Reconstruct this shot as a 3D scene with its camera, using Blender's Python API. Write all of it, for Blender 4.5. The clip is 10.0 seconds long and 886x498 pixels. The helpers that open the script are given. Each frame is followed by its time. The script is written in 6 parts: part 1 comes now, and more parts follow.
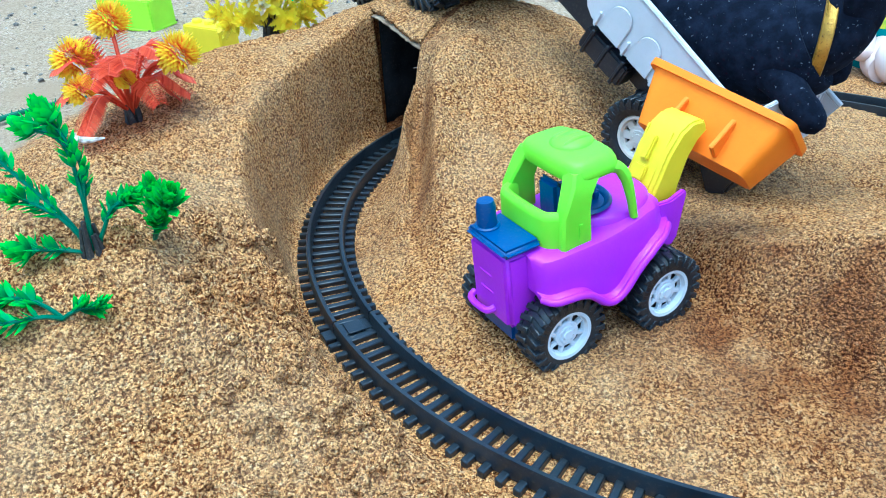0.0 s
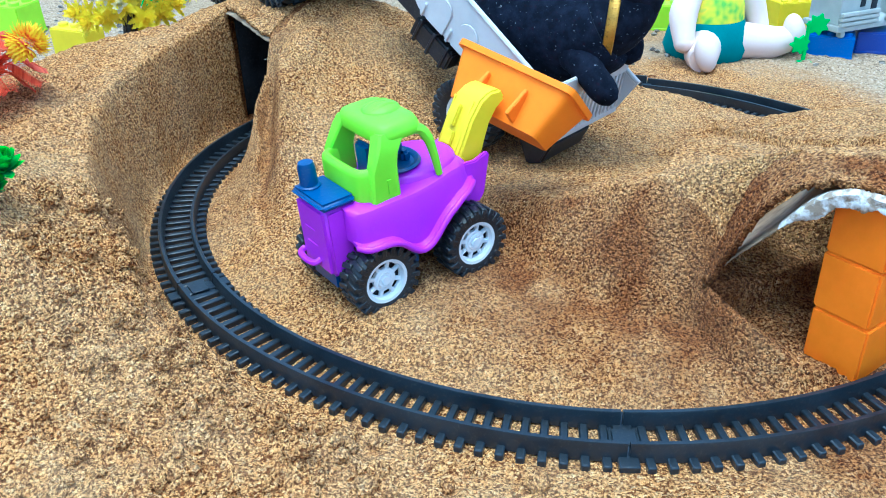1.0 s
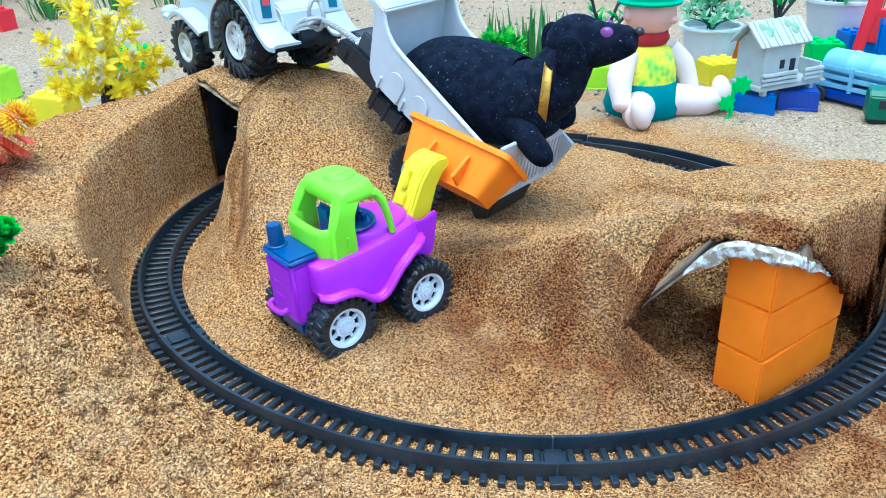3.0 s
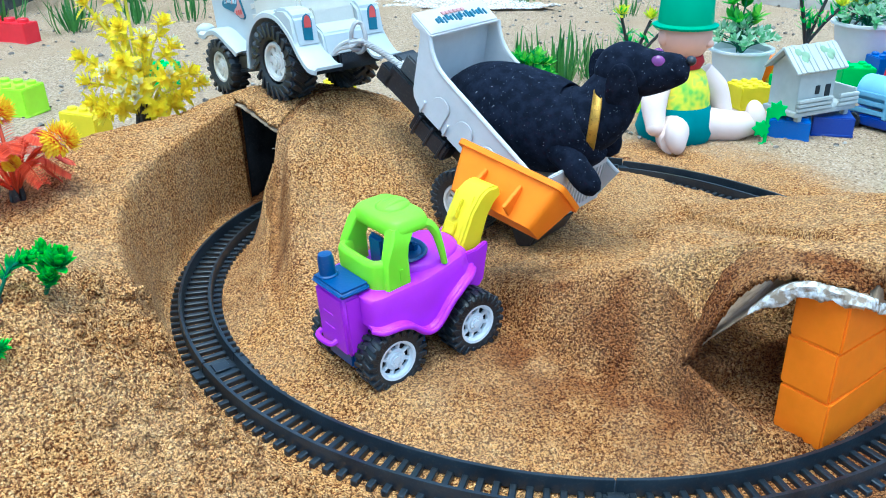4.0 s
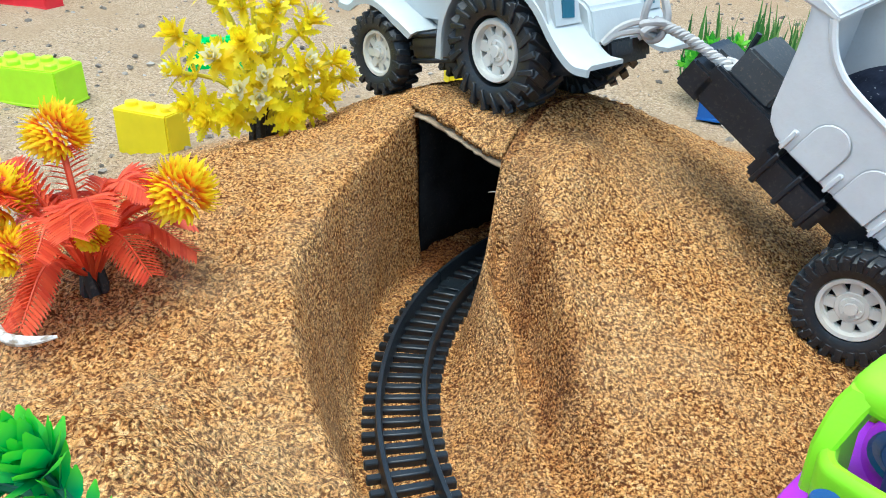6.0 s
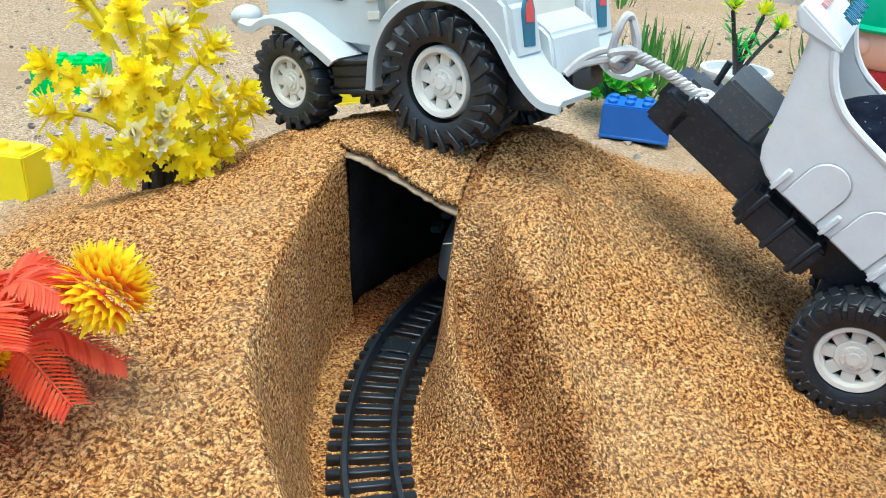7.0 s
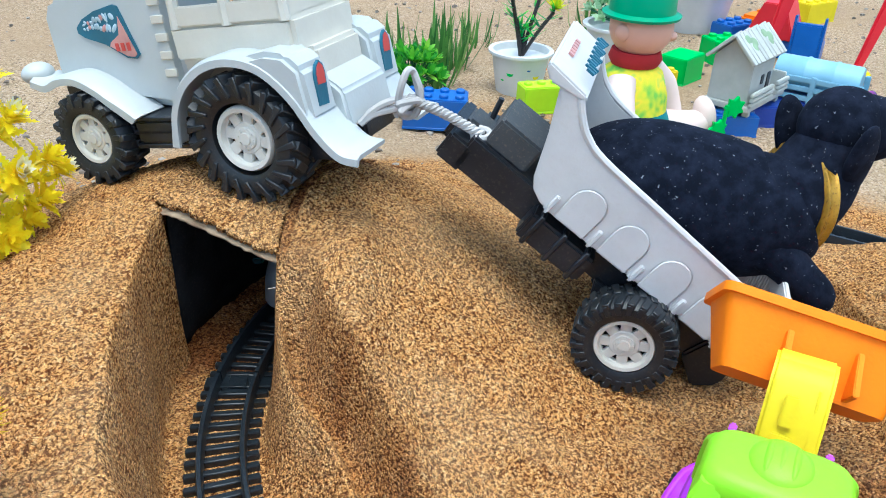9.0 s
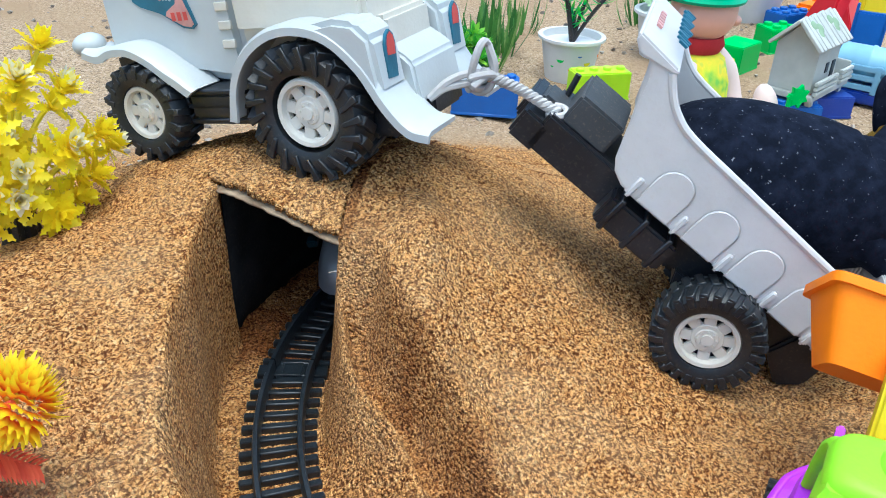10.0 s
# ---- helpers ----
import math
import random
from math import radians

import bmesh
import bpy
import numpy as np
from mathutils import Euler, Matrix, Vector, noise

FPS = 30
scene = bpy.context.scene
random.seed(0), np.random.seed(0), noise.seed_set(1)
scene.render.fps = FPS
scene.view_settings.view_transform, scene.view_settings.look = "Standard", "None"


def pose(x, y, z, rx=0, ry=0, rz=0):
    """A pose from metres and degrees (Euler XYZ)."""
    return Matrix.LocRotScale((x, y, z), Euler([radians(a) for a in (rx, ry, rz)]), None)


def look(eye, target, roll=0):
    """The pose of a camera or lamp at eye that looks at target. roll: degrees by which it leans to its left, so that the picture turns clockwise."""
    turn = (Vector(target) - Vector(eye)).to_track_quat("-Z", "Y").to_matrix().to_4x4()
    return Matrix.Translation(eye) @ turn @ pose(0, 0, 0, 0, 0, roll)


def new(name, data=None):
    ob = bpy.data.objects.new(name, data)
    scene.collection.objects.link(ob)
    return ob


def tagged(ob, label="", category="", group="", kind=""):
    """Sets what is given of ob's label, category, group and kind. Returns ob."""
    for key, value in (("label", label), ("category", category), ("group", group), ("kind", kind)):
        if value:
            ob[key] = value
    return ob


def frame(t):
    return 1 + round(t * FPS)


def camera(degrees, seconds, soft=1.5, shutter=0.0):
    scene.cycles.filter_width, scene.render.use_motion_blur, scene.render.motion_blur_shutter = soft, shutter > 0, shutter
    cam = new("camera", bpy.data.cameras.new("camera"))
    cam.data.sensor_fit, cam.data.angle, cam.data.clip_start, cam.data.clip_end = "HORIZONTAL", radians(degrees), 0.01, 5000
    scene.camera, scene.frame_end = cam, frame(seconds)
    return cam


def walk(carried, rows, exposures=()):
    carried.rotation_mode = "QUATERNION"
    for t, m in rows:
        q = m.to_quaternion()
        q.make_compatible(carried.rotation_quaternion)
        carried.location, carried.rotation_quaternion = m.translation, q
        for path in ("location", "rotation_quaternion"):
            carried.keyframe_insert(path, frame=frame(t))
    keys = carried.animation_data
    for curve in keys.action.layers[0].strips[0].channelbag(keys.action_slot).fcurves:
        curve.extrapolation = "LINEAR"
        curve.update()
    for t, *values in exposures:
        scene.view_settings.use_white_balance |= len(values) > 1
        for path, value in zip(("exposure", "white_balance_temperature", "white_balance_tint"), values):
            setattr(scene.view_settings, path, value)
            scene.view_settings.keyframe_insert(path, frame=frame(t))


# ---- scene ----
cam = camera(56.1, 10.0, soft=1.0)
PATH = [
    (0, (0.129, 0.083, 0.365), (-0.026, 1.805, -0.64), -2.9),
    (0.5, (0.158, 0.034, 0.347), (0.094, 1.773, -0.639), -2.9),
    (1, (0.196, 0.002, 0.358), (0.249, 1.746, -0.619), -1.7),
    (1.5, (0.207, -0.032, 0.391), (0.294, 1.736, -0.54), -2.1),
    (2, (0.192, -0.064, 0.395), (0.284, 1.72, -0.503), -2.1),
    (2.5, (0.203, -0.067, 0.4), (0.309, 1.725, -0.483), -2.2),
    (2.7, (0.206, -0.066, 0.399), (0.326, 1.724, -0.485), -2.1),
    (3.8, (0.191, -0.078, 0.401), (0.357, 1.719, -0.46), -0.7),
    (4, (0.167, -0.046, 0.409), (0.295, 1.758, -0.446), -0.9),
    (4.5, (0.108, 0.061, 0.409), (0.126, 1.894, -0.392), -1.3),
    (5, (0.049, 0.163, 0.356), (-0.034, 1.992, -0.45), -0.5),
    (5.2, (0.031, 0.205, 0.34), (-0.056, 2.021, -0.492), -0.6),
    (6.3, (-0.066, 0.387, 0.33), (0.195, 2.155, -0.569), 2.0),
    (6.5, (-0.075, 0.408, 0.325), (0.244, 2.17, -0.567), 2.5),
    (7, (-0.101, 0.446, 0.331), (0.404, 2.169, -0.551), 3.2),
    (7.5, (-0.143, 0.42, 0.373), (0.541, 2.05, -0.562), 3.2),
    (8, (-0.134, 0.402, 0.371), (0.615, 1.979, -0.604), 3.6),
    (8.5, (-0.114, 0.403, 0.4), (0.741, 1.919, -0.585), 4.2),
    (9, (-0.105, 0.421, 0.409), (0.765, 1.938, -0.561), 2.6),
    (9.5, (-0.121, 0.441, 0.4), (0.715, 1.98, -0.566), 2.1),
    (10, (-0.119, 0.458, 0.385), (0.697, 1.997, -0.599), 2.7),
]
TONE = [(0, 1.40, 4350, -15), (2.5, 1.44, 4500, -13), (4.0, 1.36, 4750, -13), (4.5, 1.31, 4850, -11), (5.2, 1.27, 4750, -13), (6.5, 1.32, 5900, -6), (7.0, 1.34, 5700, -8), (7.5, 1.32, 5400, -12), (8.5, 1.24, 5450, -8), (9.5, 1.18, 5500, -4), (10, 1.18, 5500, -4)]
walk(cam, [(t, look(eye, target, roll)) for t, eye, target, roll in PATH], TONE)

# ---- light ----
world = bpy.data.worlds.new("sky")
scene.world = world
world.use_nodes = True
wn, wl = world.node_tree.nodes, world.node_tree.links
sky = wn.new("ShaderNodeTexSky")
sky.sky_type, sky.sun_disc = "NISHITA", False
sky.sun_elevation, sky.sun_rotation = radians(81), radians(-150)
sky.air_density, sky.dust_density = 0.9, 4.0
wn["Background"].inputs["Strength"].default_value = 0.158
wl.new(sky.outputs[0], wn["Background"].inputs["Color"])
sun = new("sun", bpy.data.lights.new("sun", "SUN"))
sun.data.energy, sun.data.angle, sun.data.color = 0.70, radians(50), (1.0, 0.95, 0.88)
sun.matrix_world = look((0.0, 0.30, 2.8), (0.2, 0.7, 0))


# ---- materials ----
def ramp(nt, stops):
    r = nt.nodes.new("ShaderNodeValToRGB")
    while len(r.color_ramp.elements) < len(stops):
        r.color_ramp.elements.new(0.5)
    for e, (p, c) in zip(r.color_ramp.elements, stops):
        e.position, e.color = p, (*c, 1)
    return r


def noise_node(nt, scale, detail=3.0, rough=0.6, coords="Object"):
    tc = nt.nodes.new("ShaderNodeTexCoord")
    n = nt.nodes.new("ShaderNodeTexNoise")
    n.inputs["Scale"].default_value, n.inputs["Detail"].default_value, n.inputs["Roughness"].default_value = scale, detail, rough
    nt.links.new(tc.outputs[coords], n.inputs["Vector"])
    return n


def mixed(nt, a, b, fac, mode="MIX"):
    m = nt.nodes.new("ShaderNodeMix")
    m.data_type, m.blend_type = "RGBA", mode
    for sock, v in ((m.inputs[6], a), (m.inputs[7], b), (m.inputs[0], fac)):
        if isinstance(v, bpy.types.NodeSocket):
            nt.links.new(v, sock)
        elif isinstance(v, tuple):
            sock.default_value = (*v, 1)
        else:
            sock.default_value = v
    return m.outputs[2]


def material(name):
    m = bpy.data.materials.new(name)
    m.use_nodes = True
    return m, m.node_tree, m.node_tree.nodes["Principled BSDF"]


def bumped(nt, bsdf, height, strength, distance):
    b = nt.nodes.new("ShaderNodeBump")
    b.inputs["Strength"].default_value, b.inputs["Distance"].default_value = strength, distance
    nt.links.new(height, b.inputs["Height"])
    nt.links.new(b.outputs[0], bsdf.inputs["Normal"])


def plastic(name, colour, rough=0.32, dust=0.12, worn=0.15, dust_colour=(0.45, 0.33, 0.2), spec=0.5, metal=0.0, bump=0.25, through_light=0.0):
    """Moulded toy plastic: faint mottling, rubbed gloss, a film of sand dust and a fine skin."""
    m, nt, b = material(name)
    broad, fine = noise_node(nt, 28, 4), noise_node(nt, 420, 2)
    dark = tuple(c * (1 - worn) for c in colour)
    light = tuple(min(1, c * (1 + 0.4 * worn) + 0.02 * worn) for c in colour)
    base = mixed(nt, dark, light, ramp_fac(nt, broad.outputs[0], 0.3, 0.7))
    specks = ramp_fac(nt, fine.outputs[0], 0.56, 0.75)
    scaled = nt.nodes.new("ShaderNodeMath")
    scaled.operation = "MULTIPLY"
    nt.links.new(specks, scaled.inputs[0])
    scaled.inputs[1].default_value = dust
    nt.links.new(mixed(nt, base, dust_colour, scaled.outputs[0]), b.inputs["Base Color"])
    rr = nt.nodes.new("ShaderNodeMapRange")
    rr.inputs["To Min"].default_value, rr.inputs["To Max"].default_value = rough - 0.08, rough + 0.14
    nt.links.new(broad.outputs[0], rr.inputs["Value"])
    nt.links.new(rr.outputs[0], b.inputs["Roughness"])
    b.inputs["Specular IOR Level"].default_value, b.inputs["Metallic"].default_value = spec, metal
    if through_light:
        b.inputs["Subsurface Weight"].default_value, b.inputs["Subsurface Scale"].default_value = through_light, 0.004
        b.inputs["Subsurface Radius"].default_value = (1, 0.8, 0.5)
    bumped(nt, b, fine.outputs[0], bump, 0.0006)
    return m


def ramp_fac(nt, value, low, high):
    r = nt.nodes.new("ShaderNodeMapRange")
    r.inputs["From Min"].default_value, r.inputs["From Max"].default_value = low, high
    nt.links.new(value, r.inputs["Value"])
    return r.outputs[0]


def crumbs(nt, scale, warp=0.35):
    """Rounded grains of that many to the metre: a random tone and a dome for each."""
    tc, v = nt.nodes.new("ShaderNodeTexCoord"), nt.nodes.new("ShaderNodeTexVoronoi")
    n = nt.nodes.new("ShaderNodeTexNoise")
    n.inputs["Scale"].default_value = scale * 1.1
    add = nt.nodes.new("ShaderNodeVectorMath")
    add.operation = "MULTIPLY_ADD"
    nt.links.new(tc.outputs["Object"], n.inputs["Vector"])
    nt.links.new(n.outputs["Color"], add.inputs[0])
    add.inputs[1].default_value = (warp / scale,) * 3
    nt.links.new(tc.outputs["Object"], add.inputs[2])
    nt.links.new(add.outputs[0], v.inputs["Vector"])
    v.inputs["Scale"].default_value = scale
    sep = nt.nodes.new("ShaderNodeSeparateColor")
    nt.links.new(v.outputs["Color"], sep.inputs[0])
    dome = nt.nodes.new("ShaderNodeMath")
    dome.operation = "SUBTRACT"
    dome.inputs[0].default_value = 1.0
    nt.links.new(v.outputs["Distance"], dome.inputs[1])
    return sep.outputs[0], dome.outputs[0]


def sand_material():
    m, nt, b = material("sand")
    patch, broad = noise_node(nt, 14, 4), noise_node(nt, 3.2, 3)
    clump, speck = noise_node(nt, 450, 2, 0.5), noise_node(nt, 210, 3, 0.6)
    (t1, d1), (t2, d2) = crumbs(nt, 400, 1.2), crumbs(nt, 640, 0.9)
    tone = ramp(nt, [(0.0, (0.38, 0.162, 0.050)), (0.2, (0.62, 0.290, 0.090)), (0.6, (0.85, 0.445, 0.144)), (0.92, (0.87, 0.510, 0.190)), (1.0, (0.89, 0.59, 0.29))])
    nt.links.new(t2, tone.inputs[0])
    tone2 = ramp(nt, [(0.0, (0.44, 0.195, 0.062)), (0.3, (0.76, 0.375, 0.114)), (0.8, (0.87, 0.500, 0.180)), (1.0, (0.90, 0.62, 0.31))])
    nt.links.new(t1, tone2.inputs[0])
    sand = mixed(nt, tone.outputs[0], tone2.outputs[0], 0.5)
    # gaps between the crumbs and pores: shade painted as dark colour, uneven in size
    sand = mixed(nt, sand, (0.22, 0.074, 0.016), ramp_fac(nt, d2, 0.45, 0.22))
    sand = mixed(nt, sand, (0.160, 0.050, 0.012), ramp_fac(nt, clump.outputs[0], 0.490, 0.375))
    bright = mixed(nt, sand, (1.09, 1.07, 1.04), 1.0, "MULTIPLY")
    sand = mixed(nt, sand, bright, ramp_fac(nt, clump.outputs[0], 0.50, 0.62))
    sand = mixed(nt, sand, mixed(nt, sand, (0.80, 0.72, 0.66), 1.0, "MULTIPLY"), ramp_fac(nt, speck.outputs[0], 0.50, 0.36))
    # drier, paler skin in patches
    dry = mixed(nt, sand, (0.70, 0.50, 0.27), 0.22)
    sand = mixed(nt, sand, dry, ramp_fac(nt, patch.outputs[0], 0.42, 0.66))
    # the trodden yard round the heap is greyer
    soil = ramp(nt, [(0.0, (0.20, 0.140, 0.092)), (0.2, (0.47, 0.325, 0.195)), (0.7, (0.61, 0.440, 0.275)), (1.0, (0.74, 0.59, 0.43))])
    nt.links.new(t1, soil.inputs[0])
    soil_b = mixed(nt, soil.outputs[0], (0.50, 0.345, 0.205), ramp_fac(nt, broad.outputs[0], 0.45, 0.7))
    yard = nt.nodes.new("ShaderNodeAttribute")
    yard.attribute_name = "yard"
    # one tint for the wet heap front and for shade painted in cuts and tunnels
    wet_shade = nt.nodes.new("ShaderNodeAttribute")
    wet_shade.attribute_name = "damp"
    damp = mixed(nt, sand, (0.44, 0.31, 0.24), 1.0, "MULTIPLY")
    sand = mixed(nt, sand, damp, wet_shade.outputs["Fac"])
    nt.links.new(mixed(nt, sand, soil_b, yard.outputs["Fac"]), b.inputs["Base Color"])
    b.inputs["Roughness"].default_value, b.inputs["Specular IOR Level"].default_value = 0.95, 0.15
    both = nt.nodes.new("ShaderNodeMath")
    both.operation = "MULTIPLY_ADD"
    nt.links.new(d2, both.inputs[0])
    both.inputs[1].default_value = 0.45
    nt.links.new(d1, both.inputs[2])
    relief = nt.nodes.new("ShaderNodeMath")
    relief.operation = "MULTIPLY_ADD"
    nt.links.new(clump.outputs[0], relief.inputs[0])
    relief.inputs[1].default_value = 2.0
    nt.links.new(both.outputs[0], relief.inputs[2])
    bumped(nt, b, relief.outputs[0], 1.0, 0.0030)
    return m


M = {
    "sand": sand_material(),
    "track": plastic("black_track_plastic", (0.008, 0.014, 0.021), 0.30, 0.05, 0.35, spec=0.5),
    "tyre": plastic("black_tyre_rubber", (0.009, 0.013, 0.018), 0.40, 0.08, 0.35, spec=0.5),
    "black": plastic("black_plastic", (0.008, 0.011, 0.017), 0.36, 0.07, 0.35, spec=0.5),
    "purple": plastic("purple_plastic", (0.38, 0.020, 0.60), 0.38, 0.03, 0.08, spec=0.4, through_light=0.06),
    "green": plastic("lime_green_plastic", (0.30, 0.70, 0.015), 0.40, 0.02, 0.08, spec=0.35, through_light=0.12),
    "navy": plastic("navy_blue_plastic", (0.006, 0.055, 0.19), 0.36, 0.06, 0.15),
    "yellow": plastic("yellow_plastic", (0.76, 0.61, 0.006), 0.42, 0.02, 0.08, spec=0.3, through_light=0.1),
    "orange": plastic("orange_plastic", (0.90, 0.22, 0.002), 0.45, 0.01, 0.08, spec=0.15, through_light=0.05),
    "rim": plastic("white_rim_plastic", (0.70, 0.72, 0.74), 0.4, 0.05, 0.1),
    "cream": plastic("cream_rim_plastic", (0.65, 0.62, 0.55), 0.42, 0.08, 0.12),
    "white": plastic("white_plastic", (0.48, 0.505, 0.50), 0.33, 0.04, 0.06),
    "ivory": plastic("ivory_plastic", (0.62, 0.585, 0.50), 0.38, 0.06, 0.08),
    "bed": plastic("pinkish_white_plastic", (0.60, 0.585, 0.57), 0.42, 0.10, 0.1),
}
# ---- building helpers ----
def finish(bm, name, mats, angle=38):
    bmesh.ops.recalc_face_normals(bm, faces=bm.faces)
    for f in bm.faces:
        f.smooth = True
    for e in bm.edges:
        if len(e.link_faces) == 2 and e.calc_face_angle(0) > radians(angle):
            e.smooth = False
    me = bpy.data.meshes.new(name)
    bm.to_mesh(me)
    bm.free()
    for m in mats if isinstance(mats, (list, tuple)) else [mats]:
        me.materials.append(m)
    return me


def part(name, shape, mat, parent, label="", at=None):
    """Links a bmesh, or a mesh that is used again, as one object under its thing or part."""
    me = finish(shape, name, mat) if isinstance(shape, bmesh.types.BMesh) else shape
    ob = new(name, me)
    ob.parent = parent
    if at is not None:
        ob.matrix_basis = at
    if label:
        ob["label"] = label
    return ob


def thing(name, at, label, category, group="", shape=None, mat=None, kind=""):
    me = finish(shape, name, mat) if isinstance(shape, bmesh.types.BMesh) else shape
    ob = new(name, me)
    ob.matrix_basis = at
    return tagged(ob, label, category, group, kind)


def rounded(bm, verts, width, segments=2):
    edges = {e for v in verts for e in v.link_edges if len(e.link_faces) == 2 and e.calc_face_angle(0) > 0.5}
    if width > 0 and edges:
        bmesh.ops.bevel(bm, geom=list(edges), offset=width, segments=segments, affect="EDGES", clamp_overlap=True)


def box(bm, x0, x1, y0, y1, z0, z1, bevel=0.0, m=None, segments=2, taper=None):
    """A block; taper: (x, y) factors of its top face."""
    sub = bmesh.new()
    bmesh.ops.create_cube(sub, size=1)
    for v in sub.verts:
        k = taper if taper and v.co.z > 0 else (1, 1)
        v.co = Vector(((x0 + x1) / 2 + v.co.x * (x1 - x0) * k[0], (y0 + y1) / 2 + v.co.y * (y1 - y0) * k[1], z0 if v.co.z < 0 else z1))
    rounded(sub, sub.verts[:], bevel, segments)
    return join(bm, sub, m)


def join(bm, sub, m=None, slot=None):
    if m is not None:
        bmesh.ops.transform(sub, matrix=m, verts=sub.verts)
    vs = [bm.verts.new(v.co) for v in sub.verts]
    sub.verts.index_update()
    for f in sub.faces:
        try:
            nf = bm.faces.new([vs[v.index] for v in f.verts])
            nf.material_index = f.material_index if slot is None else slot
        except ValueError:
            pass
    sub.free()
    return vs


def prism(bm, pts, y0, y1, bevel=0.0, m=None, segments=2, slot=None):
    """A slab with the outline pts in the x-z plane."""
    sub = bmesh.new()
    f = sub.faces.new([sub.verts.new((x, y0, z)) for x, z in pts])
    out = bmesh.ops.extrude_face_region(sub, geom=[f])
    for v in out["geom"]:
        if isinstance(v, bmesh.types.BMVert):
            v.co.y = y1
    bmesh.ops.recalc_face_normals(sub, faces=sub.faces)
    rounded(sub, sub.verts[:], bevel, segments)
    return join(bm, sub, m, slot)


def lathe(bm, profile, steps=32, m=None, slot=None, closed=False):
    """Turns (radius, height) pairs round z."""
    sub = bmesh.new()
    rings = []
    for r, h in profile:
        if r < 1e-6:
            rings.append([sub.verts.new((0, 0, h))])
        else:
            rings.append([sub.verts.new((r * math.cos(2 * math.pi * k / steps), r * math.sin(2 * math.pi * k / steps), h)) for k in range(steps)])
    pairs = list(zip(rings, rings[1:])) + ([(rings[-1], rings[0])] if closed else [])
    for a, b in pairs:
        for k in range(steps):
            j = (k + 1) % steps
            loop = [a[k % len(a)], a[j % len(a)], b[j % len(b)], b[k % len(b)]]
            loop = list(dict.fromkeys(loop))
            if len(loop) > 2:
                sub.faces.new(loop)
    return join(bm, sub, m, slot)


def tube(bm, pts, radii, sides=10, m=None, slot=None, squash=1.0, cap=True):
    """A round bar along pts; radii: one, or one for each point."""
    pts = [Vector(p) for p in pts]
    radii = [radii] * len(pts) if isinstance(radii, (int, float)) else radii
    sub, rings, side = bmesh.new(), [], None
    for k, p in enumerate(pts):
        way = (pts[min(k + 1, len(pts) - 1)] - pts[max(k - 1, 0)]).normalized()
        if side is None:
            side = way.cross(Vector((0, 0, 1)) if abs(way.z) < 0.9 else Vector((1, 0, 0))).normalized()
        side = (side - way * side.dot(way)).normalized()
        up = side.cross(way)
        rings.append([sub.verts.new(p + radii[k] * (side * math.cos(a) + up * squash * math.sin(a))) for a in (2 * math.pi * j / sides for j in range(sides))])
    for a, b in zip(rings, rings[1:]):
        for j in range(sides):
            sub.faces.new((a[j], a[(j + 1) % sides], b[(j + 1) % sides], b[j]))
    if cap:
        sub.faces.new(rings[0][::-1])
        sub.faces.new(rings[-1])
    return join(bm, sub, m, slot)


def blob(bm, centre, radii, m=None, slot=None, detail=(20, 14), turn=(0, 0, 0)):
    sub = bmesh.new()
    bmesh.ops.create_uvsphere(sub, u_segments=detail[0], v_segments=detail[1], radius=1)
    bmesh.ops.transform(sub, matrix=pose(*centre, *turn) @ Matrix.Diagonal((*radii, 1)), verts=sub.verts)
    return join(bm, sub, m, slot)


def curve_points(pts, steps=8):
    """Catmull-Rom through pts."""
    pts = [Vector(p) for p in pts]
    ext = [2 * pts[0] - pts[1], *pts, 2 * pts[-1] - pts[-2]]
    out = []
    for a, b, c, d in zip(ext, ext[1:], ext[2:], ext[3:]):
        for k in range(steps):
            t = k / steps
            out.append(0.5 * (2 * b + (c - a) * t + (2 * a - 5 * b + 4 * c - d) * t * t + (3 * b - a - 3 * c + d) * t**3))
    return [*out, pts[-1]]


# ---- the loop of track ----
LOOP = (0.349, 0.775)
BEND = [(0, 0.372), (29, 0.344), (44, 0.339), (63, 0.332), (90, 0.327), (120, 0.335), (140, 0.358), (155, 0.371), (165, 0.377), (175, 0.382), (185, 0.385), (200, 0.3855), (235, 0.386), (250, 0.389), (265, 0.3945), (290, 0.396), (320, 0.396), (345, 0.386), (360, 0.372)]
_BA, _BR = [np.array(v, float) for v in zip(*BEND)]


def bend(deg):
    """The loop's radius at an angle, softened over a few degrees."""
    deg = np.asarray(deg, float)
    return sum(np.interp((deg + o) % 360, _BA, _BR) for o in (-9, -6, -3, 0, 3, 6, 9)) / 7


# ---- the sand ----
def smooth(a, b, x):
    t = np.clip((x - a) / (b - a), 0, 1)
    return t * t * (3 - 2 * t)


_LATTICE = np.random.default_rng(4).random((256, 256))


def lumps(x, y, size, turn=0.6):
    """Smooth random relief of -1 to 1 with that wavelength."""
    c, s = math.cos(turn + size * 91), math.sin(turn + size * 91)
    u, v = (c * x - s * y) / size + 1000, (s * x + c * y) / size + 1000
    i, j = np.floor(u).astype(int), np.floor(v).astype(int)
    f, g = u - i, v - j
    f, g = f * f * (3 - 2 * f), g * g * (3 - 2 * g)
    q = lambda a, b: _LATTICE[a % 256, b % 256]
    return 2 * ((q(i, j) * (1 - f) + q(i + 1, j) * f) * (1 - g) + (q(i, j + 1) * (1 - f) + q(i + 1, j + 1) * f) * g) - 1


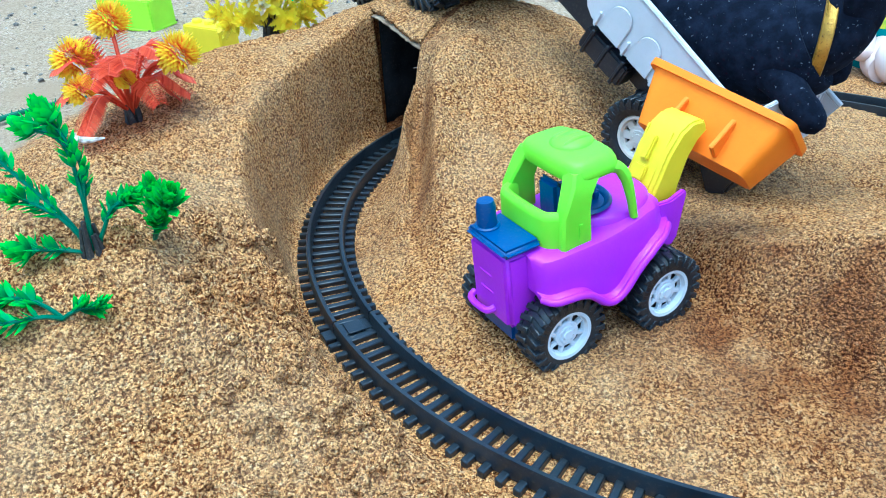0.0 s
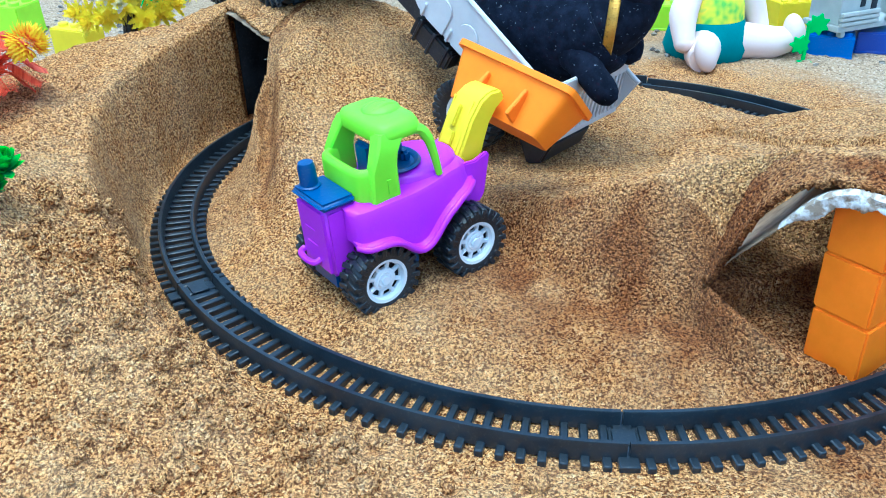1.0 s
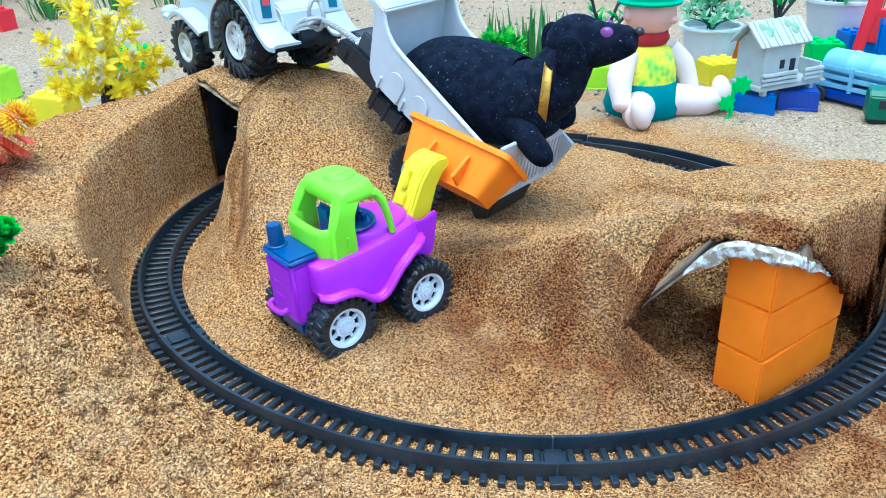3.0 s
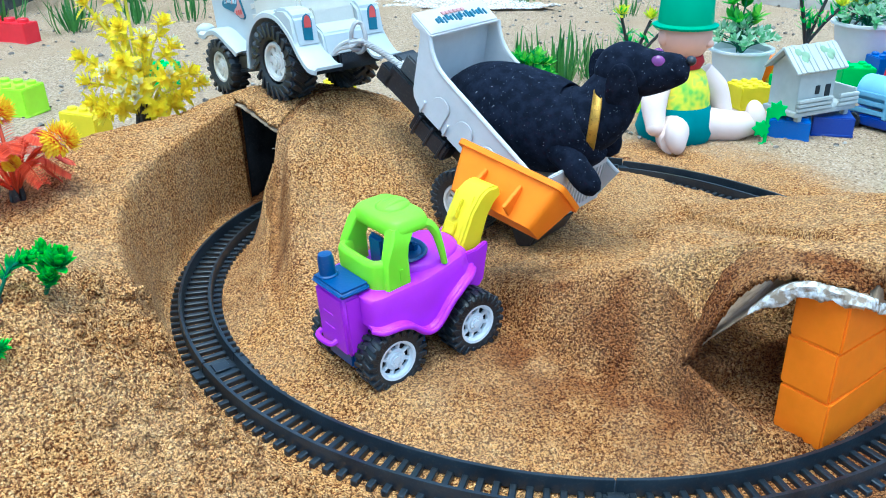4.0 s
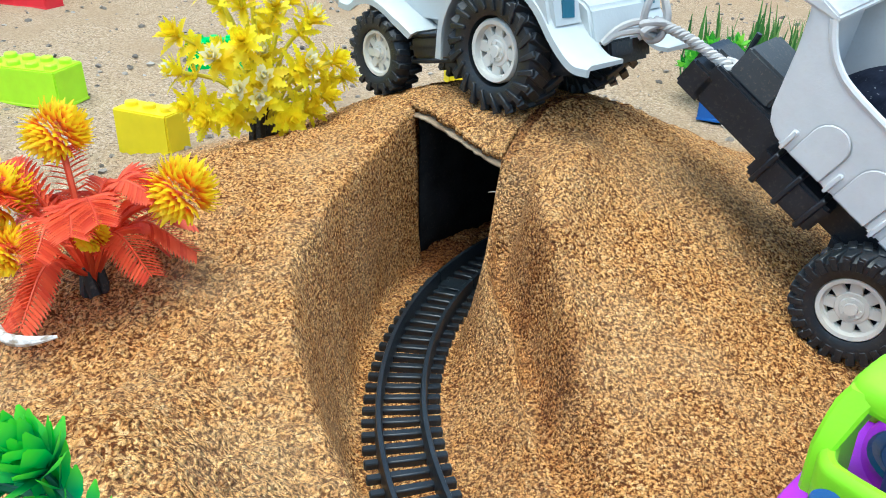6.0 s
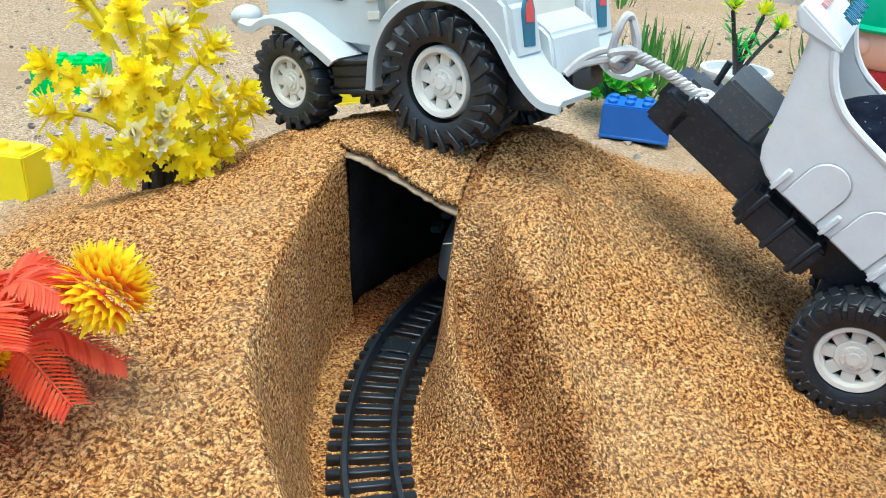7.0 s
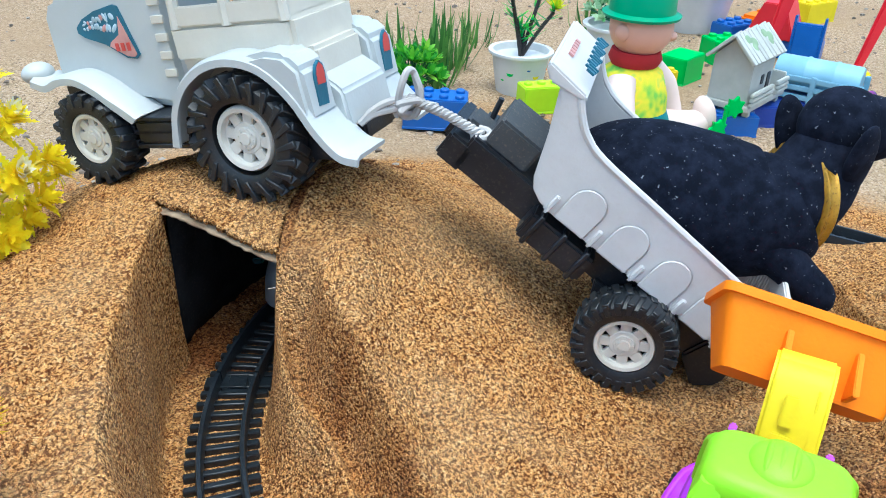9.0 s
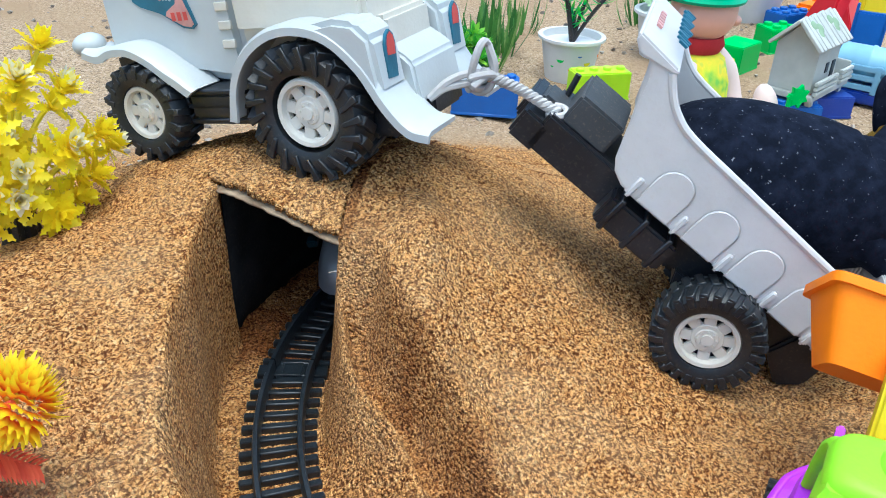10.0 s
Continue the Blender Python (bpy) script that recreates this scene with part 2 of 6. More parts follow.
CREST = [(0.20, 0.80, 0.022), (0.26, 0.70, 0.032), (0.315, 0.608, 0.062), (0.374, 0.555, 0.100), (0.410, 0.550, 0.110), (0.440, 0.522, 0.127), (0.460, 0.488, 0.145), (0.480, 0.456, 0.150), (0.502, 0.4395, 0.150), (0.532, 0.458, 0.150), (0.562, 0.4775, 0.149), (0.592, 0.497, 0.145), (0.620, 0.530, 0.138), (0.655, 0.575, 0.128), (0.70, 0.556, 0.11), (0.80, 0.62, 0.06), (0.95, 0.70, 0.02)]


def crest_at(x, y):
    """Distance to the crest of the right-hand heap (positive behind it) and the crest's height there."""
    best, height, side = np.full(x.shape, 9.0), np.zeros(x.shape), np.zeros(x.shape)
    for (ax, ay, az), (bx, by, bz) in zip(CREST, CREST[1:]):
        dx, dy = bx - ax, by - ay
        t = np.clip(((x - ax) * dx + (y - ay) * dy) / (dx * dx + dy * dy), 0, 1)
        d = np.hypot(x - ax - t * dx, y - ay - t * dy)
        near = d < best
        best = np.where(near, d, best)
        height = np.where(near, az + t * (bz - az), height)
        side = np.where(near, np.sign(dx * (y - ay) - dy * (x - ax)), side)
    return best * side, height


def around(x, y):
    deg = np.degrees(np.arctan2(y - LOOP[1], x - LOOP[0])) % 360
    return deg, np.hypot(x - LOOP[0], y - LOOP[1]) - bend(deg)


def heaps(x, y):
    """The sand's surface, tunnels closed."""
    deg, s = around(x, y)
    back = np.where(y > 1.0, 0.18, 0.155)
    hill = 0.146 * np.exp(-((x - 0.05) ** 2 / (2 * np.where(x < 0.05, 0.195, 0.180) ** 2) + (y - 1.0) ** 2 / (2 * back**2)))
    hill = hill - 0.010 * np.exp(-((x - 0.038) ** 2 + (y - 0.910) ** 2) / (2 * 0.030**2))
    inside = 0.013 * smooth(0.02, -0.06, s)
    bank = np.interp(deg, [110, 150, 165, 176, 188, 200, 208, 214, 221, 228, 236, 300, 360], [0.0, 0.104, 0.108, 0.106, 0.099, 0.095, 0.093, 0.080, 0.046, 0.020, 0.008, 0.004, 0.0])
    bank = bank + 0.050 * smooth(0.06, 0.15, s) * smooth(0.03, 0.08, bank) * smooth(188, 202, deg)
    bank = bank * smooth(0.015, 0.03, s) * (1 - smooth(0.12, 0.50, s)) * smooth(1.30, 0.96, y)
    d, hc = crest_at(x, y)
    front = hc * (1 - 0.25 * smooth(0.0, 0.035 + 0.25 * hc, -d) - 0.75 * np.clip(-d / (0.035 + 0.25 * hc), 0, 1))
    rear = hc * (1 - smooth(-0.05, 0.44, d)) / (1 - smooth(-0.05, 0.44, 0 * d))
    steep = np.interp(x, [0.42, 0.45, 0.485, 0.50, 0.58], [0.5, 0.32, 0.8, 4.0, 10.0])
    brim = hc + steep * np.maximum(d, -0.055) + 4.0 * np.minimum(d + 0.055, 0) - 0.08 * smooth(0.425, 0.375, x) - 0.3 * smooth(0.60, 0.64, x)
    heap = np.where(d < 0, np.where((x > 0.49) & (x < 0.61), np.maximum(brim, 0), np.maximum(front, brim)), rear) * smooth(0.11, 0.0, s - 0.25) * np.where(s > -0.019, smooth(322, 336, deg), 1.0)
    z = np.maximum(np.maximum(hill + inside, bank + 0.15 * hill * (s > 0)), heap)
    rim = 0.02 * np.exp(-(((s + 0.092) / 0.022) ** 2)) * smooth(196, 182, deg) * smooth(146, 158, deg)
    return z + rim + np.minimum(-0.016 * smooth(0.03, 0.22, s) * smooth(0.2, 0.5, x), far_dip(deg, s))


def far_dip(deg, s):
    """The ground sinks a little under the far side of the loop."""
    return -0.013 * smooth(82, 66, deg) * smooth(-0.10, -0.03, s)


def opened(x, y):
    """1 in the two tunnels, where the heap stands on card."""
    deg, s = around(x, y)
    one = (deg > 62) & (deg < mouth_one(s)) & (s > -0.036) & (s < 0.062)
    two = (deg > mouth_two(s)) & (deg < 352) & (s > -0.114) & (s < 0.045)
    return one | two


def floor_at(x, y):
    deg, s = around(x, y)
    return 0.002 + 0.010 * smooth(0.03, 0.10, np.abs(s)) * (s < 0) + np.minimum(-0.016 * smooth(0.03, 0.22, s) * smooth(0.2, 0.5, x), far_dip(deg, s))


def brow_at(deg):
    """How far inside the track the ridge beside it runs."""
    return np.interp(deg, [150, 155, 160, 165, 170, 175, 180, 190, 200], [-0.033, -0.035, -0.040, -0.044, -0.054, -0.066, -0.069, -0.070, -0.068])


def trench(x, y):
    """How much of the heap is left beside the track: 0 on the track bed, 1 beyond the cut."""
    deg, s = around(x, y)
    bare = s
    wob = 0.005 * lumps(x, y, 0.06, 0.7) + 0.0012 * lumps(x, y, 0.02, 1.3)
    s = s + wob * smooth(0.022, 0.04, np.abs(s)) * np.where(s < 0, 0.5, 1.0)
    # the outer wall steepens towards the tunnel and runs on into it
    near = smooth(182, 158, deg) * (deg > 100)
    cut = smooth(0.027 + 0.018 * near, 0.062 - 0.008 * near, s)
    # inner side: a foot slope up to a sharp ridge, a groove, then the rest of the heap
    brow = brow_at(deg)
    share = np.interp(deg, [150, 155, 160, 165, 170, 178, 190, 215], [0.88, 0.82, 0.74, 0.62, 0.56, 0.48, 0.44, 0.5])
    groove = 0.22 * smooth(206, 188, deg) * smooth(150, 160, deg)
    foot = np.clip((-0.027 - s) / (-0.027 - brow), 0, 1)
    behind = brow - s
    ledge = np.where(s > brow, share * foot**1.3, share - groove * smooth(0.0, 0.008, behind) + (1 - share + groove) * smooth(0.012, 0.032, behind))
    roofed = ((deg < mouth_one(bare)) & (deg > 50)) | ((deg > mouth_two(bare)) & (deg < 356))
    left = np.where(s > 0, cut, ledge)
    closing = smooth(mouth_one(s) + 8, mouth_one(s) - 1, deg) * (deg > 50) * smooth(-0.028, -0.040, s)
    return np.where(roofed, 1.0, np.maximum(left, closing * (deg < 200)))


def mouth_one(s):
    return 154.0 - 77 * s


def mouth_two(s):
    return np.interp(s, [-0.112, -0.096, -0.082, -0.067, -0.050, -0.034, -0.025, -0.0205, -0.015, 0.05], [279.0, 280.5, 284.0, 286.2, 287.8, 289.5, 292.0, 311, 326, 334])


def roughness(x, y):
    rough = 0.0013 * lumps(x, y, 0.0042, 0.3) + 0.0012 * lumps(x, y, 0.0068) + 0.0013 * lumps(x, y, 0.012, 1.1) + 0.0014 * lumps(x, y, 0.03, 2.0) + 0.003 * lumps(x, y, 0.09, 0.2)
    return rough


def base_height(x, y):
    top, low = heaps(x, y), floor_at(x, y)
    k = opened(x, y)
    z = low + np.maximum(top - low, 0) * trench(x, y)
    # the sand falls away towards the second tunnel's mouth
    along, west = ((x - 0.396) * 0.64 - (y - 0.500) * 0.77) / 0.078, -(x - 0.396) * 0.77 - (y - 0.500) * 0.64
    cap = 0.044 - 0.034 * np.clip(along, 0, 1) + 0.9 * np.maximum(west, 0) + 0.085 * np.maximum(-along, 0)
    z = np.where((x > 0.30) & (x < 0.60) & (y < 0.56), np.minimum(z, cap), z)
    z = np.where(k, low, z)
    return z


def ground_height(x, y):
    z = base_height(x, y)
    e = 0.004
    fall = np.hypot(base_height(x + e, y) - base_height(x - e, y), base_height(x, y + e) - base_height(x, y - e)) / (2 * e)
    deg, s = around(x, y)
    tamed = (0.25 + 0.75 * smooth(0.02, 0.045, np.abs(s))) / (1 + 0.10 * np.minimum(fall, 6) ** 2)
    coarse = (0.013 * np.maximum(lumps(x, y, 0.021, 0.9), 0) ** 2 + 0.007 * np.maximum(lumps(x, y, 0.011, 1.7), 0) ** 2) * smooth(-0.4, 0.3, lumps(x, y, 0.10, 0.3))
    coarse = coarse * smooth(0.03, 0.06, s) * smooth(0.6, 0.45, y) * smooth(0.30, 0.12, x)
    loose = 1 + 0.7 * smooth(0.04, 0.08, s) * smooth(0.15, 0.0, x) * smooth(0.95, 0.75, y)
    return z + (roughness(x, y) * tamed * loose + coarse) * smooth(3.0, 1.2, np.hypot(x - 0.2, y - 0.8))


def spread(a, b, step, reach):
    core = np.arange(a, b + step / 2, step)
    out = []
    p, d = b, step
    while p < reach:
        d *= 1.22
        p += d
        out.append(p)
    tail = np.array(out)
    return np.concatenate([(a - (tail - b))[::-1], core, tail])


def sheet(name, X, Y, Z, keep=None, crust=False):
    """A grid as a mesh, with the share of yard soil and of sand darkened by water and painted shade at its corners."""
    ny, nx = X.shape
    idx = np.arange(nx * ny).reshape(ny, nx)
    quads = np.stack([idx[:-1, :-1], idx[:-1, 1:], idx[1:, 1:], idx[1:, :-1]], -1).reshape(-1, 4)
    if keep is not None:
        quads = quads[keep[:-1, :-1].ravel()]
    used, inv = np.unique(quads, return_inverse=True)
    co = np.stack([X.ravel(), Y.ravel(), Z.ravel()], 1)[used]
    me = bpy.data.meshes.new(name)
    me.from_pydata(co.tolist(), [], inv.reshape(-1, 4).tolist())
    me.polygons.foreach_set("use_smooth", [True] * len(me.polygons))
    x, y, z = co.T
    deg, s = around(x, y)
    ring = s + 0.03 * lumps(x, y, 0.15, 0.4) + 0.012 * lumps(x, y, 0.03)
    left = smooth(0.30, 0.40, ring) * smooth(0.30, -0.1, x) + smooth(0.10, 0.2, ring) * smooth(-0.1, 0.30, x) * smooth(0.4, 0.8, y)
    left = np.maximum(left, smooth(0.42, 0.52, ring))
    for px, py in ((0.60, 1.16), (0.56, 1.38), (0.70, 1.10)):
        left = left * (1 - 0.75 * np.exp(-((x - px) ** 2 + (y - py) ** 2) / (2 * 0.055**2)) * (0.8 + 0.6 * lumps(x, y, 0.03, 0.5)))
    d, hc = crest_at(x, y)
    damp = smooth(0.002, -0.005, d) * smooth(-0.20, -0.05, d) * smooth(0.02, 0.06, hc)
    # shade of the fresh cuts and the first tunnel's mouth, painted as darker sand
    cut_shade = 0.04 * smooth(0.062, 0.050, s + 0.006 * lumps(x, y, 0.03)) * smooth(0.026, 0.034, s) * smooth(222, 206, deg) * (deg > 60)
    cut_shade = np.maximum(cut_shade, 0.85 * smooth(mouth_one(s) + 9, mouth_one(s) + 1, deg) * smooth(0.052, 0.044, s) * smooth(0.018, 0.026, s) * (deg > 100) * (deg < 200))
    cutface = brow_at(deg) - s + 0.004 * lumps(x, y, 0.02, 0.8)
    cut_shade = np.maximum(cut_shade, 0.62 * smooth(0.002, 0.010, cutface) * smooth(0.040, 0.026, cutface) * smooth(152, 158, deg) * smooth(206, 192, deg))
    cut_shade = np.maximum(cut_shade, 0.40 * smooth(0.0, -0.006, cutface) * smooth(-0.024, -0.030, s) * smooth(150, 156, deg) * smooth(206, 192, deg))
    # inside both tunnels and beside the bricks, shade painted into the sand's colour
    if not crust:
        damp = np.maximum(damp, np.maximum(cut_shade, 1.3 * ((deg > 62) & (deg < mouth_one(s)) & (s > -0.045) & (s < 0.070))))
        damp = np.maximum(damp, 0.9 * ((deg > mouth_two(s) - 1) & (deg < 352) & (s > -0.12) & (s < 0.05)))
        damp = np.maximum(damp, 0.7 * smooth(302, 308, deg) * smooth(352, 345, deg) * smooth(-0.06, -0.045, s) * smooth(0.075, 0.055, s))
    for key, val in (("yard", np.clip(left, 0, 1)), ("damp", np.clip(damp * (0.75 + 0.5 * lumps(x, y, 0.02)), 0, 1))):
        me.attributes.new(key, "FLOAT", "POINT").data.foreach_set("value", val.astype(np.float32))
    me.materials.append(M["sand"])
    return me


def build_sand():
    gx, gy = spread(-0.40, 0.80, 0.0019, 30), spread(0.22, 1.25, 0.0019, 30)
    X, Y = np.meshgrid(gx, gy)
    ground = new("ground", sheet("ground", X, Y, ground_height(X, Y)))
    tagged(ground, "brown granular sand heaped on a pale dirt yard", "sand ground", kind="structure")
    # the crust that lies on the card roofs
    gx, gy = np.arange(-0.1, 0.86, 0.0022), np.arange(0.28, 1.25, 0.0022)
    X, Y = np.meshgrid(gx, gy)
    k = opened(X, Y)
    wide = k.copy()
    for _ in range(5):
        w = wide.copy()
        w[1:], w[:-1], w[:, 1:], w[:, :-1] = w[1:] | wide[:-1], w[:-1] | wide[1:], w[:, 1:] | wide[:, :-1], w[:, :-1] | wide[:, 1:]
        wide = w
    deg, s = around(X, Y)
    mouth = ~k & (((deg > mouth_one(s)) & (deg < 200)) | ((deg > 200) & (deg < mouth_two(s))))
    for name, half, label in (("sand_mound", X < 0.33, "brown sand mound over a card tunnel"), ("sand_mound", X >= 0.33, "brown sand mound over the second card tunnel")):
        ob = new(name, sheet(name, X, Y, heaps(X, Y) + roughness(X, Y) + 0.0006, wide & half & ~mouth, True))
        skin = ob.modifiers.new("thick", "SOLIDIFY")
        skin.thickness, skin.offset = 0.0045, -1.0
        tagged(ob, label, "sand", kind="structure")


build_sand()


# ---- train track ----
def track_sections():
    """Curved sections, each with two tall rails, its sleepers and a joint plate."""
    base = 0.003
    joints = [265, 320, 375, 422, 460, 515, 570, 625]
    sink = [0.0, 0.0, -0.013, -0.010, 0.0, 0.0, 0.0]
    bm = bmesh.new()
    box(bm, -0.0250, 0.0250, -0.0027, 0.0027, 0.0005, 0.0066, 0.0008, segments=1)
    sleeper = finish(bm, "sleeper", M["track"])
    bm = bmesh.new()
    box(bm, -0.0250, 0.0250, -0.0062, 0.0062, 0.0009, 0.0070, 0.0007, segments=1)
    box(bm, -0.0115, 0.0115, -0.0095, 0.0095, 0.0012, 0.0060, 0.0006, segments=1)
    box(bm, -0.0070, 0.0070, -0.0075, 0.0075, 0.0066, 0.0082, 0.0004, segments=1)
    plate = finish(bm, "joint_plate", M["track"])
    for a0, a1, low in zip(joints, joints[1:], sink):
        root = thing("track_section", pose(*LOOP, low), "black plastic curved toy train track section on sand", "train track", "train track loop")
        steps = round((a1 - a0) / 1.8)
        for off, nm in ((-0.0142, "inner_rail"), (0.0142, "outer_rail")):
            bm = bmesh.new()
            prof = [(-0.0026, base), (-0.0019, 0.0150), (-0.0013, 0.0166), (0.0013, 0.0166), (0.0019, 0.0150), (0.0026, base)]
            rings = []
            for k in range(steps + 1):
                deg = a0 + 0.12 + (a1 - a0 - 0.24) * k / steps
                a, r = radians(deg), float(bend(deg)) + off
                rings.append([bm.verts.new(((r + p) * math.cos(a), (r + p) * math.sin(a), z)) for p, z in prof])
            for p, q in zip(rings, rings[1:]):
                for j in range(6):
                    bm.faces.new((p[j], p[(j + 1) % 6], q[(j + 1) % 6], q[j]))
            bm.faces.new(rings[0]), bm.faces.new(rings[-1][::-1])
            part(nm, bm, M["track"], root)
        for k in range(1, steps):
            deg = a0 + (a1 - a0) * k / steps
            a, r = radians(deg), float(bend(deg))
            part("sleeper", sleeper, None, root, at=pose(r * math.cos(a), r * math.sin(a), 0, 0, 0, deg))
        r = float(bend(a0))
        part("joint_plate", plate, None, root, at=pose(r * math.cos(radians(a0)), r * math.sin(radians(a0)), 0, 0, 0, a0))


track_sections()
# ---- more materials ----
def card_material():
    m, nt, b = material("torn_card")
    n, f = noise_node(nt, 60, 4), noise_node(nt, 500, 2)
    nt.links.new(mixed(nt, (0.17, 0.11, 0.062), (0.36, 0.26, 0.16), ramp_fac(nt, n.outputs[0], 0.35, 0.65)), b.inputs["Base Color"])
    b.inputs["Roughness"].default_value = 0.9
    bumped(nt, b, f.outputs[0], 0.4, 0.001)
    return m


def paper_material():
    m, nt, b = material("torn_white_paper")
    n = noise_node(nt, 160, 4)
    nt.links.new(mixed(nt, (0.30, 0.23, 0.16), (0.70, 0.68, 0.65), ramp_fac(nt, n.outputs[0], 0.42, 0.58)), b.inputs["Base Color"])
    b.inputs["Roughness"].default_value = 0.85
    bumped(nt, b, n.outputs[0], 0.6, 0.002)
    return m


def velvet_material():
    m, nt, b = material("black_flock")
    n, spots = noise_node(nt, 90, 4), noise_node(nt, 330, 2)
    base = mixed(nt, (0.004, 0.0055, 0.011), (0.012, 0.015, 0.028), ramp_fac(nt, n.outputs[0], 0.4, 0.7))
    nt.links.new(mixed(nt, base, (0.20, 0.21, 0.24), ramp_fac(nt, spots.outputs[0], 0.675, 0.76)), b.inputs["Base Color"])
    b.inputs["Roughness"].default_value, b.inputs["Specular IOR Level"].default_value = 0.95, 0.08
    b.inputs["Sheen Weight"].default_value, b.inputs["Sheen Roughness"].default_value = 0.02, 0.5
    b.inputs["Sheen Tint"].default_value = (0.35, 0.45, 0.75, 1)
    bumped(nt, b, spots.outputs[0], 0.3, 0.0008)
    return m


M.update(card=card_material(), paper=paper_material(), velvet=velvet_material())
M["shade_sheet"] = plastic("dark_shade_sheet", (0.012, 0.012, 0.013), 0.8, 0.05, 0.5, spec=0.1)
M["gold"] = plastic("gold_braid", (0.50, 0.27, 0.02), 0.35, 0.75, 0.6, dust_colour=(0.05, 0.02, 0.01), metal=0.5, bump=1.0)
M["gem"] = plastic("violet_glass_eye", (0.16, 0.03, 0.17), 0.1, 0.0, 0.3)
M["rope"] = plastic("grey_rope", (0.48, 0.46, 0.44), 0.85, 0.15, 0.3)
M["silver"] = plastic("silver_paint", (0.42, 0.47, 0.50), 0.32, 0.0, 0.1, metal=0.35)
M["glass"] = plastic("dark_teal_window_print", (0.012, 0.06, 0.075), 0.2, 0.0, 0.2)
M["flame"] = plastic("red_flame_print", (0.45, 0.03, 0.025), 0.35, 0.0, 0.4)
M["grey"] = plastic("dull_grey_plastic", (0.045, 0.05, 0.055), 0.5, 0.2, 0.3)
M["red"] = plastic("red_plastic", (0.72, 0.012, 0.03), 0.35, 0.04, 0.1)
M["blue"] = plastic("blue_plastic", (0.012, 0.11, 0.42), 0.36, 0.05, 0.12)
M["deep_blue"] = plastic("deep_blue_plastic", (0.01, 0.045, 0.30), 0.36, 0.05, 0.12)
M["lime"] = plastic("bright_lime_plastic", (0.50, 0.85, 0.01), 0.38, 0.04, 0.1, through_light=0.15)
M["leafgreen"] = plastic("bright_green_plastic", (0.015, 0.50, 0.07), 0.4, 0.04, 0.1)
M["pale_blue"] = plastic("pale_blue_print", (0.42, 0.55, 0.62), 0.4, 0.0, 0.5)
M["rose"] = plastic("pale_red_print", (0.60, 0.30, 0.27), 0.4, 0.0, 0.5)
M["sticker_red"] = plastic("red_sticker", (0.55, 0.06, 0.05), 0.4, 0.0, 0.2)
M["sticker_blue"] = plastic("teal_sticker", (0.02, 0.13, 0.20), 0.4, 0.0, 0.3)


# ---- tunnels ----
def card_roof(name, edge, back, label, torn=False):
    """A bent card sheet: its front edge, drawn back under the sand."""
    bm = bmesh.new()
    rng = random.Random(7)
    pts = curve_points(edge, 7)
    rows = []
    for j in range(5):
        row = []
        for k, p in enumerate(pts):
            jag = 0.0011 * rng.uniform(-1, 1) if j == 0 else 0
            q = p + Vector(back) * (j / 4) + Vector(back).normalized() * jag
            if torn and p.x > 0.489 and j:
                # over the bricks the sheet first rises along their side
                q = Vector((p.x - 0.0015, p.y + 0.0025, 0)) + Vector((-0.02, 0.032, 0.0)) * ((j - 1) / 3)
                q.z = max(p.z, min(0.1345, float(heaps(np.array([q.x]), np.array([q.y]))[0]) - 0.007))
            row.append(bm.verts.new(q))
        rows.append(row)
    for a, b in zip(rows, rows[1:]):
        for k in range(len(pts) - 1):
            bm.faces.new((a[k], a[k + 1], b[k + 1], b[k]))
    ob = thing(name, Matrix(), label, "cardboard", shape=bm, mat=M["card"])
    t = ob.modifiers.new("thick", "SOLIDIFY")
    t.thickness, t.offset = 0.0015, 0
    if torn:
        bm = bmesh.new()
        fine = curve_points(pts, 4)
        span = fine[62:-12]
        rows = [[], [], [], [], []]
        wide, slow, fast = ([rng.random() for _ in range(len(span))] for _ in range(3))
        wave = lambda vals, k, step: vals[k // step] * (1 - (k % step) / step) + vals[k // step + 1] * (k % step) / step
        for k, p in enumerate(span):
            ease = min(1, k / 30)
            # wide crumpled flap before the bricks, a narrow strip with gaps over them
            before = p.x < 0.487
            rag = wave(wide, k, 11)
            w = ease * ((0.004 + 0.009 * rag) if before else max(0.0004, 0.0062 * wave(slow, k, 17) - 0.0012)) + 0.0008 * fast[k]
            out = -Vector(back).normalized()
            curl = 0.0040 * (wave(slow, k, 7) - 0.5) * ease
            for r, (o, u) in zip(rows, ((-0.004 - 0.004 * rag, 0.0030), (0.0008, 0.0030 + 0.5 * curl), (0.0026 + curl, 0.0010), (0.0034 - 0.5 * curl, -0.5 * w), (0.0028 + curl, -w))):
                r.append(bm.verts.new(p + out * o + Vector((0, 0, u))))
        for a, b in zip(rows, rows[1:]):
            for k in range(len(span) - 1):
                bm.faces.new((a[k], a[k + 1], b[k + 1], b[k]))
        sh = part("torn_paper_edge", bm, M["paper"], ob, "ragged white torn paper")
        t = sh.modifiers.new("thick", "SOLIDIFY")
        t.thickness = 0.0008
    return ob


# the front edge lies just under the crust of sand
CARD = [(x, y, float(heaps(np.array([x]), np.array([y]))[0]) - 0.0046) for x, y in ((-0.021, 0.9895), (-0.009, 0.9735), (0.008, 0.9495), (0.026, 0.9265), (0.046, 0.9015))]
roof = card_roof("tunnel_roof_card", CARD, (0.060, 0.045, 0.0), "brown corrugated card roof of a sand tunnel, rough cut edge")
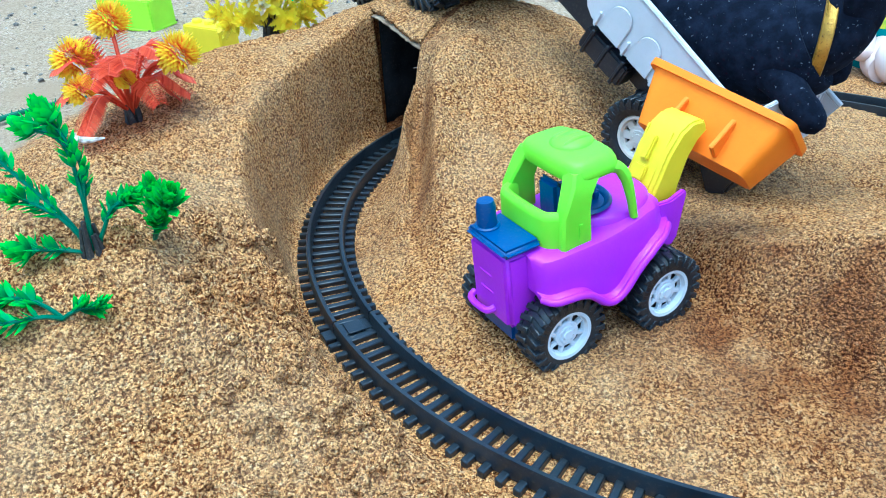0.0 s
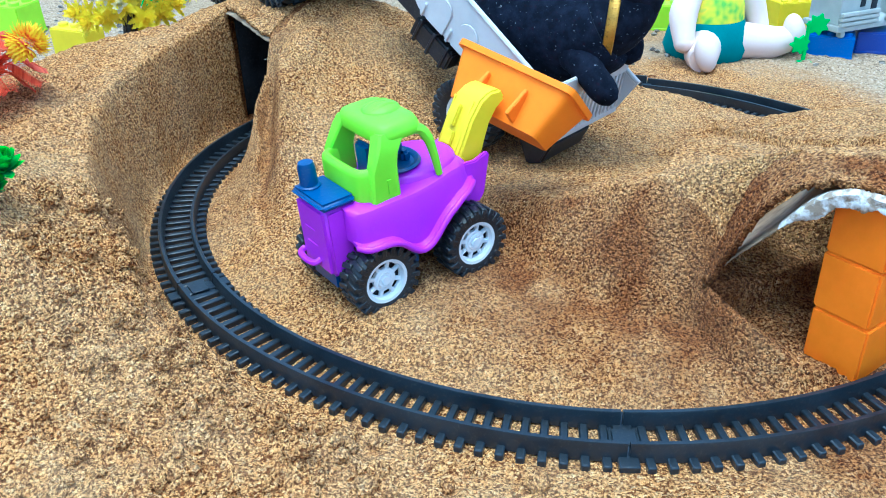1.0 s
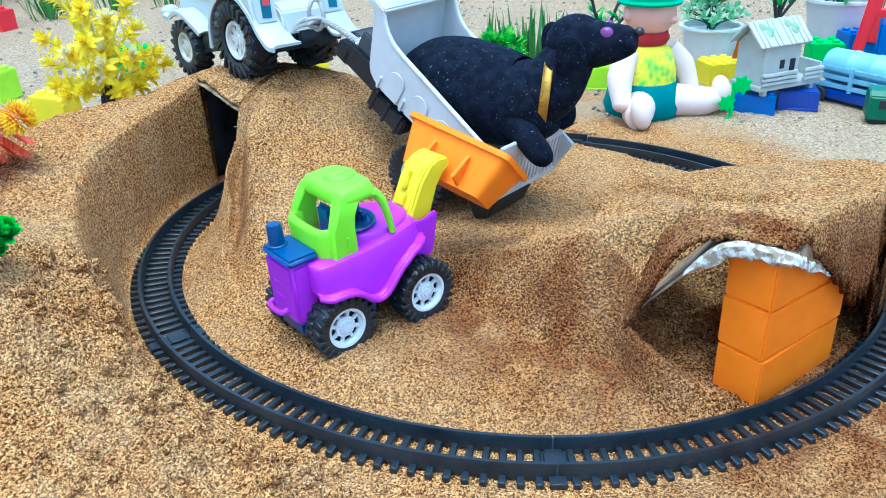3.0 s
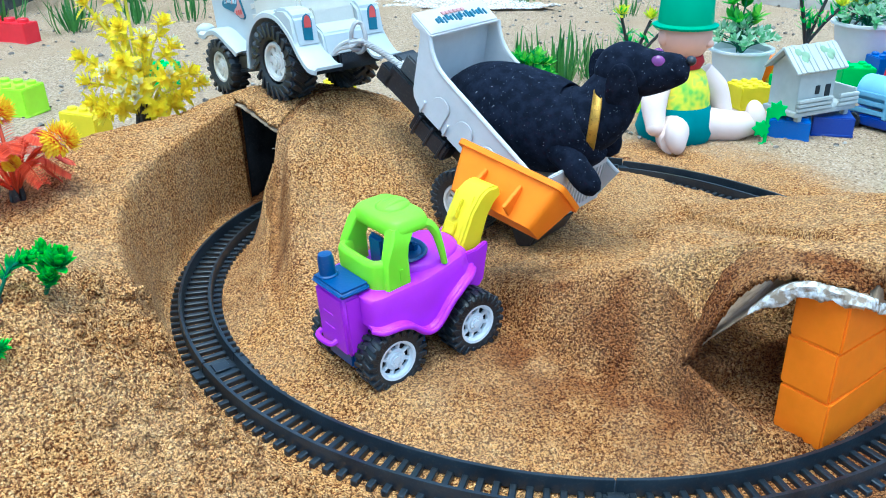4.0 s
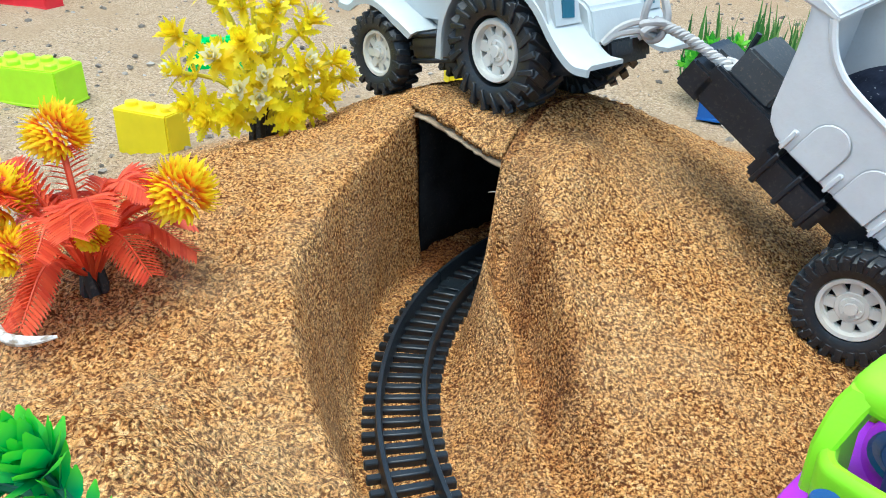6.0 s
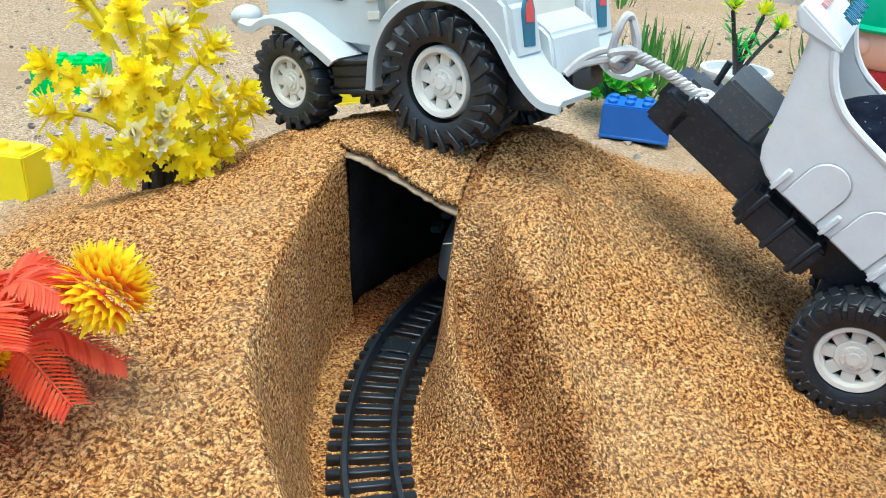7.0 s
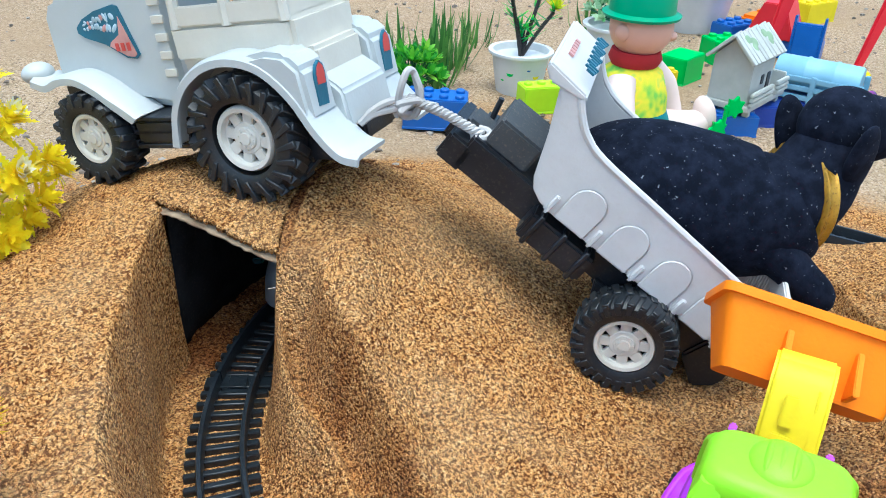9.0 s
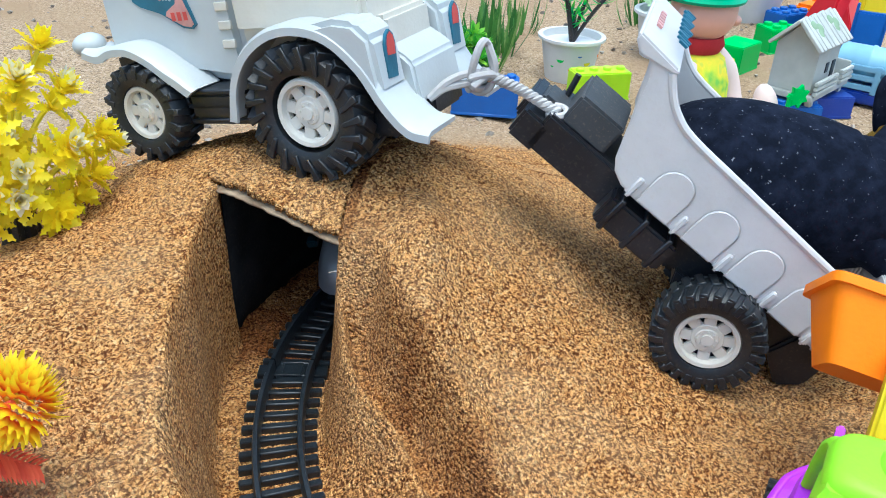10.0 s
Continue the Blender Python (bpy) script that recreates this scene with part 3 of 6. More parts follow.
# an added dark sheet along the outer wall stands for the tunnel's shade
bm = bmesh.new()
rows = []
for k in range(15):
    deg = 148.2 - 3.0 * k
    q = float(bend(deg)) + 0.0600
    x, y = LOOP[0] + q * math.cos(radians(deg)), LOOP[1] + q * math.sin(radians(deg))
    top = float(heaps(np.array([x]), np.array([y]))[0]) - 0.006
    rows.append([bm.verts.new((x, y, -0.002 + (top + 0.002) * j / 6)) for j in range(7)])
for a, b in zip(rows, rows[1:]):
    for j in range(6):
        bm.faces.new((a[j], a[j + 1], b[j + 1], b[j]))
side = part("tunnel_shade_sheet", bm, M["shade_sheet"], roof, "nearly black sheet added as shade inside the tunnel")
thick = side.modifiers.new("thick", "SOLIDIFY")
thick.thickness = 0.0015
card_roof("tunnel_roof_card", [(0.396, 0.500, 0.040), (0.409, 0.488, 0.068), (0.426, 0.474, 0.094), (0.440, 0.458, 0.122), (0.455, 0.445, 0.1350), (0.470, 0.434, 0.1352), (0.489, 0.4245, 0.1310), (0.510, 0.4405, 0.118), (0.532, 0.4545, 0.104), (0.556, 0.4700, 0.090), (0.581, 0.4860, 0.078)], (0.05, 0.07, -0.006), "bent brown card with a torn white paper edge", True)


def studded_brick(name, at, size, studs, mat, label, group="", foot=True):
    """A hollow toy building brick with round studs on top."""
    L, W, H = size
    bm = bmesh.new()
    box(bm, -L / 2, L / 2, -W / 2, W / 2, 0, H, 0.0016)
    if foot:
        box(bm, -L / 2 - 0.0006, L / 2 + 0.0006, -W / 2 - 0.0006, W / 2 + 0.0006, 0, 0.004, 0.0006, segments=1)
    root = thing(name, at, label, "toy brick", group, bm, mat)
    nx, ny = studs
    if nx:
        bm = bmesh.new()
        r = min(L / nx, W / ny) * 0.30
        lathe(bm, [(r, -0.0005), (r, r * 0.55), (r * 0.86, r * 0.72), (0, r * 0.72)], 18)
        stud = finish(bm, "stud", mat)
        for i in range(nx):
            for j in range(ny):
                part("stud", stud, None, root, at=pose(L * ((i + 0.5) / nx - 0.5), W * ((j + 0.5) / ny - 0.5), H))
    return root


M["block_orange"] = plastic("orange_brick_plastic", (0.90, 0.21, 0.002), 0.36, 0.02, 0.12, spec=0.2, through_light=0.1)
for k in range(3):
    studded_brick("toy_brick", pose(0.5140, 0.4735, 0.002 + 0.0424 * k, 0, 0, 32.5 + (0.6, -0.5, 0.4)[k]), (0.108, 0.040, 0.0421), (0, 0), M["block_orange"], "glossy orange toy brick stacked under a card roof", "orange brick pillar", foot=False)



# ---- wheels ----
def tyre_mesh(name, r, w, lugs, lug_h, slant, mat, fins=False):
    """A tyre round the y axis with slanted lugs."""
    bm = bmesh.new()
    turn = pose(0, 0, 0, 90)
    prof = [(r * 0.60, -w * 0.42), (r * 0.72, -w * 0.50), (r * 0.90, -w * 0.48), (r * 0.97, -w * 0.36), (r, -w * 0.12), (r, w * 0.12), (r * 0.97, w * 0.36), (r * 0.90, w * 0.48), (r * 0.72, w * 0.50), (r * 0.60, w * 0.42)]
    lathe(bm, prof, 40, turn, closed=True)
    for k in range(lugs):
        for side in (-1, 1):
            a = 2 * math.pi * (k + (0.5 if side > 0 else 0)) / lugs
            m = Matrix.Rotation(a, 4, "Y") @ pose(0, side * w * 0.27, r, 0, 0, side * slant)
            box(bm, -r * 0.075, r * 0.075, -w * 0.25, w * 0.25, -r * 0.10, lug_h, 0.0006, m, 1)
            m = Matrix.Rotation(a + 0.06 * side, 4, "Y") @ pose(0, side * w * 0.485, r * 0.88)
            if fins:
                m = m @ pose(0, side * w * 0.01, -r * 0.05, 0, side * 24, 0)
                box(bm, -r * 0.034, r * 0.034, -w * 0.05, w * 0.05, -r * 0.15, r * 0.21, 0.0006, m, 1, taper=(1.7, 1.0))
                continue
            box(bm, -r * 0.06, r * 0.06, -w * 0.04, w * 0.04, -r * 0.12, r * 0.10, 0.0004, m, 1)
    return finish(bm, name, mat)


def rim_mesh(name, r, w, mat, spokes=6, broad=0.20):
    """A moulded rim: outer ring, recessed dish, spokes with gaps and a hub."""
    bm = bmesh.new()
    turn = pose(0, 0, 0, 90)
    d = w * 0.5
    lathe(bm, [(r, -d * 0.9), (r * 1.02, d * 0.82), (r * 0.96, d * 1.0), (r * 0.84, d * 0.96), (r * 0.80, d * 0.66), (r * 0.76, d * 0.62), (r * 0.75, d * 0.34)], 36, turn)
    lathe(bm, [(r * 0.50, d * 0.32), (r * 0.51, d * 0.62), (r * 0.47, d * 0.70), (r * 0.36, d * 0.70), (r * 0.33, d * 0.80), (r * 0.20, d * 0.80), (r * 0.18, d * 0.92), (0, d * 0.92)], 28, turn)
    for k in range(spokes):
        m = Matrix.Rotation(2 * math.pi * k / spokes, 4, "Y")
        box(bm, -r * broad, r * broad, -d * 0.66, -d * 0.34, r * 0.46, r * 0.80, 0.0006, m, 2)
        lathe(bm, [(r * 0.040, d * 0.78), (r * 0.035, d * 0.86), (0, d * 0.86)], 8, m @ pose(0, 0, r * 0.27) @ turn)
    return finish(bm, name, mat)


def wheel(parent, at, tyre, rim, r):
    bm = bmesh.new()
    # black disc added behind the rim gives the spoke gaps their shade
    lathe(bm, [(0, -0.006), (r * 0.57, -0.006), (r * 0.57, 0.0015), (0, 0.0015)], 20, pose(0, 0, 0, 90))
    hub = part("wheel", bm, M["black"], parent, at=at)
    part("tyre", tyre, None, hub, "ribbed black rubber tyre")
    part("rim", rim, None, hub)


# ---- purple loader ----
def loft(bm, rings, ends=True):
    """Skins closed rings of equal length."""
    sub = bmesh.new()
    rows = [[sub.verts.new(p) for p in r] for r in rings]
    n = len(rows[0])
    for a, b in zip(rows, rows[1:]):
        for j in range(n):
            sub.faces.new((a[j], a[(j + 1) % n], b[(j + 1) % n], b[j]))
    if ends:
        sub.faces.new(rows[0][::-1]), sub.faces.new(rows[-1])
    return join(bm, sub)


def loader():
    root = thing("toy_loader", pose(0.1748, 0.5912, 0.0075, 0, -4.0, 34), "purple toy loader with lime green cab and orange bucket", "toy loader")
    tyre = tyre_mesh("tyre", 0.0280, 0.022, 22, 0.0014, 12, M["tyre"])
    rim = rim_mesh("rim", 0.0188, 0.0200, M["rim"], 8, 0.085)
    for x, y in ((-0.034, 0.0345), (0.0485, 0.0390)):
        wheel(root, pose(x, -y, 0.0290, 0, 20, 0), tyre, rim, 0.028)
        wheel(root, pose(x, y, 0.0290, 0, 35, 180), tyre, rim, 0.028)
    bm = bmesh.new()
    box(bm, -0.062, 0.068, -0.020, 0.020, 0.020, 0.046, 0.003)
    box(bm, -0.010, 0.006, -0.030, 0.030, 0.020, 0.046, 0.002)
    for x in (-0.034, 0.0485):
        tube(bm, [(x, -0.030, 0.0285), (x, 0.030, 0.0285)], 0.004)
    part("chassis", bm, M["navy"], root, "dark blue underbody")
    # body: an egg-shaped shell with a waved lip over the wheels
    xs = np.linspace(-0.0500, 0.0690, 42)
    wide = np.interp(xs, [-0.0500, -0.048, -0.043, -0.035, -0.015, 0.013, 0.032, 0.048, 0.058, 0.064, 0.069], [0.034, 0.0395, 0.0430, 0.0445, 0.0455, 0.0455, 0.0440, 0.0395, 0.032, 0.025, 0.016])
    low = np.interp(xs, [-0.0575, -0.050, -0.043, -0.037, -0.026, -0.018, -0.011, -0.005, 0.000, 0.005, 0.011, 0.018, 0.028, 0.040, 0.052, 0.069], [0.0640, 0.0600, 0.0590, 0.0598, 0.0590, 0.0555, 0.0480, 0.0432, 0.0425, 0.0435, 0.0480, 0.0555, 0.0635, 0.0690, 0.0715, 0.0720])
    low = np.convolve(np.pad(low, 1, mode="edge"), [0.25, 0.5, 0.25], "valid")
    top = np.interp(xs, [-0.0575, -0.05, -0.02, 0.0, 0.02, 0.035, 0.052, 0.063, 0.069], [0.0840, 0.0885, 0.0895, 0.0895, 0.0915, 0.0935, 0.0925, 0.0880, 0.0835])
    rings = []
    for x, w, lo, hi in zip(xs, wide, low, top):
        half = [(0.0, lo + 0.004), (w - 0.004, lo + 0.003), (w + 0.0015, lo), (w + 0.0042, lo + 0.0004), (w + 0.0048, lo + 0.0022), (w + 0.0030, lo + 0.0042), (w - 0.0026, lo + 0.0054), (w - 0.0040, (lo + hi) / 2), (w - 0.0048, hi - 0.0045), (w - 0.0064, hi - 0.0015), (w - 0.0100, hi), (w * 0.5, hi + 0.0012), (0.0, hi + 0.0016)]
        rings.append([(x, -y, z) for y, z in half] + [(x, y, z) for y, z in half[-2:0:-1]])
    bm = bmesh.new()
    loft(bm, rings)
    part("body", bm, M["purple"], root)
    for side in (-1, 1):
        bm = bmesh.new()
        tube(bm, [(x, side * (w + 0.0036), lo + 0.0022) for x, w, lo in zip(xs[:-3], wide, low)], 0.0026, 10)
        part("skirt_lip", bm, M["purple"], root)
    bm = bmesh.new()
    lathe(bm, [(0.0, 0.0030), (0.020, 0.0028), (0.0262, 0.0012), (0.0280, -0.0012), (0.0285, -0.006)], 40, pose(0.0250, 0, 0.0950) @ Matrix.Diagonal((1.33, 1.14, 1, 1)))
    part("bonnet", bm, M["purple"], root)
    # seat well, seat and wheel
    bm = bmesh.new()
    lathe(bm, [(0.0190, 0.0), (0.0215, 0.0026), (0.0200, 0.0042), (0.0175, 0.0030), (0.0165, 0.0012), (0.0, 0.0012)], 32, pose(0.0080, 0, 0.0978) @ Matrix.Diagonal((1.05, 1.2, 1, 1)))
    part("seat_well", bm, M["navy"], root, "round dark blue seat well")
    bm = bmesh.new()
    box(bm, -0.010, 0.008, -0.0105, 0.0105, 0.092, 0.1035, 0.003)
    box(bm, -0.0165, -0.0095, -0.0105, 0.0105, 0.090, 0.1225, 0.003)
    part("seat", bm, M["navy"], root, "dark blue plastic seat")
    bm = bmesh.new()
    box(bm, 0.0140, 0.0220, -0.009, 0.009, 0.094, 0.1065, 0.0025)
    lathe(bm, [(0.0065, 0.0), (0.0080, 0.0012), (0.0065, 0.0024), (0.0, 0.0012)], 20, pose(0.0130, 0, 0.1060, 0, -40, 0))
    part("dashboard", bm, M["navy"], root)
    # canister at the back
    bm = bmesh.new()
    box(bm, -0.0660, -0.036, -0.0225, 0.0225, 0.034, 0.0915, 0.0038, segments=3)
    for z in (0.056, 0.069):
        box(bm, -0.0667, -0.0651, -0.004, 0.010, z, z + 0.0009, 0.0003, segments=1)
    part("rear_tank", bm, M["purple"], root)
    bm = bmesh.new()
    box(bm, -0.0675, -0.0370, -0.0242, 0.0242, 0.0905, 0.0970, 0.0030, segments=3)
    lathe(bm, [(0.0088, -0.001), (0.0088, 0.0012), (0.0078, 0.002), (0.0, 0.002)], 24, pose(-0.0560, 0.0130, 0.0968))
    part("tank_lid", bm, M["navy"], root, "dark blue tank lid")
    bm = bmesh.new()
    lathe(bm, [(0.0068, 0.0), (0.0067, 0.0135), (0.0056, 0.0178), (0.0, 0.0182)], 24, pose(-0.0560, 0.0130, 0.0985))
    part("filler_cap", bm, M["navy"], root)
    bm = bmesh.new()
    tube(bm, curve_points([(-0.0655, 0.021, 0.044), (-0.0705, 0.019, 0.0425), (-0.0720, 0.009, 0.042), (-0.0705, -0.002, 0.0425), (-0.0655, -0.004, 0.044)], 4), 0.0025, 8)
    part("tow_ring", bm, M["purple"], root)
    # cab: lower walls, pillars, front posts and roof
    g = M["green"]
    # the lower wall bends round the back of the seat
    plan = curve_points([(-0.0085, -0.0358, 0), (-0.022, -0.0335, 0), (-0.0335, -0.0285, 0), (-0.0385, -0.0205, 0), (-0.0395, 0.0, 0), (-0.0385, 0.0205, 0), (-0.0335, 0.0285, 0), (-0.022, 0.0335, 0), (-0.0085, 0.0358, 0)], 4)
    rows = []
    for k, q in enumerate(plan):
        way = (plan[min(k + 1, len(plan) - 1)] - plan[max(k - 1, 0)]).normalized()
        inn = Vector((way.y, -way.x, 0)) * -1
        inn = inn if inn.dot(Vector((-0.005, 0, 0)) - q) > 0 else -inn
        rows.append([q + inn * i + Vector((0, 0, z)) for i, z in ((0, 0.084), (0.0002, 0.1090), (0.0010, 0.1122), (0.0032, 0.1140), (0.0060, 0.1134), (0.0076, 0.1110), (0.0078, 0.084))])
    bm = bmesh.new()
    loft(bm, rows)
    part("cab_wall", bm, g, root)
    for side in (-1, 1):
        bm = bmesh.new()
        box(bm, -0.0185, -0.0135, *sorted((side * 0.0335, side * 0.0362)), 0.092, 0.1055, 0.0010, segments=2)
        part("door_tab", bm, g, root)
        bm = bmesh.new()
        rows = []
        for x0, x1, y, d, z in ((-0.0310, -0.0065, 0.0356, 0.0095, 0.0860), (-0.0290, -0.0065, 0.0352, 0.0095, 0.1120), (-0.0245, -0.0045, 0.0346, 0.0115, 0.1210), (-0.0200, 0.0010, 0.0336, 0.0130, 0.1300), (-0.0165, 0.0100, 0.0306, 0.0130, 0.1370)):
            ring = [(x0 + 0.0018, y), (x1 - 0.0018, y), (x1, y - 0.0018), (x1, y - d + 0.0015), (x1 - 0.0015, y - d), (x0 + 0.0015, y - d), (x0, y - d + 0.0015), (x0, y - 0.0018)]
            rows.append([(e, side * f, z) for e, f in ring])
        loft(bm, rows)
        part("pillar", bm, g, root)
        bm = bmesh.new()
        tube(bm, curve_points([(0.008, side * 0.0270, 0.1325), (0.0185, side * 0.0285, 0.1310), (0.0235, side * 0.0310, 0.1230), (0.0262, side * 0.0330, 0.1100), (0.0285, side * 0.0345, 0.0930)], 6), [0.0048] * 13 + [0.0044 - 0.00012 * k for k in range(12)], 10, squash=0.85)
        part("front_post", bm, g, root)
    bm = bmesh.new()
    rings = []
    for z, q in ((0.1300, 0.940), (0.1312, 0.965), (0.1332, 0.970), (0.1358, 0.955), (0.1385, 0.920), (0.1408, 0.870), (0.1422, 0.790), (0.1430, 0.680), (0.1434, 0.500), (0.1435, 0.250)):
        ring = []
        for k in range(40):
            c, e = math.cos(math.pi * k / 20), math.sin(math.pi * k / 20)
            ring.append((0.0020 + 0.0212 * q * math.copysign(abs(c) ** 0.45, c), 0.0342 * q * math.copysign(abs(e) ** 0.45, e), z))
        rings.append(ring)
    loft(bm, rings)
    part("roof", bm, g, root)
    bm = bmesh.new()
    blob(bm, (0.0050, 0, 0.1420), (0.0150, 0.0145, 0.0062), detail=(32, 20))
    for y in (-0.0058, 0.0, 0.0058):
        blob(bm, (0.0050, y, 0.1440), (0.0115, 0.0026, 0.0046))
    part("roof_bump", bm, g, root)
    # front housing for the arm
    for side in (-1, 1):
        bm = bmesh.new()
        prism(bm, [(0.046, 0.060), (0.070, 0.050), (0.0755, 0.056), (0.0830, 0.0885), (0.0805, 0.0910), (0.0680, 0.0870), (0.046, 0.0890)], side * 0.0255 - 0.0022, side * 0.0255 + 0.0022, 0.0010)
        part("front_prong", bm, M["purple"], root)
    bm = bmesh.new()
    prism(bm, [(0.052, 0.052), (0.066, 0.050), (0.0715, 0.0560), (0.0735, 0.0660), (0.052, 0.0700)], -0.0235, 0.0235, 0.0010)
    part("front_plate", bm, M["purple"], root)
    # lifting arm
    bm = bmesh.new()
    arm = [(0.054, 0.080), (0.0645, 0.0985), (0.0740, 0.1160), (0.0850, 0.1290), (0.0950, 0.1340), (0.106, 0.1330), (0.110, 0.1240), (0.1010, 0.1180), (0.0930, 0.1080), (0.0860, 0.0920), (0.0800, 0.0760)]
    prism(bm, arm, -0.0180, 0.0140, 0.0022, segments=3)
    box(bm, 0.0, 0.012, -0.006, 0.006, 0.0, 0.0026, 0.001, pose(0.0622, 0.001, 0.0945, 0, -60, 0))
    box(bm, -0.004, 0.014, -0.0035, 0.0035, -0.001, 0.0032, 0.001, pose(0.0712, 0.001, 0.1115, 0, -57, 0))
    for y in (-0.0115, 0.0115):
        box(bm, 0.0, 0.044, y - 0.0007, y + 0.0007, -0.001, 0.0008, 0.0004, pose(0.0600, 0, 0.0905, 0, -59, 0), 1)
    part("lifting_arm", bm, M["yellow"], root, "yellow plastic lifting arm")
    # bucket: a tapered tub with thick rim and two ears
    bucket = bmesh.new()
    sections = []
    for hx, hy, z in ((0.017, 0.046, 0.006), (0.025, 0.0555, 0.046), (0.0285, 0.0590, 0.046), (0.0285, 0.0590, 0.0515), (0.0225, 0.0530, 0.0515), (0.0145, 0.0435, 0.010)):
        corner = []
        for cx, cy in ((1, 1), (-1, 1), (-1, -1), (1, -1)):
            for k in range(4):
                a = radians({(1, 1): 0, (-1, 1): 90, (-1, -1): 180, (1, -1): 270}[(cx, cy)] + 30 * k)
                q = 0.007
                corner.append(bucket.verts.new((cx * (hx - q) + q * math.cos(a), cy * (hy - q) + q * math.sin(a), z)))
        sections.append(corner)
    for a, b in zip(sections, sections[1:]):
        for k in range(16):
            bucket.faces.new((a[k], a[(k + 1) % 16], b[(k + 1) % 16], b[k]))
    bucket.faces.new(sections[0]), bucket.faces.new(sections[-1][::-1])
    ob = part("bucket", bucket, M["orange"], root, "orange plastic bucket", pose(0.110, 0.0, 0.092, 16, 45, 22))
    for y in (-0.0215, 0.0175):
        bm = bmesh.new()
        prism(bm, [(-0.033, 0.010), (-0.017, 0.008), (-0.021, 0.034), (-0.026, 0.036)], y - 0.0018, y + 0.0018, 0.0006)
        part("bucket_ear", bm, M["orange"], ob)


loader()


# ---- white tractor ----
def tractor():
    turn = pose(0.088, 0.996, 0.189) @ Matrix.Rotation(radians(127.0), 4, "Z") @ Matrix.Rotation(radians(11.5), 4, "Y")
    root = thing("toy_tractor", turn, "white toy tractor with big black tyres parked on a sand hill", "toy tractor")
    big = tyre_mesh("tyre", 0.0440, 0.034, 21, 0.0030, 38, M["tyre"], True)
    small = tyre_mesh("tyre", 0.0345, 0.026, 18, 0.0022, 10, M["tyre"])
    big_rim, small_rim = rim_mesh("rim", 0.0235, 0.028, M["cream"], 8, 0.18), rim_mesh("rim", 0.0205, 0.021, M["cream"], 8, 0.18)
    for side in (-1, 1):
        wheel(root, pose(0, side * 0.046, 0, 0, 15, 180 if side > 0 else 0), big, big_rim, 0.04)
        wheel(root, pose(0.151, side * 0.046, 0, 0, 50, 180 if side > 0 else 0), small, small_rim, 0.033)
    bm = bmesh.new()
    box(bm, -0.030, 0.165, -0.022, 0.022, -0.012, 0.020, 0.003)
    tube(bm, [(0, -0.04, 0), (0, 0.04, 0)], 0.006)
    tube(bm, [(0.132, -0.04, 0), (0.132, 0.04, 0)], 0.005)
    box(bm, 0.120, 0.168, -0.036, 0.036, 0.010, 0.040, 0.003)
    part("chassis", bm, M["black"], root, "black plastic chassis")
    for side in (-1, 1):
        bm = bmesh.new()
        y0, y1 = sorted((side * 0.022, side * 0.050))
        box(bm, 0.058, 0.094, y0, y1, -0.006, 0.012, 0.002)
        for z in (-0.010, 0.001, 0.011):
            box(bm, 0.056, 0.096, y0, y1 if side > 0 else y1, z, z + 0.004, 0.001, segments=1)
        part("foot_step", bm, M["black"], root, "black ribbed side step")
    # bonnet
    bm = bmesh.new()
    prism(bm, [(0.060, 0.012), (0.172, 0.030), (0.178, 0.050), (0.176, 0.092), (0.168, 0.104), (0.150, 0.109), (0.060, 0.112)], -0.031, 0.031, 0.008, segments=4)
    part("bonnet", bm, M["white"], root)
    for side in (-1, 1):
        bm = bmesh.new()
        y = side * 0.0318
        for k in range(5):
            box(bm, 0.066, 0.074, y - 0.0012, y + 0.0012, 0.040 + 0.013 * k, 0.046 + 0.013 * k, 0.0005, segments=1)
        part("bonnet_grille", bm, M["ivory"], root)
        bm = bmesh.new()
        prism(bm, [(0.088, 0.058), (0.091, 0.055), (0.097, 0.056), (0.113, 0.067), (0.132, 0.073), (0.138, 0.077), (0.138, 0.081), (0.130, 0.087), (0.116, 0.092), (0.098, 0.0955), (0.095, 0.094)], y - 0.0007, y + 0.0007)
        st = part("sticker", bm, M["sticker_blue"], root, "dark teal sticker with pale figures and a red panel")
        rng = random.Random(31)
        for k in range(11):
            x = 0.101 + 0.0029 * k
            mid = 0.0835 - 0.06 * (x - 0.101)
            half = 0.0085 - 0.0058 * (x - 0.101) / 0.03
            for dz in (-0.5, 0.5):
                bm = bmesh.new()
                blob(bm, (x + rng.uniform(-0.0006, 0.0006), y + side * 0.0007, mid + dz * half + rng.uniform(-0.001, 0.001)), (rng.uniform(0.0010, 0.0020), 0.0006, half * rng.uniform(0.28, 0.50)), turn=(0, rng.uniform(-40, 40), 0), detail=(8, 6))
                part("sticker_patch", bm, M["rose" if k % 5 == 3 else "pale_blue"], st)
        bm = bmesh.new()
        prism(bm, [(0.0895, 0.0585), (0.0915, 0.0565), (0.0965, 0.0575), (0.1085, 0.0655), (0.1065, 0.0685), (0.0985, 0.0735), (0.0960, 0.0870)], y + side * 0.0003 - 0.0008, y + side * 0.0003 + 0.0008)
        panel = part("sticker_panel", bm, M["rose"], st, "pale red sticker panel")
        for x in (0.0925, 0.0965, 0.1005):
            bm = bmesh.new()
            box(bm, x, x + 0.0024, y + side * 0.0011 - 0.0004, y + side * 0.0011 + 0.0004, 0.0615, 0.0675, 0)
            part("sticker_bar", bm, M["sticker_red"], panel)
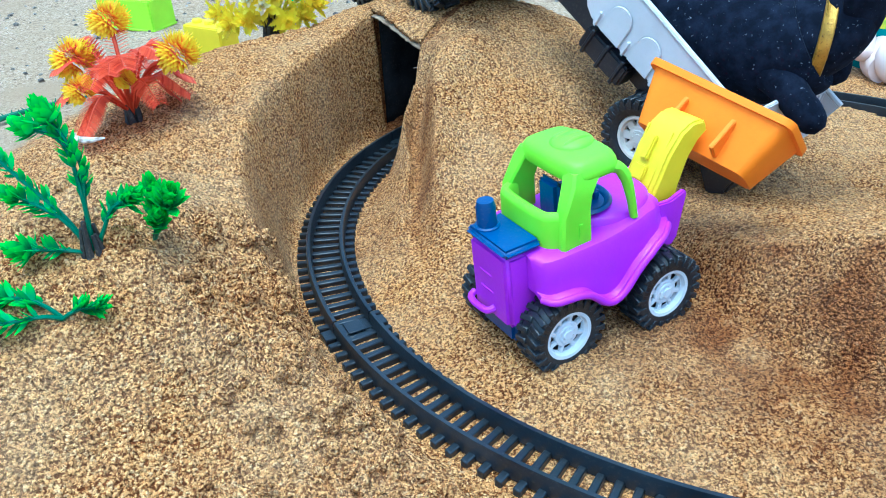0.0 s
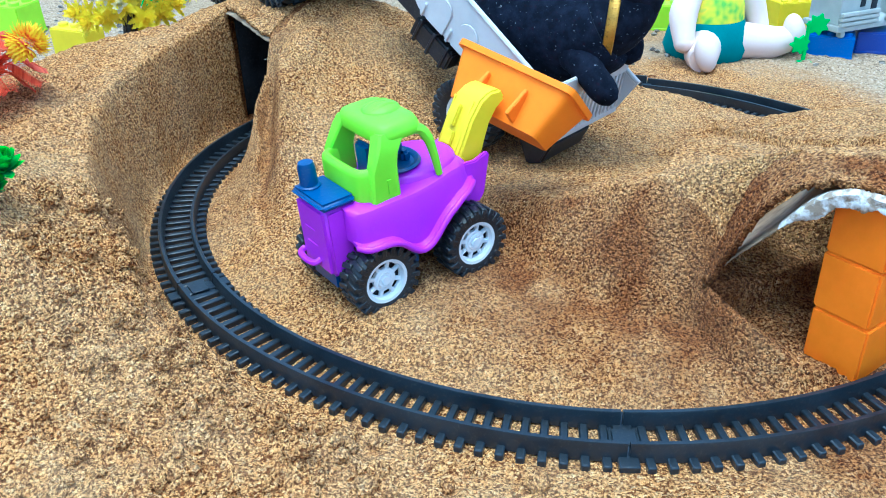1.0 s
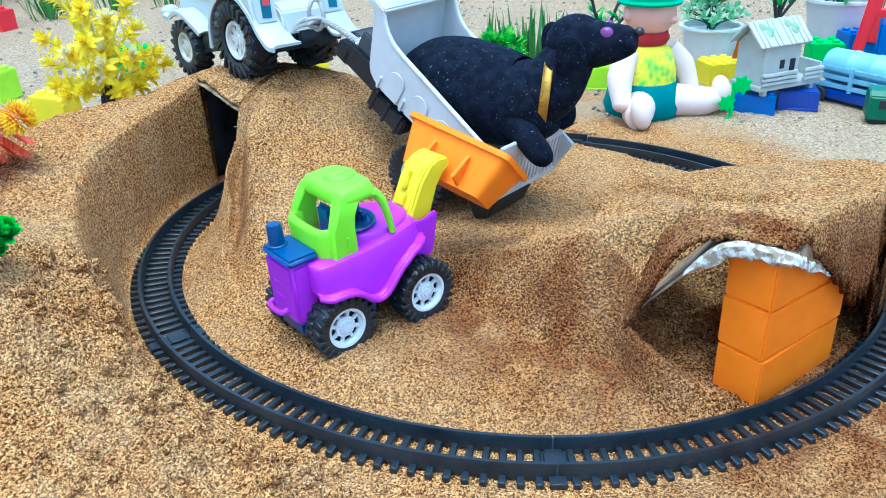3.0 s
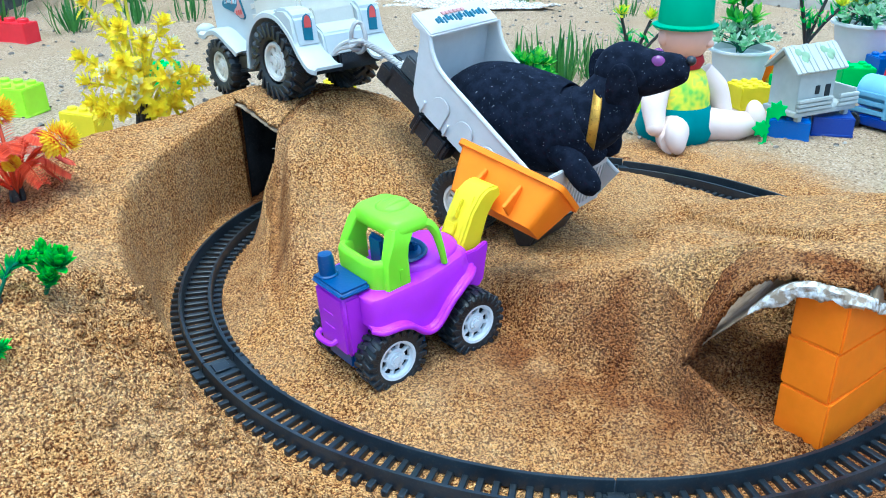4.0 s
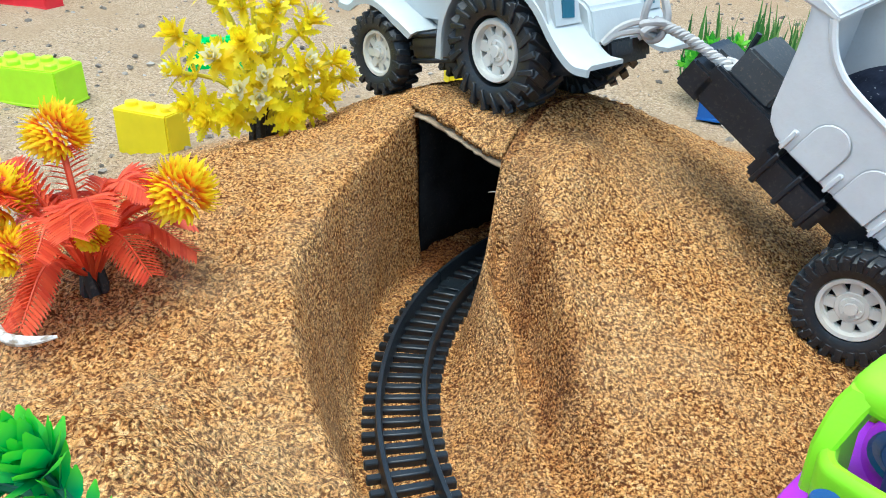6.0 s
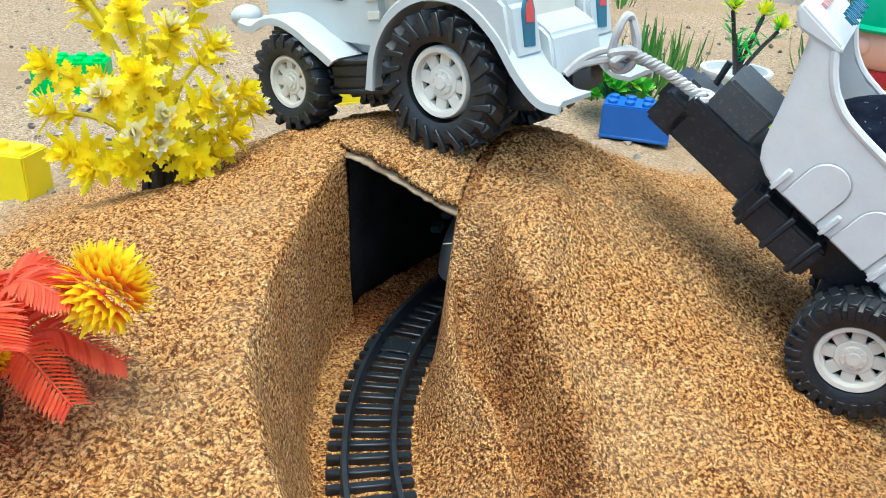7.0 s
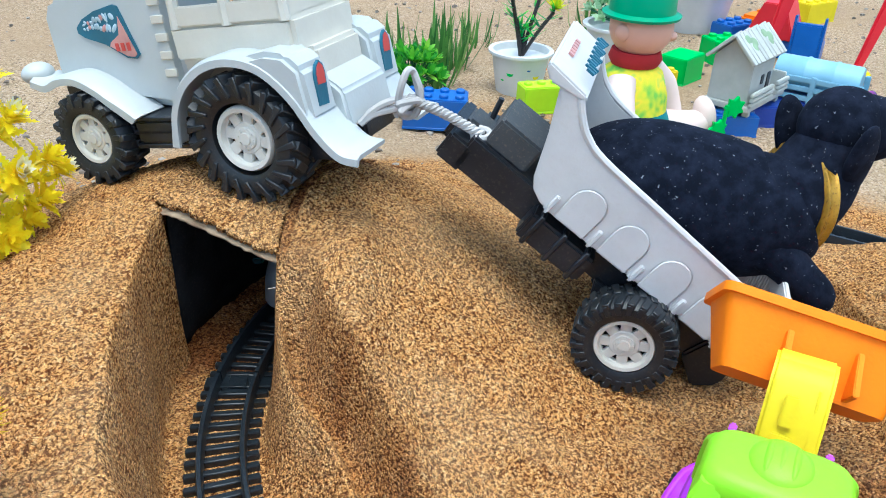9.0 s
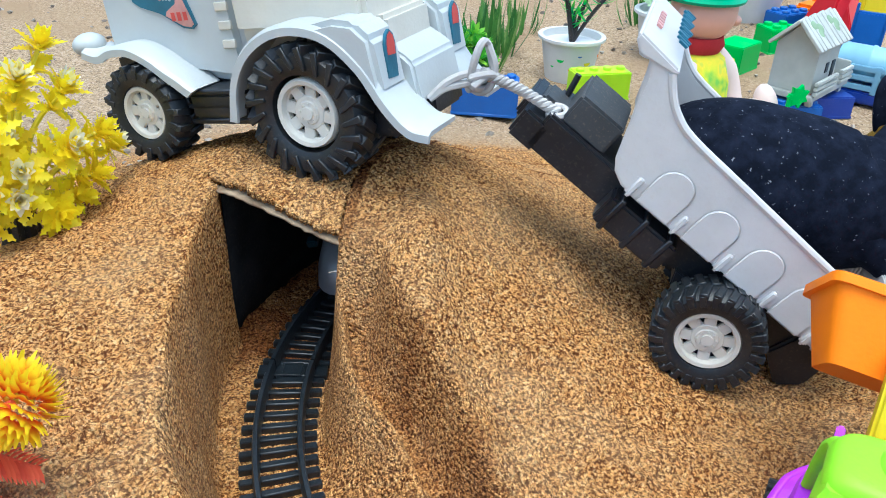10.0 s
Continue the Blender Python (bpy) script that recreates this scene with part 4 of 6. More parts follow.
    # mudguards: bent strips with a flat outer rim
    for side in (-1, 1):
        for nm, line, inner, outer in (
            ("rear_mudguard", [(0.060, -0.004), (0.054, 0.020), (0.040, 0.040), (0.018, 0.053), (-0.006, 0.056), (-0.030, 0.049), (-0.050, 0.030), (-0.064, 0.006), (-0.078, -0.010), (-0.092, -0.014)], 0.026, 0.064),
            ("front_mudguard", [(0.088, 0.014), (0.100, 0.026), (0.116, 0.038), (0.134, 0.046), (0.152, 0.046), (0.166, 0.042), (0.180, 0.046)], 0.026, 0.056)):
            bm = bmesh.new()
            pts = curve_points([(x, 0, z) for x, z in line], 5)
            sub = bmesh.new()
            rows = []
            for k, p in enumerate(pts):
                way = (pts[min(k + 1, len(pts) - 1)] - pts[max(k - 1, 0)]).normalized()
                up = Vector((-way.z, 0, way.x))
                if up.z < 0 and abs(up.z) > abs(up.x):
                    up = -up
                up = Vector((way.z, 0, -way.x)) if (p - Vector((0.02 if "rear" in nm else 0.13, 0, -0.02))).dot(up) < 0 else up
                rows.append([sub.verts.new(p + up * h + Vector((0, side * w, 0))) for w, h in ((inner, 0.0), (inner, 0.003), (outer - 0.004, 0.0036), (outer, 0.0012), (outer, -0.004), (outer - 0.0024, -0.004), (outer - 0.0030, 0.0))])
            for a, b in zip(rows, rows[1:]):
                for j in range(7):
                    sub.faces.new((a[j], a[(j + 1) % 7], b[(j + 1) % 7], b[j]))
            sub.faces.new(rows[0]), sub.faces.new(rows[-1][::-1])
            join(bm, sub)
            part(nm, bm, M["white"], root)
        bm = bmesh.new()
        blob(bm, (0.186, side * 0.041, 0.050), (0.012, 0.013, 0.009))
        part("head_lamp", bm, M["white"], root)
        # tail lamp block and sticker
        bm = bmesh.new()
        y0, y1 = sorted((side * 0.030, side * 0.063))
        prism(bm, [(-0.064, 0.012), (-0.053, 0.014), (-0.046, 0.029), (-0.032, 0.044), (-0.012, 0.0535), (-0.018, 0.0575), (-0.034, 0.0600), (-0.050, 0.0575), (-0.061, 0.047)], y0, y1, 0.0040, segments=4)
        lamp = part("tail_block", bm, M["white"], root)
        bm = bmesh.new()
        prism(bm, [(-0.006, 0.0), (0.006, 0.0), (0.006, 0.021), (0.0042, 0.0265), (0.0, 0.0295), (-0.0042, 0.0265), (-0.006, 0.021)], -0.0010, 0.0010, 0.0, pose(-0.0628, side * 0.046, 0.020, 0, 5, -90))
        st = part("tail_sticker", bm, M["sticker_blue"], lamp, "red and teal arched sticker")
        bm = bmesh.new()
        prism(bm, [(-0.0044, 0.014), (0.0044, 0.014), (0.0044, 0.021), (0.003, 0.0255), (0.0, 0.0278), (-0.003, 0.0255), (-0.0044, 0.021)], -0.0015, 0.0010, 0.0, pose(-0.0628, side * 0.046, 0.020, 0, 5, -90))
        part("tail_sticker_top", bm, M["sticker_red"], lamp)
    # cab
    bm = bmesh.new()
    box(bm, -0.046, 0.060, -0.040, 0.040, 0.050, 0.078, 0.004)
    box(bm, -0.054, 0.062, -0.030, 0.030, 0.004, 0.055, 0.003)
    part("cab_base", bm, M["ivory"], root, "ivory cab lower body")
    bm = bmesh.new()
    for x in (-0.040, 0.008, 0.054):
        for side in (-1, 1):
            tube(bm, [(x, side * 0.037, 0.075), (x * 0.93, side * 0.034, 0.145)], 0.0042, 8)
    for side in (-1, 1):
        box(bm, -0.040, 0.054, side * 0.037 - 0.0022, side * 0.037 + 0.0022, 0.076, 0.090, 0.001)
    box(bm, -0.042, -0.037, -0.036, 0.036, 0.076, 0.094, 0.001)
    part("cab_frame", bm, M["ivory"], root)
    bm = bmesh.new()
    box(bm, -0.050, 0.064, -0.046, 0.046, 0.143, 0.154, 0.005, segments=3)
    part("cab_roof", bm, M["white"], root)
    # steps between the tail blocks
    bm = bmesh.new()
    prism(bm, [(-0.072, -0.002), (-0.069, 0.024), (-0.064, 0.029), (-0.044, 0.043), (-0.030, 0.045), (-0.030, -0.002)], -0.0305, 0.0305, 0.0022, segments=3)
    part("rear_step", bm, M["white"], root)
    bm = bmesh.new()
    box(bm, -0.064, -0.020, -0.046, 0.046, -0.020, 0.005, 0.003)
    box(bm, -0.072, -0.060, -0.014, 0.014, -0.014, 0.000, 0.002)
    part("rear_bumper", bm, M["black"], root, "black plastic rear bumper with tow slot")

    # the front of the body stands over the front axle
    for ob in root.children_recursive:
        if ob.parent.name.split(".")[0] != "wheel" and ob.name.split(".")[0] != "wheel":
            for v in ob.data.vertices:
                v.co.x += 0.019 * min(1, max(0, (v.co.x - 0.058) / 0.045))


tractor()


# ---- trailer ----
TRAILER = pose(0.289, 0.817, 0.075) @ Matrix.Rotation(radians(136), 4, "Z") @ Matrix.Rotation(radians(-34), 4, "Y")


def trailer():
    root = thing("toy_trailer", TRAILER, "tilted toy tipper trailer with pinkish white bed and black chassis", "toy trailer")
    tyre, rim = tyre_mesh("tyre", 0.0360, 0.027, 26, 0.0011, 14, M["tyre"]), rim_mesh("rim", 0.0215, 0.022, M["cream"], 8, 0.18)
    for side in (-1, 1):
        wheel(root, pose(0, side * 0.057, 0, 0, 10, 180 if side > 0 else 0), tyre, rim, 0.033)
    bm = bmesh.new()
    box(bm, -0.074, 0.172, -0.030, 0.030, 0.006, 0.034, 0.002)
    tube(bm, [(0, -0.05, 0), (0, 0.05, 0)], 0.005)
    prism(bm, [(-0.080, 0.030), (-0.052, 0.034), (-0.046, 0.006), (-0.070, -0.010), (-0.082, 0.004)], -0.034, 0.034, 0.002)
    prism(bm, [(0.012, 0.010), (0.040, 0.010), (0.034, -0.002), (0.006, -0.004)], -0.036, 0.036, 0.001)
    part("chassis", bm, M["black"], root, "black plastic chassis")
    bm = bmesh.new()
    box(bm, 0.164, 0.186, -0.030, 0.030, 0.004, 0.026, 0.002)
    box(bm, 0.180, 0.190, -0.026, 0.010, 0.010, 0.030, 0.002)
    part("drawbar", bm, M["black"], root)
    bm = bmesh.new()
    box(bm, 0.128, 0.164, -0.026, 0.026, 0.033, 0.056, 0.002)
    box(bm, 0.160, 0.182, -0.014, 0.014, 0.024, 0.036, 0.002)
    part("coupling_block", bm, M["grey"], root, "dull grey dusty coupling block")
    bm = bmesh.new()
    tube(bm, [(0.168, -0.012, 0.034), (0.172, -0.012, 0.052)], 0.0022, 8)
    part("pin", bm, M["black"], root)
    for side in (-1, 1):
        bm = bmesh.new()
        y0, y1 = sorted((side * 0.029, side * 0.048))
        box(bm, 0.052, 0.108, y0, y1, 0.004, 0.026, 0.002)
        straps = []
        for x in (0.058, 0.078, 0.098):
            strap = bmesh.new()
            box(strap, x, x + 0.004, y0 - 0.0015, y1 + 0.0015, 0.002, 0.029, 0.001, segments=1)
            straps.append(strap)
        case = part("side_box", bm, M["black"], root, "black strapped side box")
        for strap in straps:
            part("strap", strap, M["black"], case)
    # the bed: floor, two ribbed sides, leaning front with a lip, slotted tail
    bm = bmesh.new()
    box(bm, -0.074, 0.108, -0.068, 0.046, 0.034, 0.038, 0.001)
    bed = part("bed", bm, M["bed"], root, "pinkish white plastic tipper bed")
    for side in (-1, 1):
        bm = bmesh.new()
        outline = [(-0.080, 0.040), (-0.060, 0.036), (0.098, 0.034), (0.110, 0.0355), (0.119, 0.040), (0.1245, 0.047), (0.129, 0.058), (0.146, 0.100), (0.156, 0.111), (0.134, 0.109), (0.126, 0.100), (0.116, 0.092), (0.100, 0.087), (-0.082, 0.078)]
        shift = 0.0 if side > 0 else -0.022
        y = side * 0.0495 + shift
        y0, y1 = sorted((side * 0.046 + shift, y))
        prism(bm, outline, y0, y1, 0.0014)
        part("bed_side", bm, M["bed"], bed)
        bm = bmesh.new()
        top = [(0.136, 0.109), (0.126, 0.099), (0.115, 0.092), (0.098, 0.0875), (0.05, 0.085), (-0.082, 0.0785)]
        tube(bm, curve_points([(x, side * 0.0485 + shift, z) for x, z in top], 4), 0.0026, 8)
        part("bed_rim", bm, M["bed"], bed)
        # raised arched panels with a short rib between each two
        for k in range(5):
            x = 0.084 - 0.0375 * k
            bm = bmesh.new()
            arch = [(x - 0.0135, 0.0345)] + [(x - 0.0135 * math.cos(q), 0.0555 + 0.0135 * math.sin(q)) for q in (math.pi * j / 10 for j in range(11))] + [(x + 0.0135, 0.0345)]
            y0, y1 = sorted((y - side * 0.0010, y + side * 0.0016))
            prism(bm, arch, y0, y1, 0.0013, segments=3)
            part("arch_panel", bm, M["bed"], bed)
            bm = bmesh.new()
            box(bm, x + 0.0155, x + 0.0220, y - 0.0024, y + 0.0024, 0.0325, 0.0500, 0.0022, segments=3)
            part("rib", bm, M["bed"], bed)
    bm = bmesh.new()
    prism(bm, [(0.108, 0.0352), (0.117, 0.0400), (0.1235, 0.048), (0.1285, 0.060), (0.151, 0.106), (0.147, 0.108), (0.1245, 0.060), (0.1195, 0.050), (0.112, 0.043), (0.104, 0.040)], -0.069, 0.047, 0.0008)
    part("bed_front", bm, M["bed"], bed)
    bm = bmesh.new()
    prism(bm, [(0.132, 0.109), (0.158, 0.105), (0.166, 0.111), (0.166, 0.1155), (0.134, 0.113)], -0.066, 0.051, 0.0014)
    lip = part("bed_lip", bm, M["bed"], bed)
    bm = bmesh.new()
    for k in range(15):
        w = 0.0008 + 0.0005 * (k % 3)
        box(bm, 0.143 + 0.001 * (k % 4), 0.151 + 0.002 * (k % 2), -0.040 + 0.0056 * k - w, -0.040 + 0.0056 * k + w, 0.1132, 0.1148, 0, pose(0, 0, 0.0012, 0, -3, 0), 1)
    part("lip_print", bm, M["sticker_blue"], bed, "worn blue-grey print of plain bars")
    bm = bmesh.new()
    for k in range(6):
        box(bm, 0.1545, 0.1585, -0.024 + 0.0065 * k, -0.0195 + 0.0065 * k, 0.1150, 0.1166, 0, segments=1)
    part("lip_print", bm, M["rose"], bed, "worn pale red print of plain bars")
    # tail gate with slots
    bm = bmesh.new()
    tail = pose(-0.080, 0, 0.036, 0, 22, 0)
    box(bm, -0.002, 0.002, -0.071, 0.049, 0.0, 0.007, 0.001, tail)
    box(bm, -0.002, 0.002, -0.071, 0.049, 0.045, 0.064, 0.001, tail)
    part("tail_gate", bm, M["bed"], bed, "white slotted tail gate")
    for k in range(17):
        y = -0.0685 + 0.00715 * k
        bm = bmesh.new()
        box(bm, -0.0016, 0.0016, y - 0.0016, y + 0.0016, 0.005, 0.047, 0.0004, tail, 1)
        part("slat", bm, M["bed"], bed)


trailer()


# ---- tow rope ----
def tow_rope():
    a, b = Vector((0.143, 0.910, 0.222)), Vector((0.190, 0.888, 0.196))
    mid = (a + b) / 2 + Vector((0, 0, 0.002))
    line = curve_points([a, mid, b], 40)
    bm = bmesh.new()
    for ph in (0, 2.09, 4.19):
        pts = []
        for k, p in enumerate(line):
            way = (line[min(k + 1, len(line) - 1)] - line[max(k - 1, 0)]).normalized()
            s = way.cross(Vector((0, 0, 1))).normalized()
            u = s.cross(way)
            q = ph + k * 0.42
            pts.append(p + 0.0021 * (s * math.cos(q) + u * math.sin(q)))
        tube(bm, pts, 0.0019, 6)
    root = thing("tow_rope", Matrix(), "twisted grey rope tying the tractor to the trailer", "rope", shape=bm, mat=M["rope"])
    bm = bmesh.new()
    rng = random.Random(3)
    loop = [a + Vector((0.008 * math.cos(k * 0.9), 0.003 * math.sin(k * 1.7), 0.003 + 0.017 * math.sin(k * 0.9))) for k in range(9)]
    tube(bm, curve_points(loop, 8), 0.0026, 7)
    wrap = [a + Vector((0.009 * math.sin(2.2 * k), 0.006 * math.cos(1.7 * k), -0.006 + 0.006 * math.sin(1.3 * k + 0.6))) for k in range(9)]
    tube(bm, curve_points(wrap, 8), 0.0026, 7)
    for q in (0.0, 0.006):
        tube(bm, curve_points([a + Vector((-0.002, 0, -0.006 + q)), (0.130, 0.914, 0.214 + q), (0.120, 0.918, 0.211 + q * 0.5), (0.112, 0.922, 0.204)], 8), 0.0026, 7)
    part("knot", bm, M["rope"], root)
    bm = bmesh.new()
    end = [b + Vector((0.006 * math.cos(k * 1.1), 0.006 * math.sin(k * 1.1), 0.001 * k - 0.004)) for k in range(8)]
    tube(bm, curve_points(end, 6), 0.0024, 7)
    part("knot", bm, M["rope"], root)


tow_rope()


# ---- black plush dog ----
def plush_dog():
    bm = bmesh.new()
    spine = [(0.244, 0.862, 0.168), (0.272, 0.846, 0.165), (0.308, 0.822, 0.157), (0.342, 0.796, 0.150), (0.364, 0.776, 0.152), (0.378, 0.769, 0.160)]
    tube(bm, curve_points(spine, 6), [0.012 + 0.040 * math.sin(min(1, (k + 2) / 14) * math.pi / 2) - 0.012 * max(0, (k - 17) / 13) for k in range(31)], 26, slot=0)
    neck = [(0.352, 0.778, 0.150), (0.384, 0.767, 0.168), (0.399, 0.766, 0.188), (0.411, 0.767, 0.208)]
    tube(bm, curve_points(neck, 5), [0.030, 0.034, 0.0355, 0.036, 0.0355, 0.0345, 0.033, 0.032, 0.031, 0.030, 0.029, 0.028, 0.027, 0.026, 0.025, 0.018], 22, slot=0)
    blob(bm, (0.411, 0.768, 0.212), (0.031, 0.028, 0.0285), slot=0, detail=(28, 20))
    tube(bm, curve_points([(0.420, 0.763, 0.211), (0.438, 0.754, 0.2125), (0.454, 0.745, 0.2165), (0.465, 0.739, 0.2205)], 5), [0.025, 0.0245, 0.024, 0.0235, 0.0225, 0.0215, 0.0205, 0.0195, 0.0185, 0.0175, 0.0165, 0.0155, 0.0145, 0.013, 0.010, 0.004], 20, slot=0)
    blob(bm, (0.4660, 0.7375, 0.2265), (0.0050, 0.0055, 0.0048), slot=3)
    for dy in (-0.027, 0.029):
        blob(bm, (0.401, 0.768 + dy, 0.195), (0.0175, 0.0065, 0.034), slot=0, turn=(12 if dy < 0 else -12, -18, 8), detail=(24, 18))
    blob(bm, (0.4345, 0.7415, 0.2235), (0.0078, 0.0050, 0.0084), slot=2, turn=(0, 0, -20))
    blob(bm, (0.4450, 0.7750, 0.2235), (0.0078, 0.0050, 0.0084), slot=2, turn=(0, 0, 10))
    tube(bm, curve_points([(0.340, 0.772, 0.146), (0.350, 0.746, 0.134), (0.362, 0.728, 0.118), (0.376, 0.716, 0.102)], 5), [0.024, 0.023, 0.0215, 0.0195, 0.018, 0.0165, 0.0155, 0.0145, 0.014, 0.0135, 0.0135, 0.0135, 0.013, 0.012, 0.010, 0.005], 16, slot=0)
    tube(bm, curve_points([(0.388, 0.798, 0.156), (0.400, 0.790, 0.138), (0.410, 0.782, 0.118)], 5), [0.022, 0.022, 0.021, 0.020, 0.019, 0.018, 0.017, 0.016, 0.014, 0.011, 0.006], 16, slot=0)
    # flat sequinned collar
    way = Vector((0.95, -0.22, -0.10)).normalized()
    ring = Matrix.Translation((0.3805, 0.7685, 0.1620)) @ way.to_track_quat("Z", "Y").to_matrix().to_4x4()
    lathe(bm, [(0.0340, -0.0048), (0.0402, -0.0048), (0.0408, -0.0040), (0.0400, -0.0030), (0.0400, 0.0030), (0.0408, 0.0040), (0.0402, 0.0048), (0.0340, 0.0048)], 48, ring, slot=1, closed=True)
    me = finish(bm, "plush_dog", [M["velvet"], M["gold"], M["gem"], M["black"]], 60)
    thing("plush_dog", Matrix(), "black flocked toy dog with gold collar lying in the trailer", "toy dog", shape=me)


plush_dog()


# ---- toy train ----
def train():
    """Silver bullet train: nose out, standing just inside the tunnel."""
    lead = 141.0
    a, r = radians(lead), float(bend(lead))
    root = thing("toy_train", pose(LOOP[0] + r * math.cos(a), LOOP[1] + r * math.sin(a), 0.0125, 0, 0, lead + 90 + 7), "silver toy bullet train with dark windows in the tunnel", "toy train")
    bm = bmesh.new()
    shell = []
    for x, w, h in ((0.0, 0.004, 0.012), (-0.004, 0.010, 0.020), (-0.012, 0.0155, 0.028), (-0.026, 0.019, 0.036), (-0.045, 0.0205, 0.042), (-0.085, 0.0205, 0.044), (-0.125, 0.0205, 0.042), (-0.150, 0.018, 0.032), (-0.165, 0.008, 0.016)):
        shell.append([bm.verts.new((x, w * math.copysign(abs(math.cos(q)) ** 0.7, math.cos(q)), 0.004 + h * max(0, math.sin(q)) ** 0.8)) for q in (math.pi * k / 12 for k in range(13))])
    for p, q in zip(shell, shell[1:]):
        for k in range(12):
            bm.faces.new((p[k], p[k + 1], q[k + 1], q[k]))
        bm.faces.new((p[12], p[0], q[0], q[12]))
    bm.faces.new(shell[0]), bm.faces.new(shell[-1][::-1])
    part("body", bm, M["silver"], root)
    for side in (-1, 1):
        for x0, x1, z0 in ((-0.034, -0.024, 0.033), (-0.068, -0.050, 0.036), (-0.104, -0.086, 0.037)):
            bm = bmesh.new()
            box(bm, x0, x1, side * 0.0135 - 0.0045, side * 0.0135 + 0.0045, z0, z0 + 0.006, 0.001, pose(0, 0, 0.003, side * -14, 8 if x0 > -0.04 else 0, 0))
            part("window", bm, M["glass"], root)
        bm = bmesh.new()
        box(bm, -0.110, -0.060, side * 0.0198 - 0.0012, side * 0.0198 + 0.0012, 0.010, 0.024, 0.001)
        part("side_print", bm, M["flame"], root, "red flame print")
    bm = bmesh.new()
    box(bm, -0.150, -0.012, -0.014, 0.014, -0.001, 0.006, 0.001)
    part("underframe", bm, M["black"], root)


train()
# ---- plants ----
def leaf_material(name, low, high, tip=None, ends=None, share=0.9, dip_at=(0.35, 0.95)):
    """Soft plastic leaves, each with its own tone."""
    m, nt, b = material(name)
    geo = nt.nodes.new("ShaderNodeNewGeometry")
    n = noise_node(nt, 120, 3)
    tone = ramp(nt, [(0.0, low), (0.75, high)] + ([(1.0, tip)] if tip else []))
    nt.links.new(geo.outputs["Random Per Island"], tone.inputs[0])
    colour = mixed(nt, tone.outputs[0], low, ramp_fac(nt, n.outputs[0], 0.55, 0.8))
    if ends:
        # moulded leaves dipped in a second colour at their ends
        at = nt.nodes.new("ShaderNodeAttribute")
        at.attribute_name = "along"
        dip, odd = ramp_fac(nt, at.outputs["Fac"], *dip_at), nt.nodes.new("ShaderNodeMath")
        odd.operation = "MULTIPLY"
        nt.links.new(dip, odd.inputs[0])
        nt.links.new(ramp_fac(nt, n.outputs[0], 0.62 - 0.3 * share, 0.70 - 0.3 * share), odd.inputs[1])
        colour = mixed(nt, colour, ends, odd.outputs[0])
    nt.links.new(colour, b.inputs["Base Color"])
    b.inputs["Roughness"].default_value = 0.5
    bumped(nt, b, n.outputs[0], 0.3, 0.001)
    # light comes through the thin leaves
    glow, both = nt.nodes.new("ShaderNodeBsdfTranslucent"), nt.nodes.new("ShaderNodeMixShader")
    nt.links.new(colour, glow.inputs["Color"])
    both.inputs[0].default_value = 0.45
    nt.links.new(b.outputs[0], both.inputs[1])
    nt.links.new(glow.outputs[0], both.inputs[2])
    nt.links.new(both.outputs[0], nt.nodes["Material Output"].inputs["Surface"])
    return m


M["yellow_leaf"] = leaf_material("yellow_leaves", (0.86, 0.66, 0.003), (0.95, 0.84, 0.008))
M["cream_petal"] = leaf_material("cream_petals", (0.84, 0.78, 0.42), (0.88, 0.87, 0.78), ends=(0.93, 0.86, 0.20), share=0.25)
M["red_leaf"] = leaf_material("red_fronds", (0.62, 0.055, 0.02), (0.82, 0.13, 0.045))
M["marigold"] = leaf_material("orange_yellow_petals", (0.78, 0.10, 0.012), (0.88, 0.28, 0.010), ends=(0.92, 0.72, 0.008), share=1.3, dip_at=(0.15, 0.65))
M["green_leaf"] = leaf_material("green_leaves", (0.010, 0.20, 0.065), (0.024, 0.40, 0.11), (0.05, 0.50, 0.09), ends=(0.17, 0.72, 0.03), share=1.1)
M["bright_leaf"] = leaf_material("bright_green_leaves", (0.03, 0.25, 0.02), (0.16, 0.52, 0.03), (0.35, 0.68, 0.05))
M["pale_leaf"] = leaf_material("pale_green_leaves", (0.16, 0.42, 0.16), (0.50, 0.68, 0.45), (0.78, 0.82, 0.72))
M["bloom"] = leaf_material("yellow_green_bloom", (0.38, 0.55, 0.01), (0.85, 0.80, 0.01))
M["grass"] = leaf_material("grass_blades", (0.035, 0.13, 0.025), (0.11, 0.28, 0.05), (0.26, 0.38, 0.10))
M["stem"] = plastic("dark_green_stem", (0.012, 0.13, 0.055), 0.45, 0.0, 0.2)
M["stump"] = plastic("black_stump", (0.018, 0.014, 0.012), 0.6, 0.2, 0.4)
M["yellow_stem"] = plastic("yellow_stem", (0.72, 0.62, 0.02), 0.4, 0.0, 0.2)


